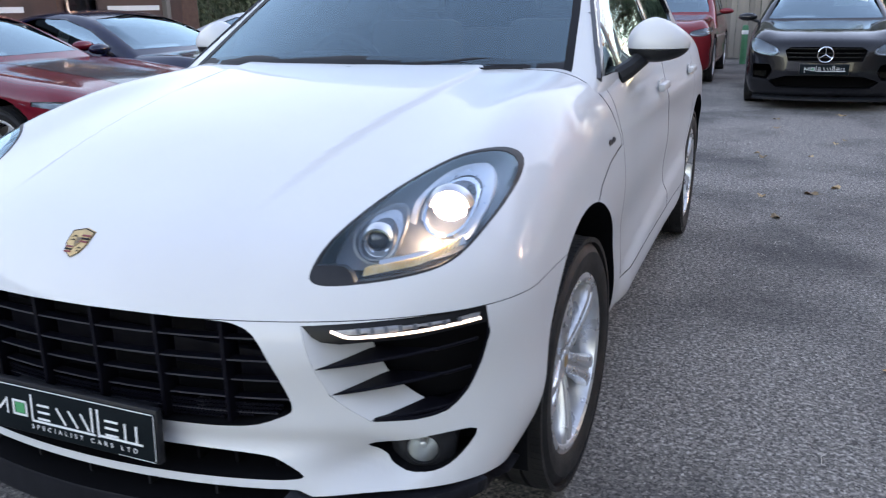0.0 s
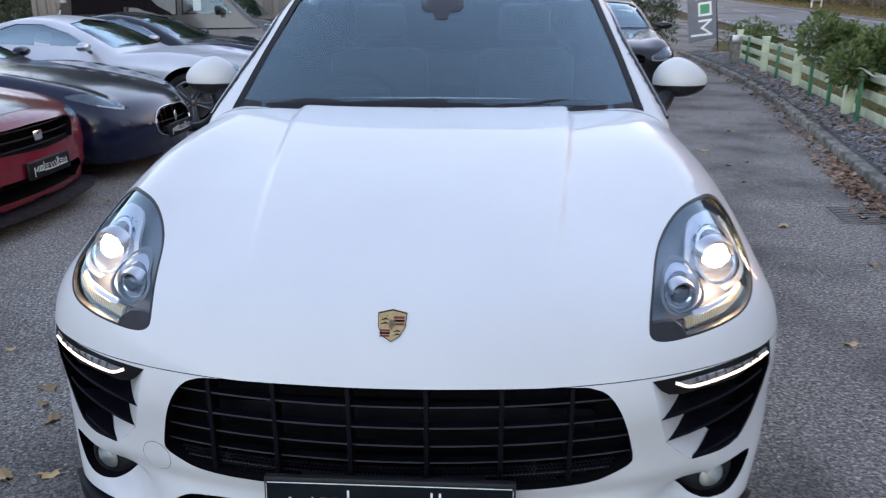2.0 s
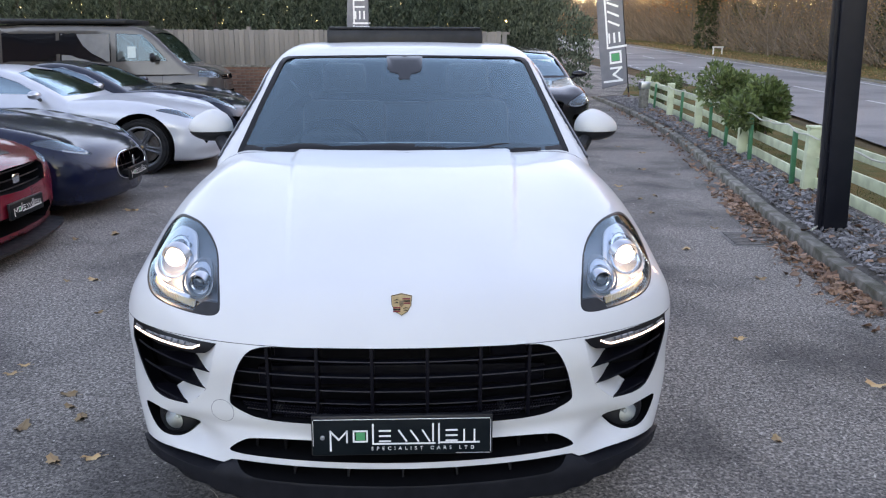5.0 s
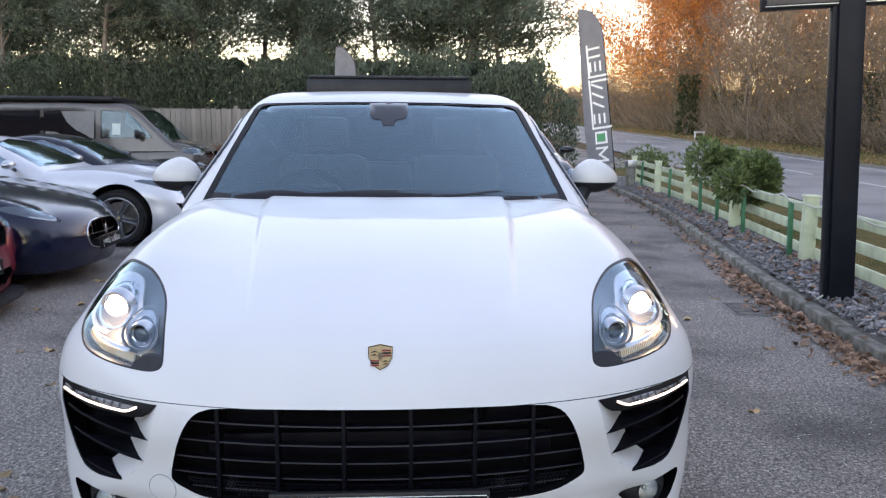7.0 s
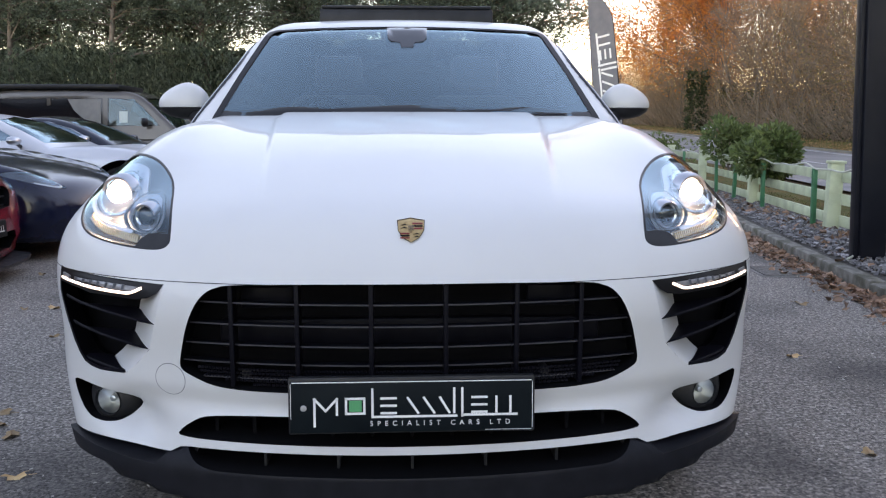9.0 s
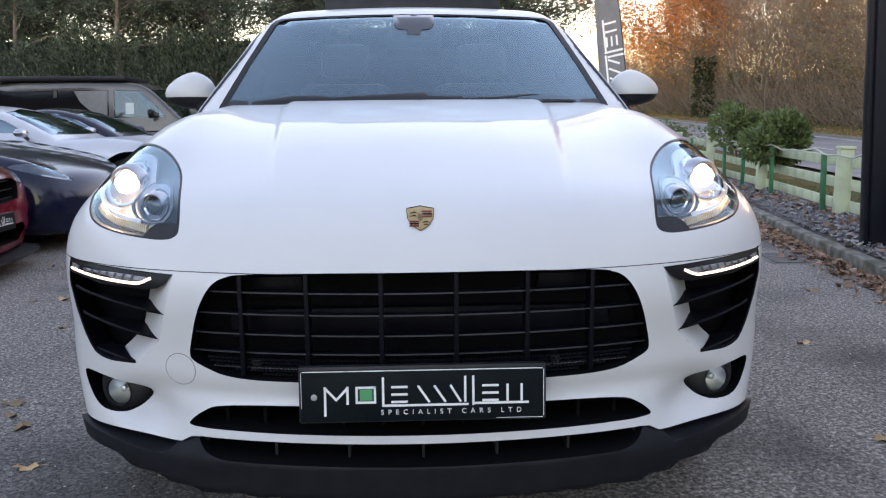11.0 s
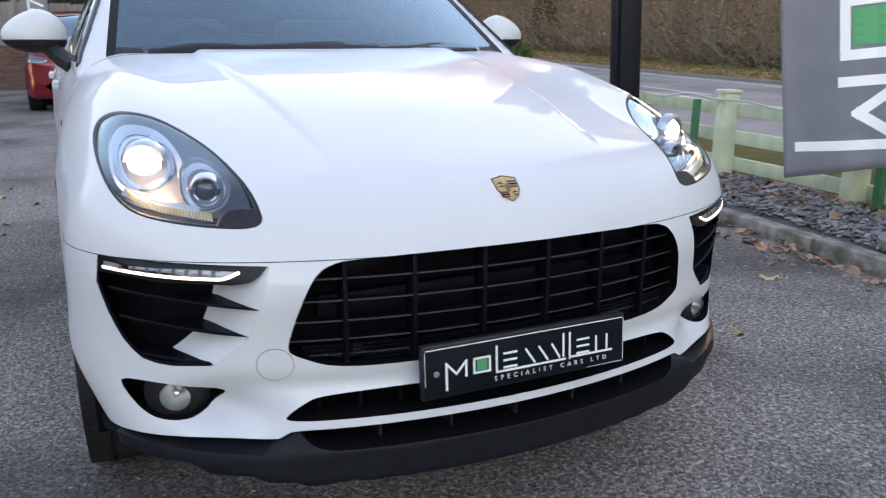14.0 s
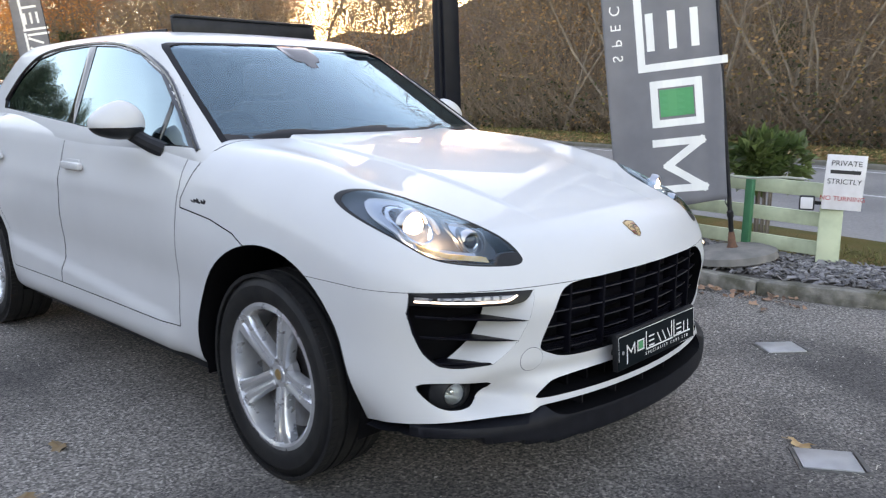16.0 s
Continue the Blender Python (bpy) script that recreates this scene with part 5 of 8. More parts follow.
for k in range(60):
    stripe(lines, 7.1, -60 + 4 * k, -56 + 4 * k, 0.13)
for k in range(-8, 40):
    stripe(lines, 3.7, 6.0 * k, 6.0 * k + 3.2, 0.12)
for k in range(-8, 30):
    stripe(lines, 0.35, 30 + 1.6 * k, 30.9 + 1.6 * k, 0.11) if k >= 0 else None
whole("road_marking", lines, ROADLINE, "worn white lines painted on the road", "road marking", kind="structure", smooth=False)
bm = bmesh.new()
prev = None
for y in np.arange(-20, 180, 1.5):
    ring = [bm.verts.new((FAR_X(y) + dx, y, lift(y) + z)) for dx, z in ((0.0, -0.10), (0.0, 0.035), (0.02, 0.055), (0.16, 0.055), (0.16, -0.10))]
    if prev:
        for i in range(4):
            bm.faces.new((prev[i], prev[i + 1], ring[i + 1], ring[i]))
    prev = ring
whole("far_kerb", bm, mat("far_kerb_concrete", (0.16, 0.15, 0.13), (0.11, 0.105, 0.09), scale=4, rough=0.9), "low concrete kerb across the road", "kerb", kind="structure")

# kerb stones of the yard
kerb_row = thing("kerb", "row of worn concrete kerb stones along the bed", "kerb", kind="structure")
y = -1.5
while y < 21:
    L = 0.90
    x0, x1 = float(KERB_X(y)), float(KERB_X(y + L))
    a = math.atan2(x1 - x0, L)
    L2 = L * math.cos(a) if abs(a) > 0.5 else L
    x1 = float(KERB_X(y + L2))
    a = math.atan2(x1 - x0, L2)
    ob = part("kerb_stone", boxed(0.0, 0.125, 0.004, math.hypot(L2, x1 - x0) - 0.004, -0.05, 0.095 + random.uniform(-0.012, 0.008), 0.022), KERB, kerb_row)
    ob.matrix_local = pose(x0, y, 0, 0, random.uniform(-1.5, 1.5), -math.degrees(a) + random.uniform(-0.6, 0.6))
    y += L2
# bed behind it
bm = bmesh.new()
rows = []
for yv in np.linspace(-0.9, 21, 90):
    a, b = float(KERB_X(yv)) + 0.1, float(FENCE_X(yv)) + 0.25
    b = max(a + 0.3, b)
    rows.append([bm.verts.new((a + (b - a) * s, yv, 0.085 + 0.055 * math.sin(math.pi * min(s * 0.8, 1)) + 0.015 * noise.noise((a * 3, yv * 2, s * 4)))) for s in np.linspace(0, 1, 9)])
for p, q in zip(rows, rows[1:]):
    for i in range(8):
        bm.faces.new((p[i], p[i + 1], q[i + 1], q[i]))
whole("bed", bm, SOIL, "raised soil bed under slate chippings", "flower bed", kind="structure")


def bed_z(x, y):
    s = np.clip((x - KERB_X(y) - 0.1) / np.maximum(FENCE_X(y) + 0.15 - KERB_X(y), 0.3), 0, 1)
    return 0.085 + 0.055 * np.sin(np.pi * np.minimum(s * 0.8, 1))


def flakes(n, place, size, thick, material, name, label, category, seed, curl=0.0, tilt=0.5, sides=5):
    """Many small irregular flat pieces, joined: n pieces at place(rng) with sizes from size."""
    rng = np.random.default_rng(seed)
    vs, fs = [], []
    for _ in range(n):
        x, y, z = place(rng)
        s = rng.uniform(*size)
        ang = np.sort(rng.uniform(0, 2 * np.pi, sides)) if sides > 4 else np.array([0.2, 1.4, 3.3, 4.6])
        r = s * rng.uniform(0.6, 1.0, len(ang))
        px, py = r * np.cos(ang) * rng.uniform(0.6, 1.0), r * np.sin(ang)
        pz = curl * s * rng.uniform(-1, 1, len(ang))
        M = np.array(Euler((rng.normal(0, tilt * 0.5), rng.normal(0, tilt * 0.5), rng.uniform(0, 6.28))).to_matrix())
        top = (M @ np.stack([px, py, pz + thick])).T + (x, y, z)
        bot = (M @ np.stack([px, py, pz])).T + (x, y, z)
        k, m = len(vs), len(ang)
        vs += list(top) + (list(bot) if thick > 0 else [])
        fs.append(tuple(range(k, k + m)))
        if thick > 0:
            fs += [(k + i, k + m + i, k + m + (i + 1) % m, k + (i + 1) % m) for i in range(m)]
    me = mesh_of(name, vs, fs, material)
    return whole(name, me, None, label, category, kind="stuff")


def in_bed(rng, pad=0.0):
    y = -0.4 + 21 * rng.random() ** 1.5
    a, b = float(KERB_X(y)) + 0.15, float(FENCE_X(y)) + 0.12
    x = a + (b - a) * rng.random()
    return x, y, float(bed_z(x, y)) + rng.uniform(0.0, 0.025)


flakes(13000, in_bed, (0.017, 0.050), 0.008, SLATE, "slate_chippings", "grey slate chippings spread over the bed", "slate chippings", 3, tilt=0.7)


def by_kerb(rng):
    y = rng.choice([rng.uniform(2.4, 6.5), rng.uniform(2.8, 18), rng.uniform(0.4, 3)], p=[0.6, 0.3, 0.1])
    return float(KERB_X(y)) - abs(rng.normal(0, 0.13)) - 0.01, y, rng.uniform(0.004, 0.035)


def on_bed(rng):
    y = rng.uniform(1.5, 16)
    x = float(FENCE_X(y)) - abs(rng.normal(0, 0.22))
    return x, y, float(bed_z(x, y)) + 0.03


flakes(1100, by_kerb, (0.02, 0.055), 0, LEAF_BROWN, "kerb_leaves", "drift of brown oak leaves against the kerb", "leaves", 5, curl=0.35, tilt=0.6, sides=7)
flakes(500, on_bed, (0.03, 0.07), 0, LEAF_BROWN, "bed_leaves", "brown leaves lying on the slate bed", "leaves", 6, curl=0.35, tilt=0.6, sides=7)
flakes(8000, lambda r: (r.uniform(-4, 5), -1.8 + 14 * r.random() ** 1.7, 0.002), (0.002, 0.008), 0.003, mat("pale_grit", (0.45, 0.42, 0.38), rough=0.8, island=0.3), "grit", "pale grit and leaf crumbs on the asphalt", "grit", 8)


# straws and pale needles
def sticks(n, seed):
    r = np.random.default_rng(seed)
    vs, fs = [], []
    for _ in range(n):
        x, yv, a = r.uniform(-3.5, 5), -1.8 + 9 * r.random() ** 1.4, r.uniform(0, 6.28)
        L, w, z = r.uniform(0.012, 0.05), r.uniform(0.0007, 0.0016), 0.006
        d, s = np.array((math.cos(a), math.sin(a), 0)), np.array((-math.sin(a), math.cos(a), 0))
        bend = s * r.normal(0, 0.15) * L
        p = np.array((x, yv, z))
        k = len(vs)
        vs += [p - d * L - s * w, p - d * L + s * w, p + bend + s * w + (0, 0, 0.003), p + bend - s * w + (0, 0, 0.003), p + d * L + s * w * 0.5, p + d * L - s * w * 0.5]
        fs += [(k, k + 1, k + 2, k + 3), (k + 3, k + 2, k + 4, k + 5)]
    return vs, fs


whole("straw", mesh_of("straw", *sticks(900, 12), mat("dry_straw", (0.50, 0.45, 0.37), rough=0.8, island=0.4)), None, "pale dry straw and pine needles on the asphalt", "straw", kind="stuff")


# single leaves on the yard
def leaf_mesh(seed):
    rng = random.Random(seed)
    bm = bmesh.new()
    rim = []
    for i in range(16):
        a = 2 * math.pi * i / 16
        r = (0.052 if i % 2 else 0.036) * rng.uniform(0.85, 1.1)
        rim.append(bm.verts.new((r * 1.15 * math.cos(a), r * 0.72 * math.sin(a), 0.006 + 0.012 * math.sin(2 * a + seed) + 0.005 * rng.random())))
    c = bm.verts.new((0, 0, 0.004))
    for i in range(16):
        bm.faces.new((c, rim[i], rim[(i + 1) % 16]))
    tube([(0.05, 0, 0.006), (0.085, 0.006, 0.004)], 0.0014, 5, bm)
    return from_bm("leaf", bm, LEAF_ONE)


LEAF_ONE = mat("single_leaf", (0.34, 0.20, 0.09), (0.42, 0.29, 0.15), scale=25, rough=0.7, tint=0.45)
LEAVES = [leaf_mesh(k) for k in range(3)]
rng = random.Random(4)
spots = [(-1.44, 1.17), (-1.26, 0.82), (-1.66, 1.09), (-2.80, 4.49), (1.875, 2.04), (1.568, 0.875), (-1.35, 1.75), (-1.9, 2.6), (-2.2, 3.3), (-1.5, 2.2), (-0.30, -0.62), (-0.75, -0.35), (0.05, -0.42), (0.62, -0.30), (2.3, 1.4), (2.5, 3.2), (-1.5, -0.35), (-1.1, 0.2), (-2.3, 0.9), (-2.6, 1.7)] + [(rng.uniform(-2.9, -1.2), rng.uniform(0.4, 5)) for _ in range(18)] + [(rng.uniform(1.3, 3.6), rng.uniform(2, 12)) for _ in range(26)] + [(rng.uniform(-3, 2.5), rng.uniform(5, 9)) for _ in range(16)]
for k, (x, yv) in enumerate(spots):
    ob = whole("fallen_leaf", LEAVES[k % 3], None, "curled brown oak leaf lying on asphalt", "leaf", group="leaves on the asphalt")
    ob.matrix_world = pose(x, yv, 0.002, 0, 0, rng.uniform(0, 360)) @ Matrix.Scale(rng.uniform(0.55, 1.0), 4)

# drain grate and the two hatches
drain = thing("drain_grate", "square cast iron drain grate set in the asphalt", "drain", at=pose(2.915, 4.36, 0, 0, 0, -6))
part("grate_frame", boxed(-0.21, 0.21, -0.25, 0.25, -0.03, 0.004, 0.004), GALV, drain)
for k in range(9):
    part("grate_bar", boxed(-0.18, 0.18, -0.215 + k * 0.05, -0.187 + k * 0.05, 0.002, 0.011, 0.003), GALV, drain)
    if k < 8:
        # near-black blocks painted as the shade in the open slots
        part("grate_slot", boxed(-0.18, 0.18, -0.186 + k * 0.05, -0.166 + k * 0.05, 0.0, 0.0046), VOID, drain, smooth=False)
for x, yv, a in ((1.778, 0.205, -42), (0.552, -0.428, -58)):
    h = thing("floor_hatch", "small steel access cover set in the asphalt", "hatch", group="steel covers", at=pose(x, yv, 0, 0, 0, a))
    part("hatch_frame", boxed(-0.125, 0.125, -0.095, 0.095, -0.02, 0.005, 0.004), GALV, h)
    part("hatch_lid", boxed(-0.112, 0.095, -0.082, 0.082, 0.0, 0.011, 0.003), HATCH, h)
    part("hatch_rib", boxed(0.10, 0.115, -0.082, 0.082, 0.0, 0.013, 0.003), GALV, h)

# ---- the low fence ----
fence = thing("fence", "low pale green timber fence with three rails", "fence")
POSTS = [(float(FENCE_X(v)), v) for v in (0.55, 2.05, 3.28, 5.85, 8.6, 11.75, 14.35, 17.6)]
for i, (x, yv) in enumerate(POSTS):
    if i:
        p = part("fence_post", boxed(-0.062, 0.062, -0.062, 0.062, 0.0, 0.752, 0.008), FENCE_PAINT, fence)
        p.matrix_local = pose(x, yv, 0.03, 0, random.uniform(-1, 1), -12)
        part("post_cap", boxed(-0.074, 0.074, -0.074, 0.074, 0.752, 0.780, 0.008), FENCE_PAINT, p)
for (xa, ya), (xb, yb) in zip(POSTS, POSTS[1:]):
    a, L = math.atan2(xb - xa, yb - ya), math.hypot(xb - xa, yb - ya)
    for z in (0.225, 0.435, 0.645):
        r = part("rail", boxed(0.045, 0.072, 0.0, L, -0.052, 0.052, 0.005), FENCE_PAINT, fence)
        r.matrix_local = pose(xa, ya, z + 0.01, random.uniform(-0.3, 0.3), 0, -math.degrees(a))
for v in (1.15, 1.80, 3.57, 6.15, 7.9, 9.3, 10.4, 12.9, 16.0):
    s = part("stake", boxed(-0.022, 0.022, -0.03, 0.03, 0.0, 0.62, 0.006), STAKE_GREEN, fence, "green painted stake")
    s.matrix_local = pose(float(FENCE_X(v)) - 0.07, v, 0.10, 0, random.uniform(-2, 2), -10)
pts = []
for v in np.linspace(0.7, 17, 120):
    pts.append((float(FENCE_X(v)) - 0.09 + 0.012 * math.sin(7 * v), v, 0.735 + 0.018 * math.sin(4.1 * v) + 0.012 * math.sin(9 * v)))
whole("cable", tube(pts, 0.009, 6), CABLE, "pale cable looped along the fence top", "cable")
pts = [(float(FENCE_X(4.6)) - 0.1 + 0.03 * math.sin(5 * s), 4.62 + 0.22 * math.sin(2.2 * s), 0.80 - 0.62 * s) for s in np.linspace(0, 1, 14)] + [(3.75, 4.55, 0.15), (3.45, 4.25, 0.15), (3.30, 4.1, 0.14)]
whole("cable", tube(pts, 0.008, 6), CABLE, "pale cable hanging down to the slate", "cable")

# ---- the sign on its post ----
signpost = thing("sign_board", "tall black post carrying a dark sign board", "sign", at=pose(3.52, 4.22, 0.12, 0, -2.3, -12))
part("sign_pole", boxed(-0.075, 0.108, -0.085, 0.085, 0.0, 3.6, 0.006), POLE_BLACK, signpost)
part("pole_flange", boxed(-0.112, -0.075, -0.05, 0.05, 0.0, 3.6, 0.003), POLE_BLACK, signpost)
sb = part("sign_panel", boxed(-0.62, 1.9, -0.06, 0.06, 2.25, 3.4, 0.01), POLE_BLACK, signpost)
part("sign_trim", boxed(-0.60, 1.88, -0.066, -0.058, 2.27, 2.275), SATIN, sb)
part("sign_face", boxed(-0.59, 1.87, -0.064, -0.058, 2.285, 3.38), mat("sign_face", (0.035, 0.03, 0.03), (0.05, 0.045, 0.045), scale=4, rough=0.4), sb)
for k in range(11):
    if k not in (5,):
        part("sign_mark", boxed(-0.53 + k * 0.125, -0.455 + k * 0.125, -0.068, -0.062, 2.34, 2.47, 0.002), PRINT, sb)


# ---- feather flags ----
FLAG_TALL, FLAG_LOW, FLAG_WIDE = 4.75, 0.42, 0.81


def flag_edge(z):
    """The pole bends over at the top in a quarter of an ellipse."""
    k = min(max((z - 3.85) / (FLAG_TALL - 3.85), 0), 1)
    return FLAG_WIDE * 0.88 * (1 - math.sqrt(1 - k * k))


def flag_y(x, z):
    s = x / FLAG_WIDE
    fan = math.exp(-s * 3)
    return 0.020 * math.sin(2 * math.pi * (x * 2.2 + 0.25 * z)) * s + 0.013 * fan * math.sin(30 * x + 2.0 * (z - FLAG_LOW)) * min(1, 1.6 / (z - FLAG_LOW + 0.6))


def feather_flag(at, label, text=False):
    """Pole in a round foot; local x runs away from the pole across the cloth, z up."""
    f = thing("feather_flag", label, "flag", group="feather flags", at=at)
    tall, low = FLAG_TALL, FLAG_LOW
    part("flag_pole", tube([(flag_edge(z), 0, z) for z in np.linspace(0.05, tall, 50)], 0.014, 8, taper=[1.2 - 0.7 * k / 49 for k in range(50)]), POLE_BLACK, f)
    bm = bmesh.new()
    rows = []
    nz, nx = 90, 40
    for z in np.linspace(low, tall - 0.01, nz):
        row = []
        for s in np.linspace(0, 1, nx):
            x0 = flag_edge(z)
            x = x0 + (FLAG_WIDE - 0.10 * (z / tall) ** 3 - x0) * s
            row.append(bm.verts.new((x, flag_y(x, z), z - 0.05 * s * math.exp(-(z - low) * 2) + 0.03 * (1 - s) * math.exp(-(z - low) * 3))))
        rows.append(row)
    for p, q in zip(rows, rows[1:]):
        for i in range(nx - 1):
            bm.faces.new((p[i], p[i + 1], q[i + 1], q[i]))
    cloth = part("flag_cloth", bm, FLAG_CLOTH, f, "grey cloth with the dealer's white mark", angle=180)
    sd = cloth.modifiers.new("thickness", "SOLIDIFY")
    sd.thickness, sd.offset = 0.003, 0.0
    part("foot", lathe([(0.0, 0.085), (0.25, 0.075), (0.31, 0.05), (0.315, 0.0), (0.0, 0.0)], 36, "z"), CONCRETE, f, "round concrete foot")
    part("spigot", lathe([(0.045, 0.07), (0.03, 0.11), (0.022, 0.19), (0.02, 0.20)], 16, "z"), RUST, f, "rusty spigot")
    part("socket", lathe([(0.018, 0.18), (0.018, 0.30), (0.024, 0.31), (0.024, 0.35), (0.016, 0.36), (0.016, 0.46)], 12, "z"), BLACK_PLASTIC, f)
    part("cord", tube([(0.0, -0.01, 0.36), (0.03, -0.015, 0.42), (0.01, -0.02, 0.50), (-0.01, -0.015, 0.44), (0.0, -0.01, 0.36)], 0.004, 6), BLACK_PLASTIC, f)
    # the mark runs up the cloth, seen from its back, and follows the folds
    m = Matrix(((0, -1.0, 0, 0.55), (0, 0, 1, 0), (1, 0, 0, 0.55), (0, 0, 0, 1)))
    mark = logo(cloth, 3.15, 0.62, Matrix.Identity(4), depth=0.001, bold=1.15)
    marks = [(o, m) for o in cloth.children]
    if text:
        t = letters(cloth, "SPECIALIST CARS LTD", 0.105, Matrix.Identity(4), PRINT, spacing=2.1, depth=0.0005)
        marks.append((t, Matrix(((0, -1.0, 0, 0.75), (0, 0, 1, 0), (1, 0, 0, 2.55), (0, 0, 0, 1)))))
    for o, mm in marks:
        b2 = bmesh.new()
        b2.from_mesh(o.data)
        bmesh.ops.triangulate(b2, faces=b2.faces[:])
        for _ in range(4):
            far = [ed for ed in b2.edges if ed.calc_length() > 0.06]
            if far:
                bmesh.ops.subdivide_edges(b2, edges=far, cuts=1)
                bmesh.ops.triangulate(b2, faces=b2.faces[:])
        for v in b2.verts:
            q = mm @ v.co
            v.co = (q.x, flag_y(q.x, q.z) + 0.004 + q.y, q.z)
        b2.to_mesh(o.data)
        b2.free()
        o.matrix_local = Matrix.Identity(4)
    return f


FLAG_DIR = math.degrees(math.atan2(0.80, -0.40))
feather_flag(pose(3.26, 1.13, 0.135, 0, 7, FLAG_DIR), "tall grey feather flag on a round concrete foot", True)
feather_flag(pose(5.95, 19.6, 0.1, 0, 8, 136), "tall grey feather flag beside the yard entrance")
feather_flag(pose(-1.0, 18.2, 0.0, 0, 0, 165) @ Matrix.Scale(0.72, 4), "grey feather flag before the board fence")


# ---- plants ----
def leaf_cloud(n, rng, place, size, ratio=0.42, droop=0.3):
    """Bent leaf blades, two quads each, as arrays of points and faces."""
    vs, fs = [], []
    for _ in range(n):
        p, out = place(rng)
        s = rng.uniform(*size)
        d = np.array(out) + rng.normal(0, 0.6, 3) + (0, 0, -droop * rng.random())
        d /= np.linalg.norm(d) + 1e-9
        w = np.cross(d, rng.normal(0, 1, 3))
        w /= np.linalg.norm(w) + 1e-9
        u = np.cross(w, d)
        k = len(vs)
        for a, b, c in ((0, 0.0, 0), (0.45, ratio * 0.5, 0.06), (1.0, 0.0, -0.1), (0.45, -ratio * 0.5, 0.06), (0.5, 0, -0.02)):
            vs.append(p + d * a * s + w * b * s + u * c * s)
        fs += [(k, k + 4, k + 1), (k + 1, k + 4, k + 2), (k, k + 3, k + 4), (k + 3, k + 2, k + 4)]
    return vs, fs


def shrub(at, size, n, seed, label, leaf=(0.06, 0.11), foot=0.0):
    s = thing("laurel_bush", label, "bush", group="laurels by the fence", at=at)
    rng = np.random.default_rng(seed)
    lobes = [(rng.normal(0, 0.36, 3) * (1, 1, 0.5), rng.uniform(0.45, 0.7)) for _ in range(9)]

    def place(r):
        c, k = lobes[r.integers(len(lobes))]
        d = r.normal(0, 1, 3)
        d /= np.linalg.norm(d)
        p = (c + d * k * r.uniform(0.55, 1.0) ** 0.5) * np.array(size)
        p[2] = max(p[2], -size[2] * 0.75)
        return p + (0, 0, size[2]), d + (0, 0, 0.3)
    vs, fs = leaf_cloud(n, rng, place, leaf, 0.5)
    part("crown", mesh_of("crown", vs, fs, LAUREL), None, s)
    for k in range(7):
        a = rng.uniform(0, 6.28)
        part("stem", tube([(0.05 * math.cos(a), 0.05 * math.sin(a), -foot), (size[0] * 0.3 * math.cos(a), size[1] * 0.3 * math.sin(a), size[2] * 0.7), (size[0] * 0.6 * math.cos(a), size[1] * 0.6 * math.sin(a), size[2] * 1.4)], 0.014, 6, taper=[1, 0.7, 0.4]), BARK, s)
    return s


shrub(pose(4.66, 8.3, 0.38), (0.42, 0.42, 0.40), 3600, 1, "glossy green laurel bush growing through the fence")
shrub(pose(5.08, 10.5, 0.40), (0.46, 0.46, 0.46), 3600, 2, "glossy green laurel bush leaning over the fence")
shrub(pose(6.35, 18.0, 0.1), (0.65, 0.6, 0.48), 1800, 3, "round laurel bush at the end of the fence")
shrub(pose(4.30, 1.34, 0.50), (0.21, 0.21, 0.29), 1100, 4, "small laurel bush behind the fence by the flag", (0.08, 0.14), 0.47)


def blades(points, dirs, length, ratio, rng, droop=0.3, jitter=0.6):
    """Many thin four-cornered blades at once: needles, twigs or small leaves."""
    n = len(points)
    d = dirs + rng.normal(0, jitter, (n, 3))
    d[:, 2] -= droop * rng.random(n)
    d /= np.linalg.norm(d, axis=1, keepdims=True) + 1e-9
    w = np.cross(d, rng.normal(0, 1, (n, 3)))
    w /= np.linalg.norm(w, axis=1, keepdims=True) + 1e-9
    size = rng.uniform(length[0], length[1], n)[:, None]
    half = w * size * ratio * 0.5
    mid = points + d * size * 0.45
    v = np.stack([points, mid + half, points + d * size, mid - half], 1).reshape(-1, 3)
    return v, np.arange(4 * n).reshape(-1, 4).tolist()


def limb(bm, p, d, length, r, rng, level, ends, spread=0.6, bend=0.18, kids=3):
    """A branch with side branches; gathers points for twigs and leaves in ends."""
    steps = 6 if level == 0 else 4
    pts, rad, q, e = [p], [1.0], Vector(p), Vector(d)
    for k in range(steps):
        e = (e + Vector((rng.gauss(0, bend), rng.gauss(0, bend), rng.gauss(0.04, bend * 0.6)))).normalized()
        q = q + e * (length / steps)
        pts.append(q.copy())
        rad.append(1 - 0.78 * (k + 1) / steps)
    tube(pts, r, 5 if level == 0 else 3, bm, rad)
    if level >= 1:
        ends += [(np.array(c), np.array(e)) for c in pts[1:]]
    if level >= 2:
        return
    for k in range(kids + (4 if level == 0 else 0)):
        f = rng.uniform(0.25, 1.0)
        i = min(int(f * steps), steps - 1)
        at = pts[i].lerp(pts[i + 1], f * steps - i)
        side = e.orthogonal().normalized()
        side.rotate(Matrix.Rotation(rng.uniform(0, 6.28), 3, e))
        nd = (e * (1 - spread * 0.5) + side * spread * rng.uniform(0.6, 1.2) + Vector((0, 0, 0.2))).normalized()
        limb(bm, at, nd, length * rng.uniform(0.36, 0.6), r * (1 - 0.6 * f) * 0.6, rng, level + 1, ends, spread, bend, kids)


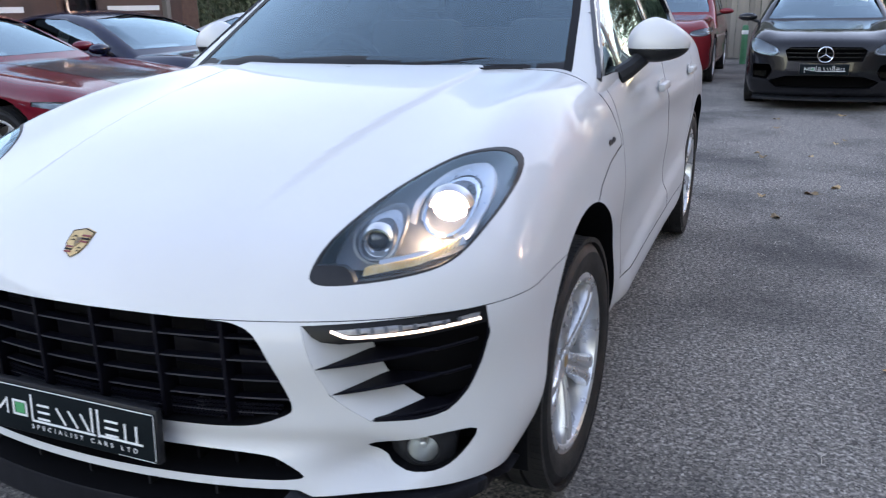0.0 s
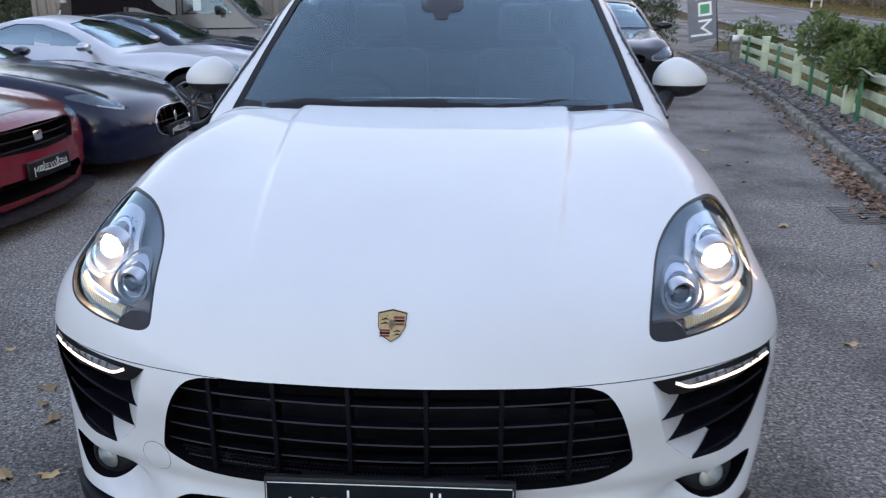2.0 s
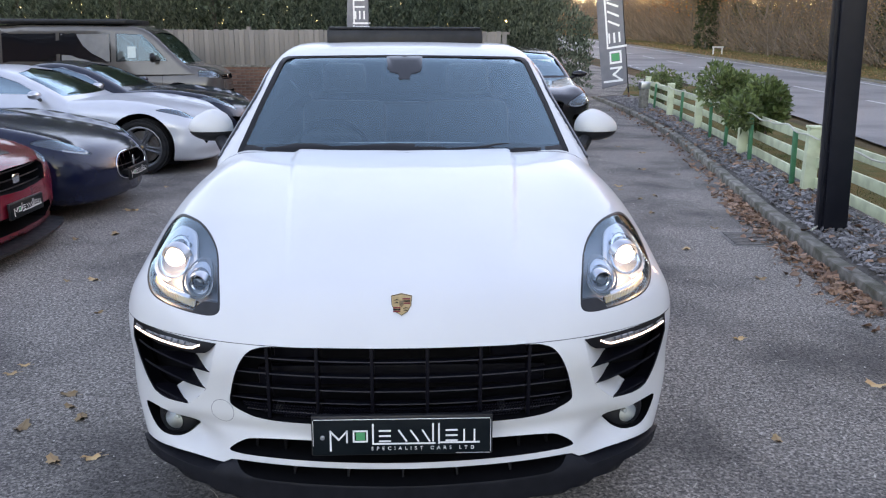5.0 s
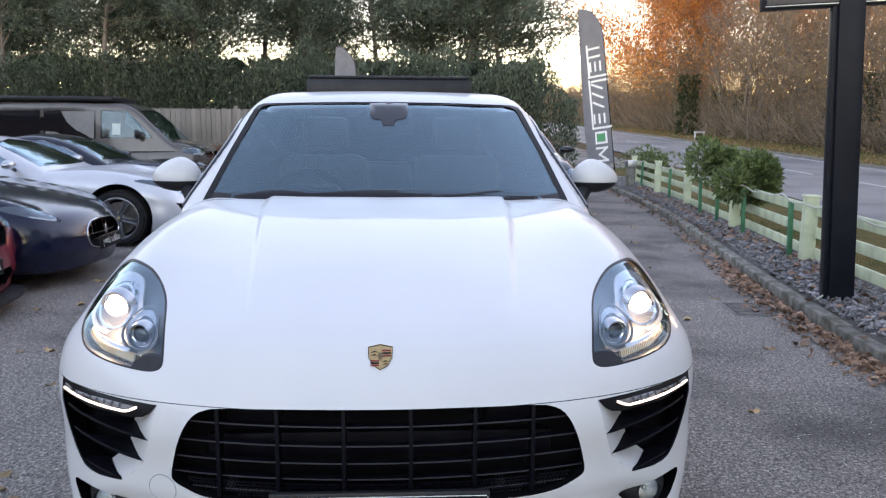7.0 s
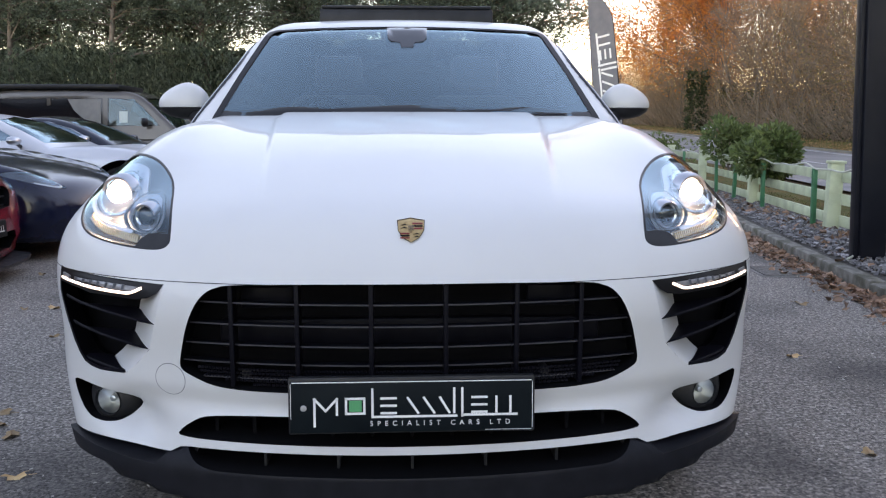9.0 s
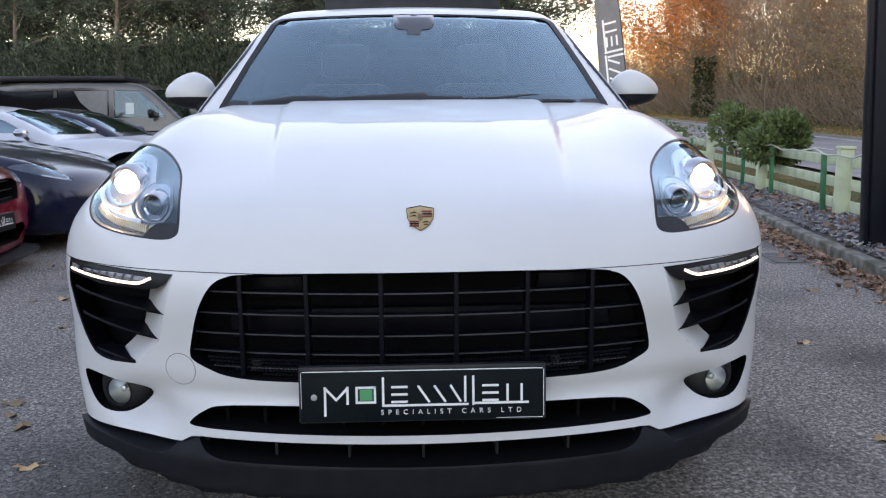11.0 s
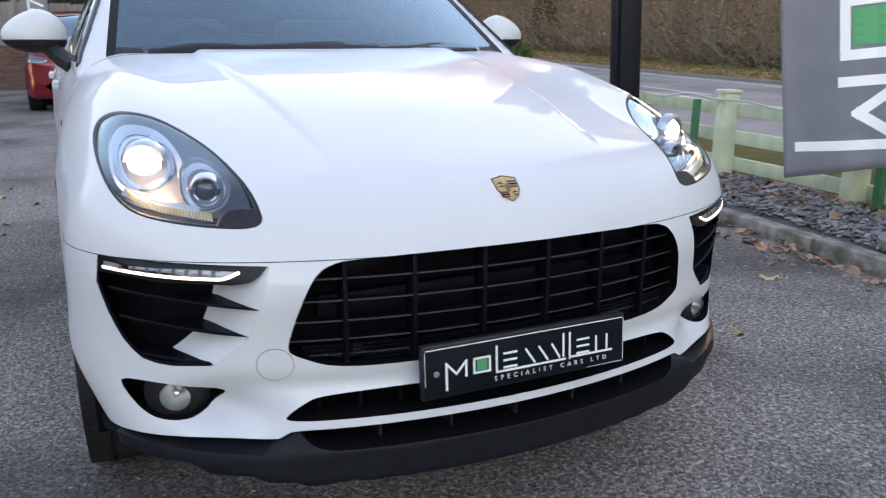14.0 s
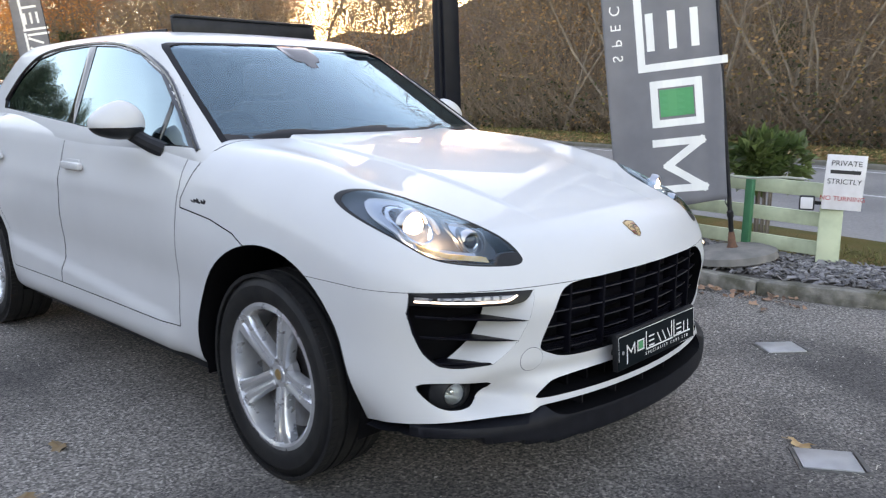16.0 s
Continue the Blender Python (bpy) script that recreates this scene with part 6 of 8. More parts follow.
def bare_tree(seed, height, bark, leaf=None, n=0, leaf_size=(0.10, 0.22), stems=1, label="", at=None, scatter=0.5, ivy=0, twigs=800):
    t = thing("tree", label, "tree", group="trees across the road", at=at)
    rng, ends = random.Random(seed), []
    bm = bmesh.new()
    for k in range(stems):
        a = 2 * math.pi * k / max(stems, 1) + rng.random()
        d = Vector((0.22 * math.cos(a), 0.22 * math.sin(a), 1)) if stems > 1 else Vector((rng.gauss(0, 0.05), rng.gauss(0, 0.05), 1))
        limb(bm, Vector((0.15 * math.cos(a), 0.15 * math.sin(a), -0.2)) if stems > 1 else Vector((0, 0, -0.2)), d.normalized(), height * rng.uniform(0.66, 0.84), height * 0.0062 * (0.75 if stems > 1 else 1.1), rng, 0, ends, kids=3)
    part("trunk", bm, bark, t, angle=60)
    r2 = np.random.default_rng(seed)
    P, D = np.array([p for p, _ in ends]), np.array([e for _, e in ends])
    pick = r2.integers(len(P), size=twigs)
    v, f = blades(P[pick] + r2.normal(0, 0.1, (twigs, 3)), D[pick], (0.5 * height / 11, 1.7 * height / 11), 0.02, r2, 0.1, 0.45)
    tagged(part("brushwood", mesh_of("brushwood", v, f, TWIG), None, t), kind="stuff")
    if leaf and n:
        pick = r2.integers(len(P), size=n)
        v, f = blades(P[pick] + r2.normal(0, scatter, (n, 3)) * (1, 1, 0.8), D[pick], leaf_size, 0.65, r2)
        part("crown", mesh_of("crown", v, f, leaf), None, t)
    if ivy:
        a, w = r2.uniform(0, 6.28, ivy), 0.25 + 0.45 * r2.random(ivy)
        out = np.stack([np.cos(a), np.sin(a), np.full(ivy, 0.1)], 1)
        v, f = blades(np.stack([w * np.cos(a), w * np.sin(a), r2.uniform(0, height * 0.45, ivy)], 1), out, (0.12, 0.25), 0.8, r2)
        part("ivy", mesh_of("ivy", v, f, IVY), None, t)
    return t


KIND = [
    bare_tree(11, 11, BARK, RUSSET, 600, (0.07, 0.15), label="bare brown woodland tree", at=pose(20.5, 9, 0)),
    bare_tree(12, 12, PALE_BARK, OLIVE, 250, (0.06, 0.13), stems=3, label="pale many-stemmed birch without leaves", at=pose(24.0, 27, 0.1)),
    bare_tree(13, 10, BARK, RUSSET, 1500, (0.07, 0.16), stems=2, label="woodland tree with the last russet leaves", at=pose(21.0, 15, 0)),
    bare_tree(14, 13, BARK, AUTUMN, 20000, (0.07, 0.15), label="tall beech in bright orange autumn leaf", at=pose(28.6, 78, 1.5) @ Matrix.Scale(1.35, 4), scatter=0.7),
    bare_tree(15, 9, BARK, OLIVE, 900, (0.08, 0.16), label="slender tree wrapped in dark ivy", at=pose(24, 38, 0.4), ivy=1200),
]
rng = random.Random(21)
for k in range(176):
    v = -14 + 120 * (k / 176) ** 1.5 + rng.uniform(-1.5, 1.5)
    deep = rng.choice((5.2, 6.5, 8.5, 11, 14, 18, 23)) + rng.uniform(-0.8, 0.8)
    x = FAR_X(v) + deep
    kind = rng.choice((KIND[0], KIND[0], KIND[1], KIND[2], KIND[2], KIND[4]) if v > 12 else (KIND[0], KIND[0], KIND[2], KIND[1], KIND[0]))
    copy_thing(kind, pose(x, v, lift(v), rng.uniform(-4, 4), rng.uniform(-4, 4), rng.uniform(0, 360)) @ Matrix.Scale(rng.uniform(0.75, 1.25) * (1.0 if v < 30 else 0.85), 4))

for k in range(84):
    v = 48 + 230 * (k / 84) ** 1.2 + rng.uniform(-2, 2)
    x = FAR_X(v) + rng.choice((4.0, 5.0, 6.5, 8.5)) + rng.uniform(-0.8, 0.8)
    kind = rng.choice((KIND[2], KIND[0], KIND[2], KIND[0], KIND[1], KIND[4]))
    copy_thing(kind, pose(x, v, lift(v), rng.uniform(-4, 4), rng.uniform(-4, 4), rng.uniform(0, 360)) @ Matrix.Scale(rng.uniform(0.8, 1.2) * (1.0 if v < 75 else 0.6), 4))

for x, v, k in ((25.5, 60, 1.0), (27.2, 66, 1.15), (28.0, 71, 1.25), (30.0, 68, 1.35), (31.0, 80, 1.5), (29.0, 58, 1.2), (29.5, 50, 1.15), (32.0, 60, 1.35), (33.0, 53, 1.3), (36.0, 66, 1.5), (33.0, 44, 1.1)):
    copy_thing(KIND[3], pose(x, v, lift(v), 0, 0, v * 77) @ Matrix.Scale(k, 4))

# the wood closes round the bend of the road
for k in range(34):
    copy_thing(rng.choice((KIND[0], KIND[2], KIND[4])), pose(-6 + 66 * k / 34 + rng.uniform(-1, 1), 118 + rng.uniform(-6, 10), 2.6, 0, 0, rng.uniform(0, 360)) @ Matrix.Scale(rng.uniform(0.42, 0.6), 4))

# undergrowth: a bank of bare twigs, brambles and ivy
r2 = np.random.default_rng(9)
vs, fs = [], []
for _ in range(42000):
    v = -16 + 190 * r2.random() ** 1.9
    x = FAR_X(v) + 4.2 + abs(r2.normal(0, 3.0))
    p = np.array((x, v, lift(v) + r2.uniform(-0.1, 0.5)))
    d = np.array((r2.normal(0, 0.8), r2.normal(0, 0.8), 0.9))
    L = r2.uniform(0.7, 3.2) * (1 + max(v, 0) / 90) * (0.6 + 0.4 * min(1, (x - FAR_X(v) - 4) / 3))
    w = r2.uniform(0.006, 0.016) * (1 + max(v, 0) / 50)
    q = p + d / np.linalg.norm(d) * L
    mid = (p + q) / 2 + r2.normal(0, 0.12, 3)
    k = len(vs)
    t = np.array((w, -w * 0.25, 0))
    vs += [p - t, p + t, mid + t * 0.8, mid - t * 0.8, q]
    fs += [(k, k + 1, k + 2, k + 3), (k + 3, k + 2, k + 4)]
whole("undergrowth", mesh_of("undergrowth", vs, fs, TWIG), None, "tangled bare twigs and brambles under the trees", "undergrowth", kind="stuff")


n = 46000
bv = -16 + 125 * r2.random(n) ** 1.5
bx = np.array([FAR_X(v) for v in bv]) + 5.0 + np.abs(r2.normal(0, 5.5, n))
bz = np.abs(r2.normal(0, 3.2, n)) + np.array([lift(v) for v in bv])
vs, fs = blades(np.stack([bx, bv, bz], 1), np.tile((0.0, 0.0, 0.9), (n, 1)), (0.7, 2.2), 0.014, r2, 0.0, 0.75)
whole("thicket", mesh_of("thicket", vs, fs, TWIG), None, "tall tangle of leafless saplings across the road", "undergrowth", kind="stuff")


def low_leaf(r):
    v = -16 + 200 * r.random() ** 1.5
    return np.array((FAR_X(v) + 3.9 + abs(r.normal(0, 2.5)), v, lift(v) + abs(r.normal(0, 0.9)))), np.array((r.normal(), r.normal(), 0.6))


vs, fs = leaf_cloud(16000, r2, low_leaf, (0.08, 0.2), 0.6)
whole("bramble_leaves", mesh_of("bramble", vs, fs, IVY), None, "dark bramble and ivy leaves along the wood's edge", "undergrowth", kind="stuff")
vs, fs = leaf_cloud(20000, r2, lambda r: (np.array((FAR_X(v := -16 + 110 * r.random()) + 3.8 + abs(r.normal(0, 2.6)), v, lift(v) + abs(r.normal(0, 2.4)))), np.array((r.normal(), r.normal(), 0.3))), (0.08, 0.18), 0.6)
v4, f4 = leaf_cloud(9000, r2, lambda r: (np.array((FAR_X(v := -16 + 90 * r.random()) + 3.8 + abs(r.normal(0, 2.4)), v, lift(v) + abs(r.normal(0, 1.5)))), np.array((r.normal(), r.normal(), 0.3))), (0.06, 0.14), 0.6)
whole("yellow_leaves", mesh_of("yellow", v4, f4, OLIVE), None, "yellowing leaves in the undergrowth", "undergrowth", kind="stuff")
whole("russet_leaves", mesh_of("russet", vs, fs, RUSSET), None, "russet leaves clinging to the undergrowth", "undergrowth", kind="stuff")
n = 14000
lv = -16 + 95 * r2.random(n) ** 1.2
lx = np.array([FAR_X(v) for v in lv]) + 0.3 + np.abs(r2.normal(0, 1.8, n))
vs, fs = blades(np.stack([lx, lv, np.array([lift(v) for v in lv]) + 0.06], 1), r2.normal(0, 1, (n, 3)) * (1, 1, 0.1), (0.06, 0.14), 0.6, r2, 0.0, 0.1)
whole("verge_litter", mesh_of("litter", vs, fs, RUSSET), None, "fallen russet leaves over the far verge", "leaves", kind="stuff")
vs, fs = leaf_cloud(9000, r2, lambda r: (np.array((FAR_X(v := -16 + 100 * r.random()) + 0.3 + r.random() * 4.4, v, lift(v) + 0.03)), np.array((r.normal(0, 0.3), r.normal(0, 0.3), 1.0))), (0.06, 0.2), 0.16, 0.0)
whole("verge_tufts", mesh_of("tufts", vs, fs, mat("grass_blade", (0.11, 0.13, 0.04), (0.20, 0.16, 0.06), scale=0.6, rough=0.8, island=0.4)), None, "rough grass tufts on the far verge", "grass", kind="stuff")
vs, fs = leaf_cloud(5000, r2, lambda r: (np.array((float(FENCE_X(v := -1.0 + 15 * r.random() ** 1.6)) + 0.05 + 1.2 * r.random(), v, 0.03)), np.array((r.normal(0, 0.3), r.normal(0, 0.3), 1.0))), (0.03, 0.10), 0.12, 0.0)
v3, f3 = leaf_cloud(1500, r2, lambda r: (np.array((3.95 + r.normal(0, 0.35), -0.15 + r.normal(0, 0.28), 0.10)), np.array((r.normal(0, 0.4), r.normal(0, 0.4), 1.0))), (0.02, 0.07), 0.14, 0.0)
vs, fs = list(vs) + list(v3), list(fs) + [tuple(i + len(vs) for i in f) for f in f3]
whole("near_tufts", mesh_of("tufts", vs, fs, bpy.data.materials["grass_blade"]), None, "short grass tufts behind the fence", "grass", kind="stuff")
vs, fs = leaf_cloud(9000, r2, lambda r: (np.array((r.uniform(-8, 62), 112 + abs(r.normal(0, 5)), 2.4 + abs(r.normal(0, 1.4)))), np.array((r.normal(), -0.5, 0.4))), (0.3, 0.7), 0.6)
whole("far_thicket", mesh_of("thicket", vs, fs, RUSSET), None, "brown thicket where the road bends away", "undergrowth", kind="stuff")
# wooded rise far behind
bm = bmesh.new()
prev = None
for k in range(140):
    v = -60 + 4.2 * k
    top = 11.5 - 6.0 * step(25, 60, v) + 2.0 * noise.noise((v * 0.06, 3, 1)) + 1.2 * noise.noise((v * 0.3, 7, 2)) - 1.5 * step(60, 130, v)
    row = [bm.verts.new((FAR_X(v) + dx, v, z + lift(v))) for dx, z in ((26, -0.2), (28, top * 0.6), (31, top), (60, top))]
    if prev:
        for i in range(3):
            bm.faces.new((prev[i], prev[i + 1], row[i + 1], row[i]))
    prev = row
whole("backdrop", bm, mat("far_wood", (0.085, 0.066, 0.05), (0.15, 0.108, 0.078), scale=1.2, rough=0.95, grain=0.2, grain_scale=3, stretch=(1, 1, 0.25)), "brown leafless wood rising far behind", "woodland", kind="structure")


# ---- conifers behind the yard ----
def conifer(seed, height, at, label):
    t = thing("conifer", label, "tree", group="conifers behind the fence", at=at)
    rng = random.Random(seed)
    r2 = np.random.default_rng(seed)
    bm = bmesh.new()
    lean = [(0.25 * math.sin(k * 0.7 + seed), 0.25 * math.cos(k * 0.5 + seed), height * k / 8) for k in range(9)]
    tube(lean, 0.12, 6, bm, [1 - 0.085 * k for k in range(9)])
    ends = []
    boughs = bmesh.new()
    for k in range(96):
        z = height * (0.42 + 0.57 * (k / 96))
        if z < height * 0.60 and rng.random() < 0.66:
            continue
        i = min(int(z / height * 8), 7)
        base = Vector(lean[i]).lerp(Vector(lean[i + 1]), z / height * 8 - i)
        a = rng.uniform(0, 6.28)
        L = (0.6 + 1.7 * math.sin(math.pi * min(1, 0.15 + z / height * 0.85)) ** 0.8) * rng.uniform(0.5, 1.2)
        tip = base + Vector((L * math.cos(a), L * math.sin(a), rng.uniform(-0.1, 0.8)))
        midp = base.lerp(tip, 0.5) + Vector((0, 0, 0.12))
        tube([base, midp, tip], 0.03, 3, boughs, [1, 0.6, 0.25])
        for f in np.linspace(0.35, 1.0, 5):
            c = np.array(base.lerp(tip, float(f))) + r2.normal(0, 0.14, 3)
            ends.append((c, np.array(tip - base) / L + (0, 0, 0.3)))
    part("trunk", bm, BARK, t, angle=60)
    tagged(part("brushwood", boughs, BARK, t), kind="stuff")
    pick = r2.integers(len(ends), size=17000)
    P, D = np.array([p for p, _ in ends])[pick], np.array([e for _, e in ends])[pick]
    v, f = blades(P + r2.normal(0, 0.15, P.shape), D, (0.07, 0.18), 0.26, r2, 0.2, 0.7)
    part("crown", mesh_of("crown", v, f, NEEDLES), None, t)
    return t


PINES = [conifer(31 + k, (7.0, 6.4, 7.5)[k], pose(-3 - 4 * k, 23.5, 0), "dark green pine with a ragged open crown") for k in range(3)]
rng = random.Random(5)
for k in range(33):
    x = -34 + 37.5 * k / 33 + rng.uniform(-0.6, 0.6)
    yv = 21.8 + rng.choice((0, 2.2, 3.6)) + rng.uniform(-0.5, 0.5) + (3.0 if x > 0 else 0)
    copy_thing(PINES[k % 3], pose(x, yv, lift(yv), 0, 0, rng.uniform(0, 360)) @ Matrix.Diagonal((*([rng.uniform(0.8, 1.1)] * 2), rng.uniform(0.88, 1.06) * (1.0 if x > -14 else 0.85), 1)))
for x, yv, s in ((3.7, 25.5, 1.0), (2.6, 24.4, 1.15)):
    copy_thing(PINES[1], pose(x, yv, lift(yv), 0, 0, x * 90) @ Matrix.Diagonal((s * 1.3, s * 1.3, s, 1)))
# low hedge growth between their trunks
r2 = np.random.default_rng(41)
n = 110000
hx, hd = r2.uniform(-34, 5.2, n), np.abs(r2.normal(0, 0.7, n))
tops = 3.35 + 0.35 * np.sin(hx * 1.9) + 0.25 * np.sin(hx * 4.7 + 1.0) - 1.2 * step(3.0, 6.0, hx)
hp = np.stack([hx, 20.8 + hd, 0.3 + (tops - 0.3) * r2.random(n) ** 0.85], 1)
vs, fs = blades(hp, np.tile((0.0, -0.5, 0.9), (n, 1)), (0.07, 0.19), 0.34, r2, 0.0, 0.5)
n = 46000
v5, f5 = blades(np.stack([r2.uniform(-36, 4.5, n), 23.0 + r2.normal(0, 0.3, n), 3.3 * r2.random(n)], 1), np.tile((0.0, 0.0, 0.8), (n, 1)), (0.15, 0.4), 0.6, r2, 0.0, 0.5)
fs, vs = fs + [[i + len(vs) for i in f] for f in f5], np.concatenate([vs, v5])
whole("hedge", mesh_of("hedge", vs, fs, NEEDLES), None, "dark evergreen hedge between the pine trunks", "hedge", kind="stuff")

# invented hedge behind the camera: blocks the bright low horizon in reflections
n = 16000
hp = np.stack([r2.uniform(-45, 45, n), -38 + r2.normal(0, 0.8, n), 2.6 * r2.random(n)], 1)
vs, fs = blades(hp, np.tile((0.0, 0.5, 0.6), (n, 1)), (0.5, 1.1), 0.5, r2, 0.0, 0.6)
whole("yard_hedge", mesh_of("yard_hedge", vs, fs, NEEDLES), None, "unseen dark hedge behind the camera, added to darken reflections", "hedge", kind="stuff")

# ---- board fence on a brick wall, behind the yard ----
wall = thing("boundary_fence", "weathered upright board fence on a low brick wall", "fence")
me_b = from_bm("board", boxed(-0.062, 0.062, -0.011, 0.011, 0.0, 0.92, 0.004), BOARD)
me_f = from_bm("board", boxed(-0.062, 0.062, -0.011, 0.011, 0.0, 1.85, 0.004), BOARD)
rng = random.Random(3)
for k in range(110):
    x = -11.5 + k * 0.128
    tallone = x > -0.6
    b = part("board", me_f if tallone else me_b, None, wall)
    b.matrix_local = pose(x, 19.2 + rng.uniform(-0.008, 0.008) + (k % 2) * 0.014, (0.02 if tallone else 0.98) + rng.uniform(-0.012, 0.012), 0, rng.uniform(-0.5, 0.5), 0)
for x in np.arange(-11.5, 2.6, 2.45):
    part("fence_post", boxed(x - 0.05, x + 0.05, 19.23, 19.33, 0.0, 1.98, 0.006), BOARD, wall)
part("gravel_board", boxed(-11.6, 2.6, 19.215, 19.245, 1.80, 1.86, 0.005), BOARD, wall)
bw = part("brick_wall", boxed(-11.6, -0.65, 19.10, 19.32, 0.0, 0.97), MORTAR, wall, smooth=False)
me_k = from_bm("brick", boxed(-0.1075, 0.1075, -0.012, 0.012, -0.0325, 0.0325, 0.003), BRICK)
count = 0
for row in range(13):
    for k in range(22):
        x = -5.4 + k * 0.225 + (row % 2) * 0.1125
        b = part("brick", me_k, None, bw)
        b.matrix_local = pose(x, 19.098 + rng.uniform(-0.002, 0.002), 0.04 + row * 0.075)
part("coping", boxed(-11.6, -0.63, 19.07, 19.35, 0.97, 1.02, 0.01), KERB, wall)
bollard = thing("bollard", "green post with a white band by the fence", "bollard", at=pose(0.62, 17.6, 0))
part("bollard_post", lathe([(0.0, 0.82), (0.055, 0.80), (0.065, 0.76), (0.065, 0.0)], 20, "z"), STAKE_GREEN, bollard)
part("band", lathe([(0.067, 0.62), (0.069, 0.625), (0.069, 0.70), (0.067, 0.705)], 20, "z"), PRINT, bollard, "white band")


# ---- the other cars ----
def paint(name, c1, c2, metal=0.4, rough=0.16):
    return mat(name, c1, c2, scale=4, rough=rough, metal=metal, coat=0.42, coat_rough=0.03, spec=0.25, grain=0.00003, grain_scale=900)


RED = paint("dark_red_paint", (0.16, 0.010, 0.020), (0.14, 0.008, 0.016), 0.0)
NAVY = paint("navy_paint", (0.006, 0.009, 0.030), (0.005, 0.008, 0.025), 0.0)
GUNMETAL = mat("gunmetal_alloy", (0.16, 0.165, 0.175), (0.12, 0.125, 0.13), scale=25, rough=0.35, metal=0.6, coat=0.3)
STRIPE_GREY = paint("slate_stripe", (0.045, 0.055, 0.068), (0.038, 0.047, 0.058), 0.0)
SILVER = paint("silver_paint", (0.60, 0.61, 0.64), (0.56, 0.57, 0.60), 0.25, 0.3)
INK = paint("midnight_paint", (0.012, 0.016, 0.028), (0.010, 0.013, 0.024), 0.0)
BRONZE = paint("bronze_grey_paint", (0.125, 0.112, 0.10), (0.11, 0.10, 0.09), 0.3)
BLACKP = paint("black_paint", (0.008, 0.008, 0.010), (0.010, 0.010, 0.012), 0.0)
CRIMSON = paint("bright_red_paint", (0.20, 0.018, 0.022), (0.18, 0.015, 0.02), 0.2)
PAPER = mat("price_card", (0.62, 0.70, 0.66), (0.55, 0.63, 0.60), scale=30, rough=0.8)
BLIND_GLASS = pane_glass("van_glass", (0.62, 0.66, 0.66), 0.02, 0.07)
CLEARER = pane_glass("clear_car_glass", (0.36, 0.40, 0.41), 0.015, 0.26)


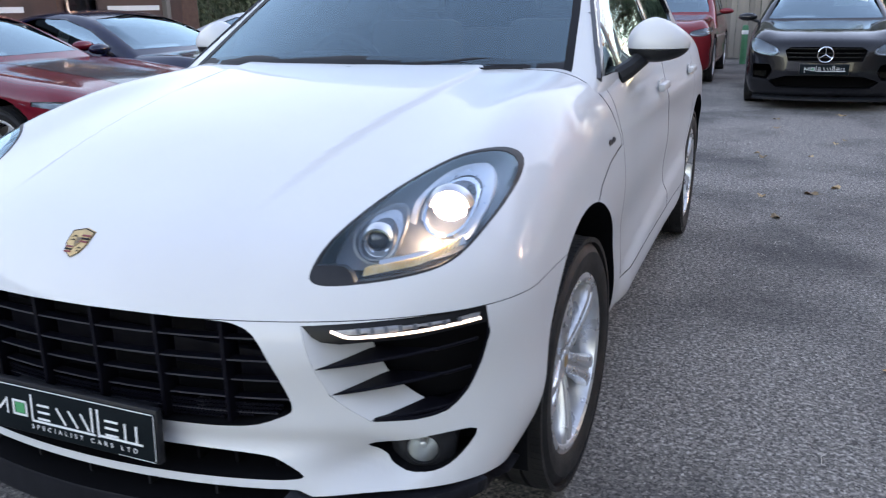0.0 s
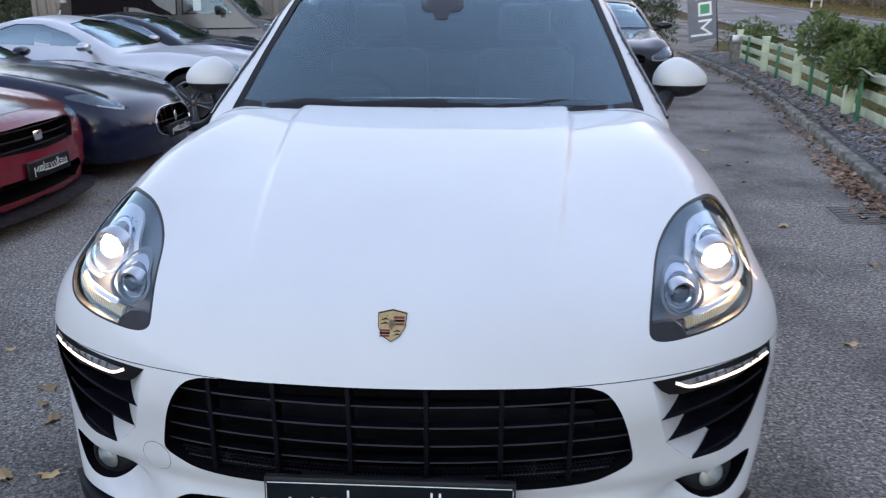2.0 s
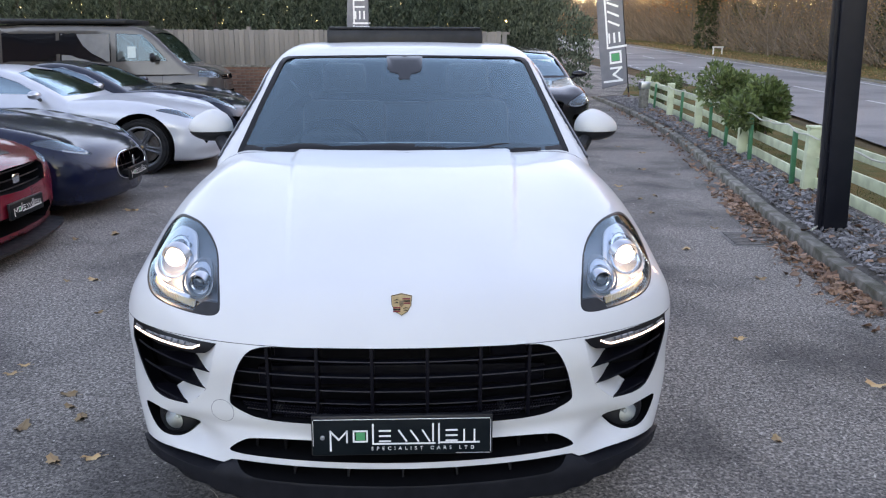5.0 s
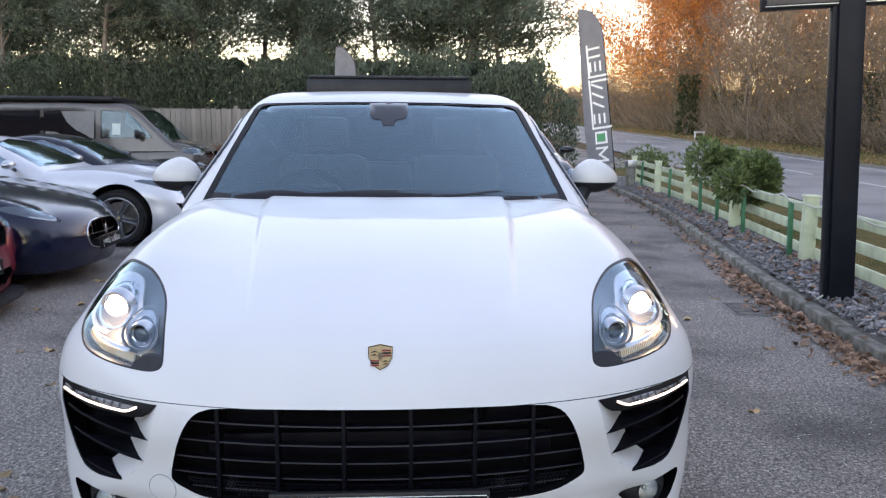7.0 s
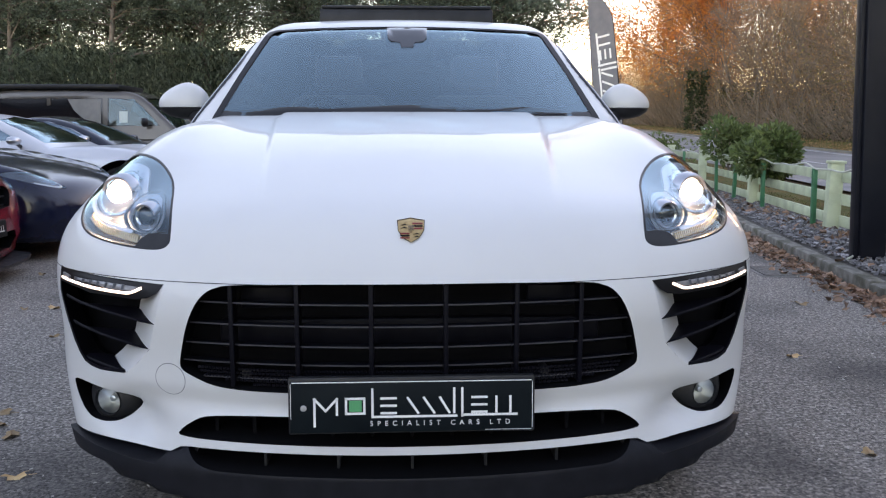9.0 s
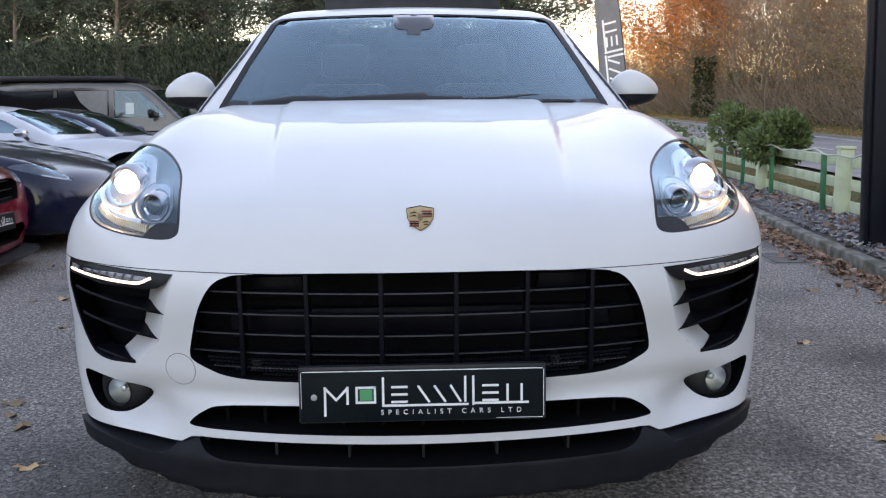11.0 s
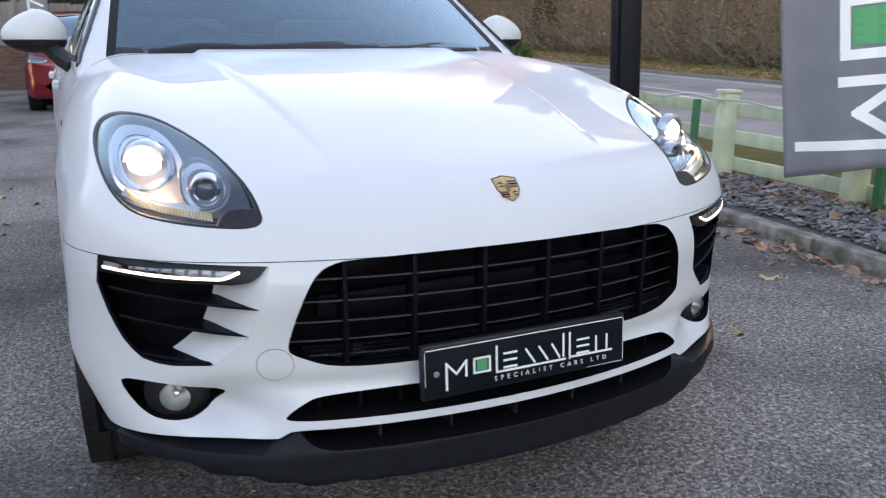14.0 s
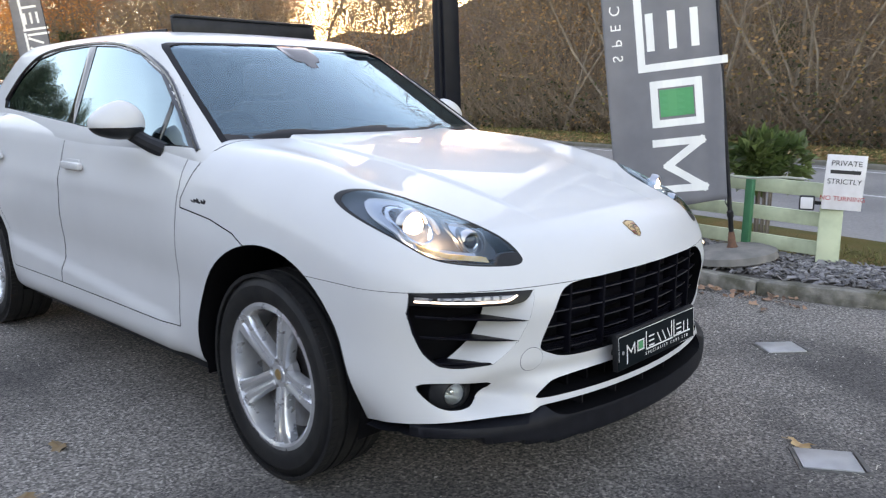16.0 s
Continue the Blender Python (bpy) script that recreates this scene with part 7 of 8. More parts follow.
def other_car(spec, label, at, group="parked cars"):
    """A car from its profile curves: nose at y = 0, wheels on z = 0."""
    c = thing("car", label, "car", group=group, at=at)
    S = spec
    top, wide, roof = spline(*S["top"]), spline(*S["wide"]), spline(*S["roof"])
    L, k2, k6 = S["long"], S["nose"][0], S["nose"][1]
    axle = (S["axle"], S["axle"] + S["base"])
    R = S["tyre"]

    def body(x, y, z):
        x = np.abs(x)
        nose = k2 * x ** 2 + k6 * x ** 6
        front = nose + S.get("rake", 0.0) * np.clip(z - 0.45, 0, 1) + 0.05 * step(0.35, 0.2, z) - y
        lid = top(y - nose * np.clip(1 - y / 1.3, 0, 1) * 0.9) - S.get("crown", 0.05) * x ** 2
        lid = lid + S.get("hump", 0.03) * bump(x, S["half"] * 0.78, 0.14) * step(0.15, 0.5, y) * step(1.9, 1.1, y)
        lid = lid + S.get("haunch", 0.0) * bump(x, S["half"] * 0.8, 0.2) * bump(y, axle[1], 0.6)
        w = wide(y) - 0.07 * (np.clip(z - 0.55, 0, None) / 0.4) ** 2 - 0.07 * (np.clip(0.42 - z, 0, None) / 0.25) ** 2
        arch = np.maximum(bump(y, axle[0], 0.42), bump(y, axle[1], 0.42))
        w = w - 0.025 * bump(z, 0.5, 0.13) * (1 - arch)
        back = y - (L - 0.2 * x ** 2 - 0.25 * np.clip(z - 0.7, 0, None))
        a = smax(smax(front, x - w, 0.12), z - lid, S.get("soft", 0.14))
        return smax(smax(a, back, 0.15), S.get("clear", 0.15) - z, 0.06)

    def cabin(x, y, z):
        x = np.abs(x)
        side = x - (S["belt"][0] - S["belt"][1] * (z - S["belt"][2]) - 0.03 * ((y - L / 2) / 1.2) ** 2)
        up = (z - (roof(y) - S.get("roof_crown", 0.10) * x ** 2)) * 0.8
        return smax(smax(side, up, S.get("roof_soft", 0.10)), S["belt"][2] - 0.25 - z, 0.02)

    M = [S["paint"], VOID]
    me = shell(body, L * 0.28, L * 0.78, 0.55 if S["half"] else 0.5, M, around=120, front=40, barrel=36, rear=16, far=4.0)
    lamp = rounded(S["lamp"], 3)
    for e in (1, -1):
        m = (lambda o: o) if e > 0 else flipped
        me = cut(me, prism(m(lamp), "y", -0.5, S.get("lamp_deep", 0.75), M))
        if S.get("vent"):
            me = cut(me, prism(m(S["vent"]), "y", -0.5, 0.5, M))
        for y in axle:
            me = cut(me, cylinder(y, R + 0.01, R + 0.065, e * 0.55, e * 1.3, M, 40) if e > 0 else cylinder(y, R + 0.01, R + 0.065, -1.3, -0.55, M, 40))
    grille = both_halves(S["grille"])
    me = cut(me, prism(grille, "y", -0.5, 0.30, M))
    if S.get("lower"):
        me = cut(me, prism(both_halves(S["lower"]), "y", -0.5, 0.30, M))
    part("body", polish(me, body), None, c)
    if S.get("stripe"):
        # a flat stripe along the bonnet, laid on the body's surface
        gx, gy = np.meshgrid(np.linspace(-S["stripe"], S["stripe"], 13), np.linspace(0.20, 1.75, 40), indexing="ij")
        lo, hi = np.full(gx.shape, 0.55), np.full(gx.shape, 1.2)
        for _ in range(28):
            mid = (lo + hi) / 2
            inside = body(gx, gy, mid) < 0
            lo, hi = np.where(inside, mid, lo), np.where(inside, hi, mid)
        bm = bmesh.new()
        rows = [[bm.verts.new((float(x), float(y) - 0.001, float(z) + 0.002)) for x, y, z in zip(*r)] for r in zip(gx, gy, lo)]
        for p, q in zip(rows, rows[1:]):
            for i in range(len(p) - 1):
                bm.faces.new((p[i], q[i], q[i + 1], p[i + 1]))
        part("bonnet_stripe", bm, STRIPE_GREY, c, "dark grey stripe along the bonnet")
    MC = [S.get("roof_paint", S["paint"]), VOID]
    y0, y1 = S["cabin"]
    cb = shell(cabin, y0 + (y1 - y0) * 0.35, y0 + (y1 - y0) * 0.6, S["belt"][2], MC, around=90, front=34, barrel=16, rear=24, far=4.0)
    screen = both_halves(S["screen"])
    cb = cut(cb, prism(screen, "y", y0 - 0.6, y0 + S.get("screen_deep", 1.0), MC))
    for e in (1, -1):
        for ol in S["side"]:
            cb = cut(cb, prism(ol, "x", 0.42, 1.3, MC) if e > 0 else prism(ol, "x", -1.3, -0.42, MC))
    part("roof", polish(cb, cabin), None, c)
    patch("windscreen", cabin, screen, CLEARER, c, "tinted windscreen", sink=0.004, thick=0.004, rings=4, y_in=y0 + S.get("screen_deep", 1.0) + 0.4, scale=0.995, shadow=False)
    for e in (1, -1):
        m = (lambda o: o) if e > 0 else flipped
        for ol in S["side"]:
            patch("side_window", cabin, ol, S.get("glass", CLEARER), c, sink=0.006, thick=0.004, axis="x", sign=e, rings=3, shadow=False)
            patch("window_trim", cabin, ol, S.get("trim", GLOSS_BLACK), c, sink=-0.002, thick=0.012, axis="x", sign=e, rings=1, inner=0.95, scale=1.02)
        h = thing("headlamp", "", "")
        h.parent = c
        tagged(h, "unlit headlamp under a clear lens")
        patch("housing", body, m(lamp), OTHER_LAMP, h, sink=0.028, thick=0.004, rings=4, y_in=1.2, scale=0.97)
        patch("lens", body, m(lamp), LENS, h, sink=0.002, thick=0.003, rings=4, y_in=1.2, scale=0.985, shadow=False)
        low = sorted(lamp, key=lambda p: math.atan2(p[1] - np.mean(lamp, 0)[1], p[0] - np.mean(lamp, 0)[0]))[:len(lamp) // 2]
        mid = np.mean(lamp, 0)
        low = [(mid[0] + (p[0] - mid[0]) * 0.86, mid[1] + (p[1] - mid[1]) * 0.80) for p in low]
        yy = front_y(body, [p[0] for p in low], [p[1] for p in low], 1.2) + 0.012
        part("lamp_brow", tube([(e * p[0], q, p[1]) for p, q in zip(low, yy)], 0.008, 5), SATIN, h, "bright strip inside the lamp")
        for x in S.get("slashes", ()):
            yy = front_y(body, [x, x - 0.028], [0.660, 0.706], 1.2) + 0.014
            part("light_bar", tube([(e * x, yy[0], 0.660), (e * (x - 0.028), yy[1], 0.706)], 0.008, 5), PRINT, h, "slanted white light bar")
        lc = np.mean(lamp, 0)
        for s in (-0.3, 0.3):
            q = (lc[0] + s * (max(p[0] for p in lamp) - min(p[0] for p in lamp)) * 0.6, lc[1] + s * 0.02)
            yy = float(front_y(body, [q[0]], [q[1]], 1.2)[0]) + 0.06
            ob = part("projector", lathe([(0.0, -0.014), (0.016, -0.010), (0.028, 0.0), (0.038, 0.004), (0.04, 0.02)], 18, "y"), CHROME, h)
            ob.matrix_local = Matrix.Translation((e * q[0], yy, q[1] - 0.008)) @ Matrix.Scale(0.6, 4)
        # mirror
        mir = thing("door_mirror", "", "")
        mir.parent = c
        mx, my, mz = S["mirror"]
        part("mirror_shell", lathe([(0.0, -0.06), (0.045, -0.05), (0.075, -0.02), (0.085, 0.02), (0.08, 0.05), (0.0, 0.05)], 20, "y"), S.get("mirror_paint", S["paint"]), mir).matrix_local = Matrix.Translation((e * mx, my, mz)) @ Matrix.Diagonal((1.45, 0.9, 0.62 if S["long"] < 4.89 else 1.15, 1))
        part("mirror_arm", tube([(e * (mx - 0.16), my + 0.02, mz - 0.07), (e * (mx - 0.05), my + 0.01, mz - 0.03)], 0.022, 8), BLACK_PLASTIC, mir)
        for y in axle:
            wheel("wheel", c, Matrix.Translation((e * (S["half"] - 0.13), y, R)) @ Matrix.Rotation(y * 2, 4, "X"), R, 0.24, R * 0.74, e, S.get("wheel", ALLOY), label="alloy wheel with a low-profile tyre")
        for yh, zh in S.get("handles", ()):
            xh = float(side_x(body, [yh], [zh])[0])
            part("door_handle", boxed(e * xh - 0.01, e * xh + 0.02 * e + 0.01, yh - 0.09, yh + 0.09, zh - 0.014, zh + 0.014, 0.008), S["paint"], c)
        for ol in S.get("seams", ()):
            for (ya, za), (yb, zb) in zip(ol, ol[1:]):
                n = 6
                pts = [(e * (float(side_x(body, [ya + (yb - ya) * s], [za + (zb - za) * s])[0]) + 0.0002), ya + (yb - ya) * s, za + (zb - za) * s) for s in np.linspace(0, 1, n)]
                part("panel_seam", tube(pts, 0.0035, 4), VOID, c)
    # grille bars, plate
    gx = max(p[0] for p in S["grille"])
    g0, g1 = min(p[1] for p in S["grille"]), max(p[1] for p in S["grille"])
    for k in range(S.get("bars", 4)):
        z = g0 + (g1 - g0) * (k + 0.5) / S.get("bars", 4)
        xs = np.linspace(-gx * 0.95, gx * 0.95, 12)
        yy = front_y(body, xs, np.full(12, z), 1.2) + 0.045
        part("grille_bar", tube([(x, y, z) for x, y in zip(xs, yy)], 0.006, 4), S.get("bar_finish", BLACK_PLASTIC), c)
    for k in S.get("uprights", ()):
        yy = front_y(body, [k, k], [g0, g1], 1.2) + 0.045
        part("grille_upright", tube([(k, yy[0], g0), (k, yy[1], g1)], 0.006, 4), CHROME, c)
    if S.get("rim"):
        ol = np.array(rounded(S["grille_rim"], 3))
        yy = front_y(body, ol[:, 0], ol[:, 1], 1.2) - 0.002
        pts = [(x, y, z) for (x, z), y in zip(ol, yy)]
        part("grille_rim", tube(pts + pts[:1], 0.008, 6), CHROME, c)
    pz = S["plate"]
    py = float(front_y(body, [0.0], [pz], 1.2)[0]) - 0.022
    number_plate(c, pose(0, py, pz, 88, 0, 0), fine=False)
    part("plate_mount", boxed(-0.2, 0.2, py + 0.018, py + 0.10, pz - 0.03, pz + 0.03), BLACK_PLASTIC, c)
    if S.get("badge"):
        bx, bz, br, bf = S["badge"]
        by = float(front_y(body, [bx], [bz], 1.2)[0])
        if bf == "ring":
            bm = lathe([(br + 0.007 * math.cos(a), 0.007 * math.sin(a)) for a in np.linspace(0, 6.283, 8, endpoint=False)], 28, "y", closed=True)
            for k in range(3):
                a = math.pi / 2 + 2 * math.pi * k / 3
                tube([(0, 0, 0), (br * math.cos(a), 0, br * math.sin(a))], 0.007, 5, bm)
            part("badge", bm, CHROME, c).matrix_local = Matrix.Translation((bx, by - 0.012, bz))
        else:
            part("badge", boxed(bx - br, bx + br, by + 0.018, by + 0.03, bz - br * bf, bz + br * bf, 0.006), CHROME, c)
    if S.get("lip"):
        w0 = S["half"] - 0.12
        xs = np.linspace(-w0, w0, 20)
        bm = bmesh.new()
        prev = None
        for x in xs:
            y = k2 * x * x + k6 * x ** 6
            ring = [bm.verts.new(p) for p in ((x, y - 0.06, 0.115), (x, y - 0.06, 0.135), (x, y + 0.25, 0.165), (x, y + 0.25, 0.115))]
            if prev:
                for q in range(4):
                    bm.faces.new((prev[q], prev[(q + 1) % 4], ring[(q + 1) % 4], ring[q]))
            else:
                bm.faces.new(ring)
            prev = ring
        bm.faces.new(list(reversed(prev)))
        part("front_splitter", bm, BLACK_PLASTIC, c)
    part("under_tray", boxed(-S["half"] + 0.2, S["half"] - 0.2, 0.5, L - 0.4, 0.10, 0.25, 0.02), VOID, c)
    for p in S.get("cards", ()):
        if p[0] == "side":
            x = float(side_x(cabin, [p[1]], [p[2]])[0]) + 0.003 - (0.018 if S["long"] < 4.89 else 0)
            for e in (1, -1):
                ob = part("price_card", boxed(-0.002, 0.002, -p[3], p[3], -p[4], p[4]), PAPER, c, "pale price card in the window", smooth=False)
                ob.matrix_local = pose(e * x, p[1], p[2], 0, -e * math.degrees(math.atan(S["belt"][1])), 0)
        else:
            y = float(front_y(cabin, [p[1]], [p[2]], y0 + S.get("screen_deep", 1.0) + 0.4)[0]) + 0.05
            ob = part("price_card", boxed(-p[3], p[3], -0.002, 0.002, -p[4], p[4]), PAPER, c, "pale price card behind the windscreen", smooth=False)
            ob.matrix_local = pose(p[1], y, p[2], -40, 0, 0)
            if not S.get("price"):
                part("card_mark", boxed(-p[3] * 0.8, p[3] * 0.8, -0.004, -0.002, -p[4] * 0.4, p[4] * 0.4), GREEN_PRINT, ob, smooth=False)
                continue
            letters(ob, S["price"], p[4] * 1.6, Matrix.Translation((0, -0.004, -p[4] * 0.55)) @ pose(0, 0, 0, 90, 0, 0), GREEN_PRINT)
    # seats seen as dark shapes
    for x in (-0.36, 0.36):
        part("seat", boxed(x - 0.22, x + 0.22, y0 + 1.05, y0 + 1.2, 0.5, S["belt"][2] + 0.12, 0.05), DASH, c)
    for ol, sink, mt, nm in S.get("panels", ()):
        for e in (1, -1):
            patch(nm, cabin, ol, mt, c, sink=sink, thick=0.004, axis="x", sign=e, rings=3)
    return c


CURTAIN = mat("grey_blind", (0.24, 0.235, 0.225), (0.20, 0.195, 0.19), scale=6, rough=0.9)
MUSCLE = dict(long=4.78, half=0.957, axle=0.95, base=2.72, tyre=0.345, paint=RED, nose=(0.16, 0.12), rake=0.10, plate=0.40, lip=True, soft=0.10,
              top=((-0.1, 0.05, 0.3, 0.8, 1.5, 2.2, 3.2, 4.2, 4.8), (0.66, 0.72, 0.80, 0.875, 0.95, 0.98, 0.99, 1.0, 0.96)),
              wide=((0.0, 0.5, 1.0, 2.4, 3.7, 4.4, 4.8), (0.90, 0.935, 0.957, 0.93, 0.957, 0.93, 0.86)),
              roof=((1.4, 1.75, 2.2, 2.6, 3.1, 3.7, 4.3), (0.86, 1.02, 1.24, 1.36, 1.38, 1.26, 0.98)), belt=(0.84, 0.55, 1.0), cabin=(1.6, 4.2),
              screen=[(0, 1.0), (0.70, 1.0), (0.60, 1.23), (0.52, 1.29), (0, 1.335)],
              side=[[(2.05, 1.01), (2.35, 1.18), (2.75, 1.30), (3.1, 1.31), (3.45, 1.22), (3.5, 1.05)]],
              lamp=[(0.935, 0.735), (0.80, 0.735), (0.60, 0.715), (0.54, 0.69), (0.58, 0.655), (0.80, 0.635), (0.89, 0.665)], lamp_deep=0.6,
              grille=[(0, 0.70), (0.48, 0.69), (0.53, 0.66), (0.46, 0.54), (0, 0.52)], lower=[(0, 0.36), (0.5, 0.36), (0.58, 0.30), (0.5, 0.22), (0, 0.22)], badge=(0.0, 0.615, 0.05, 0.7),
              mirror=(1.0, 2.02, 1.02), handles=((3.15, 0.86),), stripe=0.30, slashes=(0.62, 0.67, 0.72), bars=3, vent=[(0.86, 0.42), (0.70, 0.43), (0.66, 0.36), (0.80, 0.32)])
TOURER = dict(long=4.88, half=0.957, axle=0.90, base=2.94, tyre=0.345, paint=NAVY, nose=(0.30, 0.22), rake=0.18, plate=0.36, soft=0.16,
              top=((-0.1, 0.05, 0.3, 0.8, 1.5, 2.2, 3.2, 4.2, 4.9), (0.56, 0.62, 0.71, 0.82, 0.92, 0.96, 0.98, 0.97, 0.90)),
              wide=((0.0, 0.5, 1.0, 2.4, 3.8, 4.5, 4.9), (0.88, 0.93, 0.957, 0.91, 0.957, 0.92, 0.82)),
              roof=((1.4, 1.8, 2.3, 2.7, 3.2, 3.9, 4.5), (0.82, 0.99, 1.22, 1.33, 1.35, 1.20, 0.93)), belt=(0.82, 0.58, 0.97), cabin=(1.6, 4.4),
              screen=[(0, 0.97), (0.70, 0.97), (0.60, 1.19), (0.52, 1.26), (0, 1.305)],
              side=[[(2.05, 0.99), (2.4, 1.16), (2.8, 1.27), (3.2, 1.28), (3.7, 1.16), (3.85, 1.03)]],
              lamp=[(0.86, 0.73), (0.78, 0.76), (0.66, 0.71), (0.58, 0.62), (0.62, 0.60), (0.74, 0.63), (0.83, 0.67)], lamp_deep=0.8,
              grille=[(0, 0.57), (0.24, 0.56), (0.36, 0.50), (0.38, 0.42), (0.30, 0.35), (0, 0.32)], bars=1, uprights=(-0.26, -0.18, -0.09, 0.09, 0.18, 0.26), rim=True,
              grille_rim=[(0, 0.575), (0.25, 0.565), (0.375, 0.50), (0.395, 0.42), (0.31, 0.34), (0, 0.31), (-0.31, 0.34), (-0.395, 0.42), (-0.375, 0.50), (-0.25, 0.565)],
              badge=(0.0, 0.46, 0.022, 2.6), mirror=(0.99, 2.0, 0.99), handles=((3.2, 0.82),), cards=(("side", 2.75, 1.10, 0.08, 0.09),), hump=0.06, haunch=0.05)
ROADSTER = dict(wheel=GUNMETAL, long=4.47, half=0.96, axle=0.90, base=2.62, tyre=0.34, paint=SILVER, nose=(0.26, 0.2), rake=0.20, plate=0.38, soft=0.14, trim=SATIN,
                top=((-0.1, 0.05, 0.3, 0.8, 1.5, 2.2, 3.2, 4.0, 4.5), (0.55, 0.62, 0.72, 0.83, 0.90, 0.94, 0.95, 0.92, 0.84)),
                wide=((0.0, 0.5, 1.0, 2.2, 3.5, 4.1, 4.5), (0.88, 0.93, 0.955, 0.90, 0.96, 0.92, 0.82)),
                roof=((1.5, 1.85, 2.3, 2.65, 3.05, 3.7, 4.3), (0.82, 0.98, 1.19, 1.29, 1.31, 1.14, 0.90)), belt=(0.81, 0.58, 0.95), cabin=(1.65, 4.2),
                screen=[(0, 0.95), (0.69, 0.95), (0.60, 1.16), (0.52, 1.225), (0, 1.27)],
                side=[[(2.1, 0.97), (2.4, 1.12), (2.75, 1.225), (3.1, 1.23), (3.5, 1.10), (3.55, 1.0)]],
                lamp=[(0.86, 0.78), (0.79, 0.80), (0.70, 0.74), (0.61, 0.63), (0.64, 0.61), (0.74, 0.66), (0.82, 0.71)], lamp_deep=0.9,
                grille=[(0, 0.56), (0.30, 0.55), (0.38, 0.48), (0.34, 0.36), (0, 0.34)], vent=[(0.80, 0.52), (0.66, 0.50), (0.63, 0.44), (0.70, 0.36), (0.75, 0.42)], bars=3,
                mirror=(1.0, 2.08, 0.98), mirror_paint=SATIN, handles=((3.1, 0.80),), cards=(("side", 2.72, 1.06, 0.10, 0.09),), hump=0.07, haunch=0.07)
VAN = dict(long=4.9, half=0.952, axle=0.92, base=3.0, tyre=0.34, paint=BRONZE, roof_paint=BRONZE, nose=(0.16, 0.18), rake=0.10, plate=0.45, soft=0.09, clear=0.2, crown=0.03, hump=0.0,
           top=((-0.1, 0.02, 0.25, 0.6, 1.0, 2.0, 3.0, 4.9), (0.84, 0.91, 1.04, 1.12, 1.16, 1.17, 1.17, 1.17)),
           wide=((0.0, 0.5, 1.0, 2.4, 3.8, 4.9), (0.90, 0.945, 0.952, 0.952, 0.952, 0.93)),
           roof=((0.50, 0.75, 1.15, 1.55, 2.1, 3.0, 3.8, 4.3, 4.6, 4.78, 4.95), (1.00, 1.15, 1.53, 1.86, 1.95, 1.965, 1.965, 1.96, 1.945, 1.85, 1.2)), belt=(0.94, 0.16, 1.12), cabin=(0.68, 4.85), roof_crown=0.05, roof_soft=0.08,
           screen=[(0, 1.16), (0.80, 1.16), (0.74, 1.62), (0.68, 1.76), (0, 1.80)], screen_deep=0.95,
           side=[[(1.12, 1.20), (1.38, 1.50), (1.64, 1.75), (2.18, 1.77), (2.18, 1.19)], [(2.30, 1.18), (2.30, 1.76), (3.35, 1.76), (3.35, 1.18)], [(3.45, 1.18), (3.45, 1.76), (4.55, 1.75), (4.55, 1.18)]],
           lamp=[(0.90, 0.98), (0.80, 1.00), (0.58, 0.97), (0.56, 0.88), (0.62, 0.84), (0.80, 0.84), (0.90, 0.88)], lamp_deep=0.5,
           grille=[(0, 0.90), (0.52, 0.90), (0.54, 0.86), (0.50, 0.80), (0, 0.80)], lower=[(0, 0.56), (0.55, 0.56), (0.62, 0.50), (0.58, 0.38), (0, 0.38)], bars=2, bar_finish=CHROME, badge=(0.0, 0.85, 0.05, 1.0),
           glass=BLIND_GLASS, mirror=(1.07, 1.36, 1.27), mirror_paint=BLACK_PLASTIC, handles=((2.05, 1.02), (2.5, 1.02)), cards=(("side", 1.86, 1.38, 0.085, 0.12),), seams=([(1.25, 1.1), (1.25, 0.45)], [(2.24, 1.75), (2.24, 0.45)], [(2.24, 1.10), (3.9, 1.10)]),
           panels=(([(3.02, 1.77), (4.60, 1.765), (4.60, 1.16), (2.36, 1.16), (2.46, 1.24), (2.70, 1.36), (2.88, 1.52)], -0.003, GLOSS_BLACK, "dark_wrap"), ([(1.24, 1.22), (1.45, 1.48), (1.68, 1.72), (2.16, 1.75), (2.16, 1.21)], 0.010, CURTAIN, "sunshade"), ([(2.32, 1.19), (2.32, 1.75), (3.33, 1.75), (3.33, 1.19)], 0.002, CURTAIN, "curtain")))
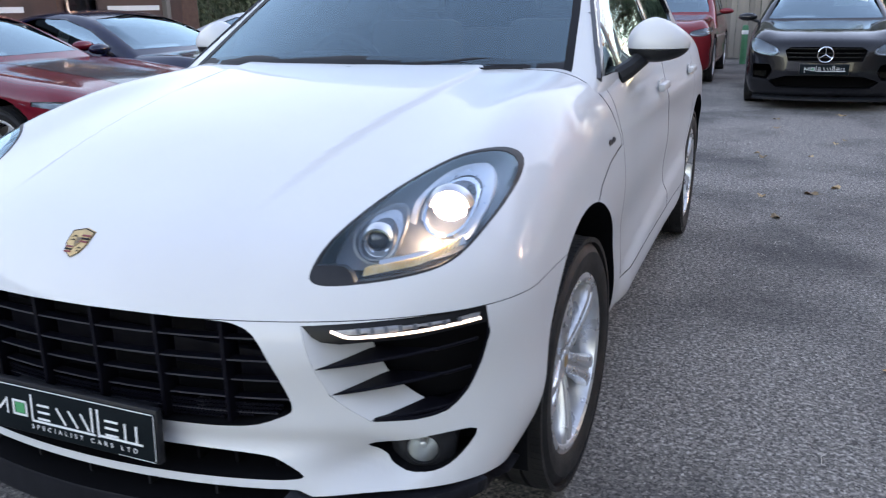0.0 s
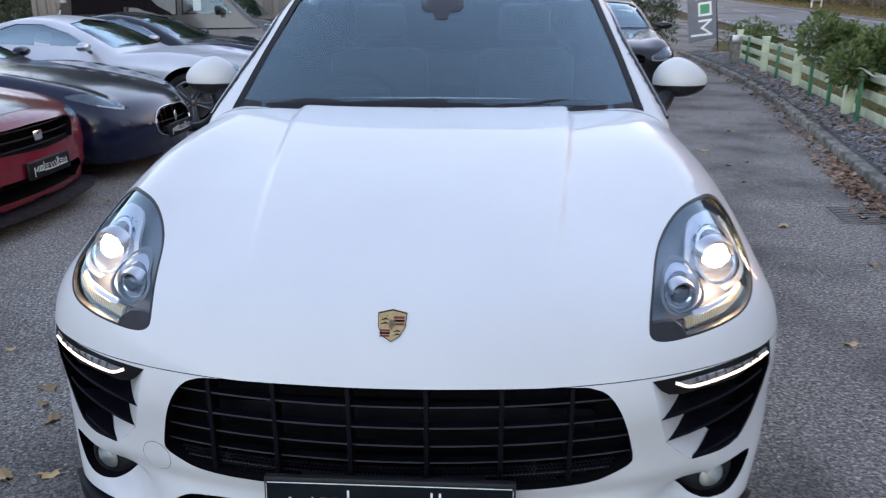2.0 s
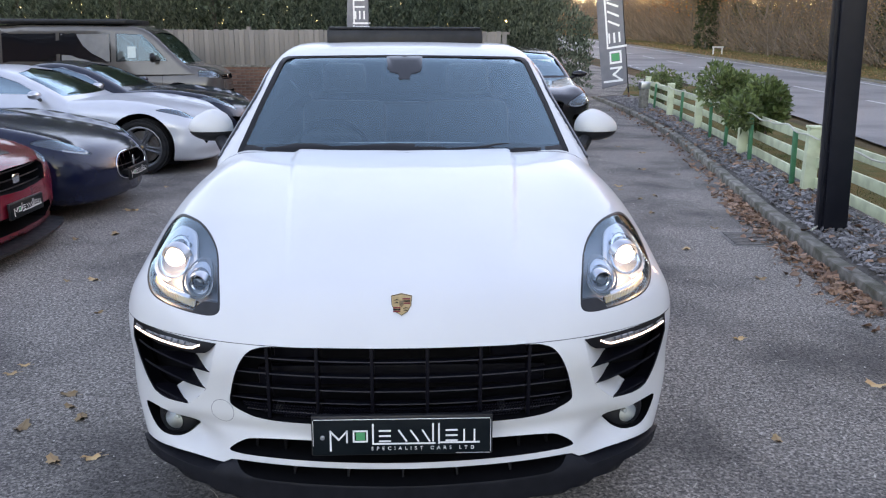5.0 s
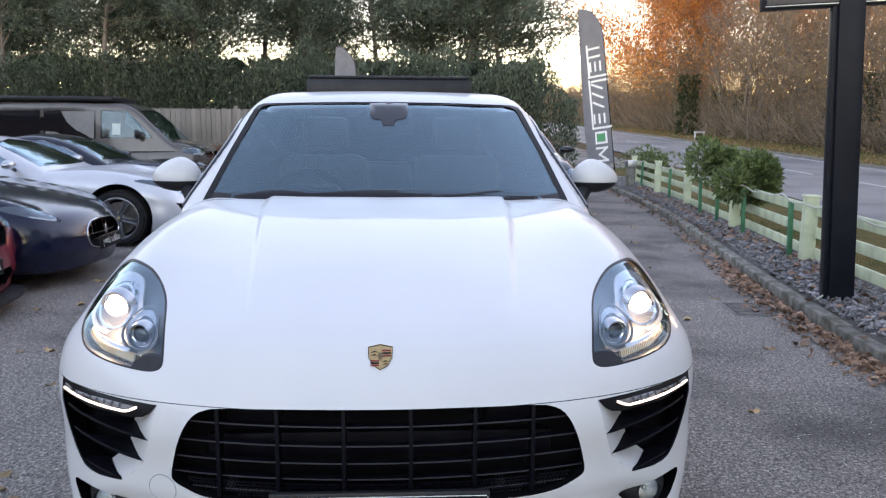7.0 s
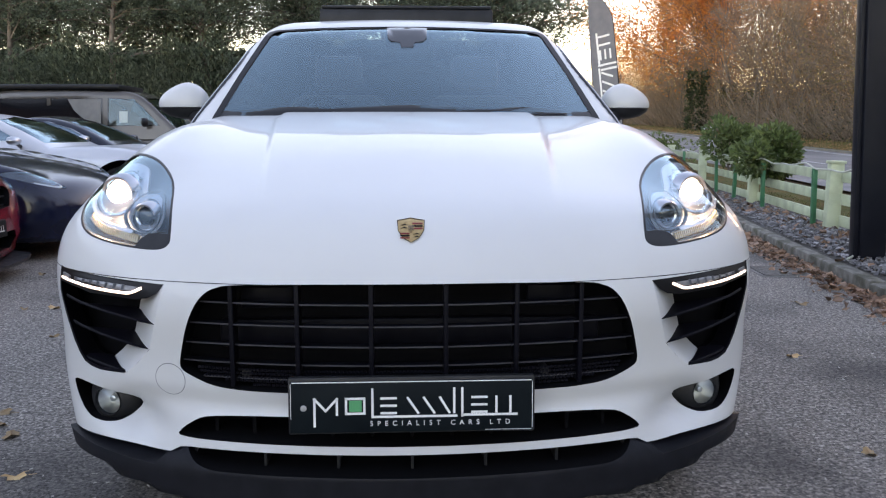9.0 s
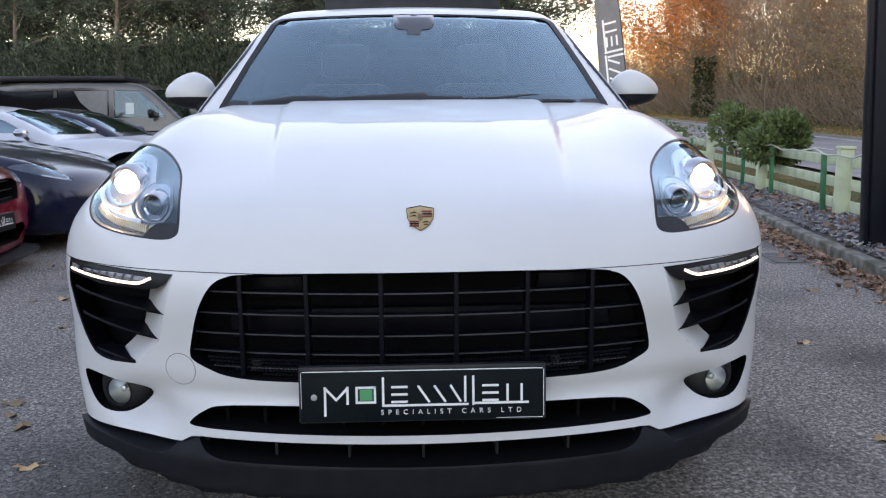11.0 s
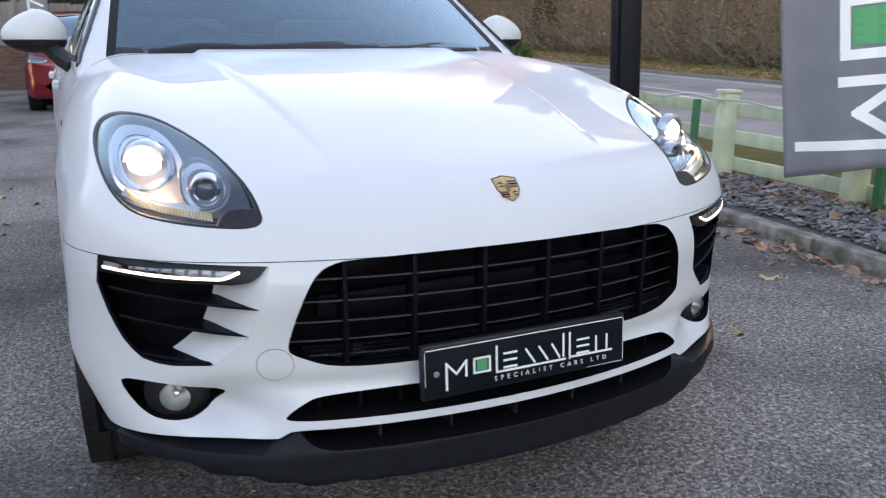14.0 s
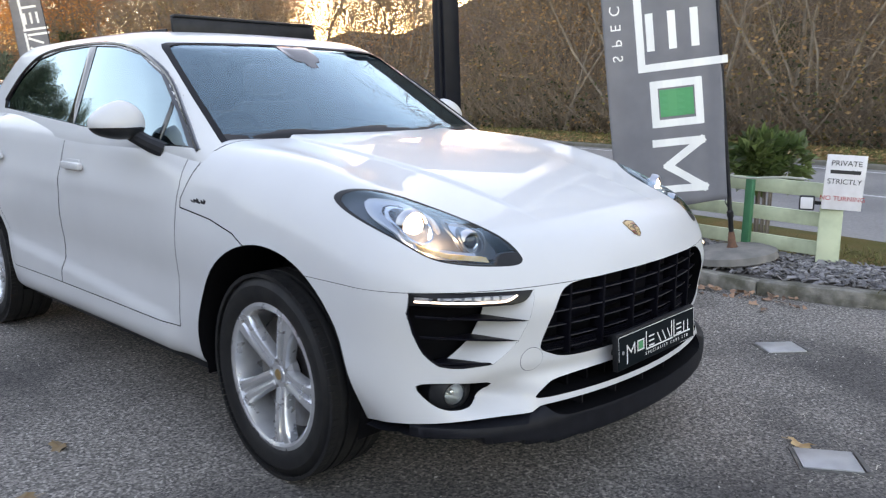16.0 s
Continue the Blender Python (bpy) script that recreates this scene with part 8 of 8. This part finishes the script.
SALOON = dict(long=4.63, half=0.888, axle=0.88, base=2.70, tyre=0.325, paint=BLACKP, nose=(0.22, 0.22), rake=0.10, plate=0.47, soft=0.12,
              top=((-0.1, 0.03, 0.25, 0.7, 1.2, 2.2, 3.2, 4.2, 4.7), (0.68, 0.75, 0.84, 0.92, 0.98, 1.0, 1.02, 1.04, 0.95)),
              wide=((0.0, 0.5, 1.0, 2.4, 3.6, 4.2, 4.7), (0.85, 0.875, 0.888, 0.88, 0.888, 0.87, 0.80)),
              roof=((1.1, 1.45, 1.9, 2.3, 2.8, 3.5, 4.2), (0.86, 1.05, 1.30, 1.40, 1.435, 1.33, 1.04)), belt=(0.80, 0.50, 1.0), cabin=(1.3, 4.1),
              screen=[(0, 1.01), (0.68, 1.01), (0.58, 1.27), (0.50, 1.335), (0, 1.375)],
              side=[[(1.75, 1.03), (2.1, 1.22), (2.45, 1.33), (2.55, 1.335), (2.58, 1.05)], [(2.66, 1.05), (2.64, 1.335), (3.0, 1.32), (3.4, 1.23), (3.6, 1.12)]],
              lamp=[(0.84, 0.80), (0.74, 0.80), (0.56, 0.72), (0.50, 0.66), (0.56, 0.62), (0.72, 0.63), (0.82, 0.69)], lamp_deep=0.7,
              grille=[(0, 0.72), (0.38, 0.715), (0.44, 0.68), (0.40, 0.56), (0, 0.53)], lower=[(0, 0.40), (0.42, 0.39), (0.60, 0.33), (0.50, 0.25), (0, 0.25)], vent=[(0.80, 0.52), (0.60, 0.52), (0.56, 0.44), (0.62, 0.34), (0.78, 0.36)],
              badge=(0.0, 0.635, 0.085, "ring"), bars=4, mirror=(0.95, 1.62, 1.03), lip=True, price="33995", cards=(("front", 0.30, 1.20, 0.20, 0.06),))
CROSSOVER = dict(SALOON, price=None, long=4.5, paint=CRIMSON, tyre=0.36, belt=(0.82, 0.36, 1.12), plate=0.55, bars=2, badge=None, lip=False, clear=0.22,
                 top=((-0.1, 0.03, 0.25, 0.7, 1.2, 2.2, 3.2, 4.2, 4.6), (0.80, 0.87, 0.98, 1.05, 1.10, 1.12, 1.13, 1.13, 1.05)),
                 roof=((1.05, 1.4, 1.85, 2.3, 2.9, 3.6, 4.3), (0.98, 1.18, 1.48, 1.60, 1.63, 1.58, 1.14)),
                 screen=[(0, 1.14), (0.70, 1.14), (0.60, 1.44), (0.52, 1.50), (0, 1.55)],
                 side=[[(1.72, 1.15), (2.1, 1.40), (2.4, 1.50), (2.55, 1.51), (2.58, 1.16)], [(2.66, 1.16), (2.64, 1.51), (3.2, 1.50), (3.6, 1.40), (3.7, 1.2)]],
                 lamp=[(0.84, 0.90), (0.74, 0.90), (0.56, 0.86), (0.52, 0.81), (0.60, 0.78), (0.74, 0.78), (0.83, 0.82)],
                 grille=[(0, 0.86), (0.36, 0.85), (0.42, 0.80), (0.36, 0.68), (0, 0.66)], lower=[(0, 0.50), (0.5, 0.49), (0.6, 0.42), (0.5, 0.34), (0, 0.34)], vent=None, mirror=(0.97, 1.60, 1.15), cards=(("front", 0.25, 1.36, 0.20, 0.07),))


def facing_x(x, y, turn=0.0, z=0.0):
    """Nose at (x, y), pointing along +x."""
    return pose(x, y, z, 0, 0, 90 + turn)


other_car(MUSCLE, "dark red muscle coupe with a black front splitter", facing_x(-2.92, 3.95))
other_car(TOURER, "navy blue grand tourer with an oval chrome grille", facing_x(-2.74, 5.95))
other_car(ROADSTER, "silver two-door sports coupe with bright window trim", facing_x(-2.42, 8.8))
other_car(dict(ROADSTER, paint=INK, mirror_paint=INK, cards=()), "midnight blue sports coupe beside the silver one", facing_x(-2.45, 10.95))
other_car(VAN, "bronze-grey camper van with a dark raised roof", facing_x(-4.05, 16.4))
other_car(SALOON, "black saloon car with a ring badge in its grille", pose(1.88, 9.9, 0) @ Matrix.Diagonal((1.05, 1.0, 1.07, 1)))
other_car(CROSSOVER, "red crossover car parked nose out by the fence", pose(-0.55, 12.6, 0))
# the camper's folded roof and its dark side wrap
roof_box = whole("camper_roof", boxed(-0.80, 0.80, 1.95, 4.75, 1.955, 2.06, 0.04), BLACK_PLASTIC, "black folded camper roof on the van", "camper roof")
roof_box.matrix_world = facing_x(-4.05, 16.4)


# ---- small things by the bed ----
SIGN_WHITE = mat("sign_white", (0.74, 0.72, 0.72), (0.66, 0.63, 0.63), scale=12, rough=0.6)
SIGN_RED = mat("sign_red", (0.50, 0.03, 0.03), rough=0.6)
SIGN_BLACK = mat("sign_black", (0.02, 0.02, 0.02), rough=0.6)
notice = thing("notice_post", "white painted notice on a pale green post", "notice", at=pose(3.50, 0.55, 0.06, 0, 0, 0))
turn = math.degrees(math.atan2(1.80, 5.9)) - 90
part("post", boxed(-0.075, 0.075, -0.055, 0.055, 0.0, 0.56, 0.008), FENCE_PAINT, notice).matrix_local = pose(0, 0, 0, 0, 0, turn)
bd = part("notice_board", boxed(-0.125, 0.125, -0.006, 0.006, -0.19, 0.19, 0.003), SIGN_WHITE, notice)
bd.matrix_local = pose(-0.05, -0.08, 0.67, 0, 2, turn + 6)
for text, z, size, ink in (("PRIVATE", 0.115, 0.052, SIGN_BLACK), ("STRICTLY", -0.01, 0.050, SIGN_BLACK), ("NO TURNING", -0.125, 0.045, SIGN_RED)):
    letters(bd, text, size, Matrix.Translation((0, -0.0075, z)) @ pose(0, 0, 0, 90, 0, 0), ink)
part("notice_mark", boxed(-0.095, 0.095, -0.009, -0.005, 0.060, 0.085), SIGN_BLACK, bd, smooth=False)
for x, z in ((-0.16, 0.52),):
    lamp = thing("floodlight", "", "")
    lamp.parent, lamp.matrix_local = notice, pose(0, 0, 0, 0, 0, turn)
    tagged(lamp, "small black floodlight")
    part("lamp_body", boxed(x - 0.05, x + 0.05, -0.10, -0.05, z - 0.05, z + 0.05, 0.008), BLACK_PLASTIC, lamp)
    part("lamp_face", boxed(x - 0.04, x + 0.04, -0.104, -0.099, z - 0.04, z + 0.04, 0.003), SIGN_WHITE, lamp)
    part("lamp_bracket", boxed(x - 0.01, 0.0, -0.06, -0.045, z - 0.012, z + 0.012), BLACK_PLASTIC, lamp)
# path light on a short post at the fence's far end
pl = thing("path_light", "short post with a square path light", "lamp", at=pose(5.42, 16.4, 0.08))
part("light_post", boxed(-0.09, 0.09, -0.09, 0.09, 0.0, 0.50, 0.01), KERB, pl)
part("light_box", boxed(-0.11, 0.11, -0.11, 0.11, 0.50, 0.66, 0.015), SATIN, pl)
# low white bench rail far across the road
rl = thing("trough_rail", "small white rail on the far verge", "rail", at=pose(20.4, 51.5, lift(51.5), 0, 0, 15) @ Matrix.Scale(0.42, 4))
for x in (-0.8, 0.8):
    part("rail_leg", boxed(x - 0.08, x + 0.08, -0.08, 0.08, 0.0, 1.3, 0.01), PRINT, rl)
part("rail_bar", boxed(-1.0, 1.0, -0.1, 0.1, 1.15, 1.4, 0.01), PRINT, rl)
# sale rooms beside the yard: dark glazed front with boards and posts
shop = thing("sales_office", "low brick sales office with dark windows and sign boards", "building", at=pose(-8.9, 0, 0))
part("wall", boxed(-6.0, 0.0, -14.0, 11.6, 0.0, 3.1), BRICK, shop, smooth=False)
part("roof", boxed(-6.4, 0.5, -14.4, 12.0, 3.1, 3.4, 0.02), POLE_BLACK, shop)
for k in range(8):
    y0 = -12.5 + 3.0 * k
    w = part("window", boxed(-0.02, 0.035, y0, y0 + 2.2, 0.35, 2.5), GLOSS_BLACK, shop, smooth=False)
    part("window_frame", boxed(0.03, 0.06, y0 - 0.05, y0, 0.3, 2.55), SATIN, w)
    part("window_frame", boxed(0.03, 0.06, y0 + 2.2, y0 + 2.25, 0.3, 2.55), SATIN, w)
    part("window_sill", boxed(0.0, 0.12, y0 - 0.08, y0 + 2.28, 0.26, 0.32, 0.01), KERB, w)
for y0 in (3.2, 6.2, 9.0):
    b = part("sign_board", boxed(0.10, 0.14, y0, y0 + 2.0, 0.5, 2.3, 0.01), mat("sign_brown", (0.06, 0.035, 0.03), (0.10, 0.05, 0.04), scale=2, rough=0.5) if y0 == 3.2 else bpy.data.materials["sign_brown"], shop)
    for k in range(3):
        part("board_mark", boxed(0.139, 0.145, y0 + 0.2, y0 + 1.7 - 0.3 * k, 1.55 - 0.22 * k, 1.63 - 0.22 * k), PRINT, b, smooth=False)
for k in range(7):
    part("veranda_post", boxed(0.9, 1.0, -12 + 3.6 * k, -11.9 + 3.6 * k, 0.0, 3.1, 0.01), BOARD, shop)
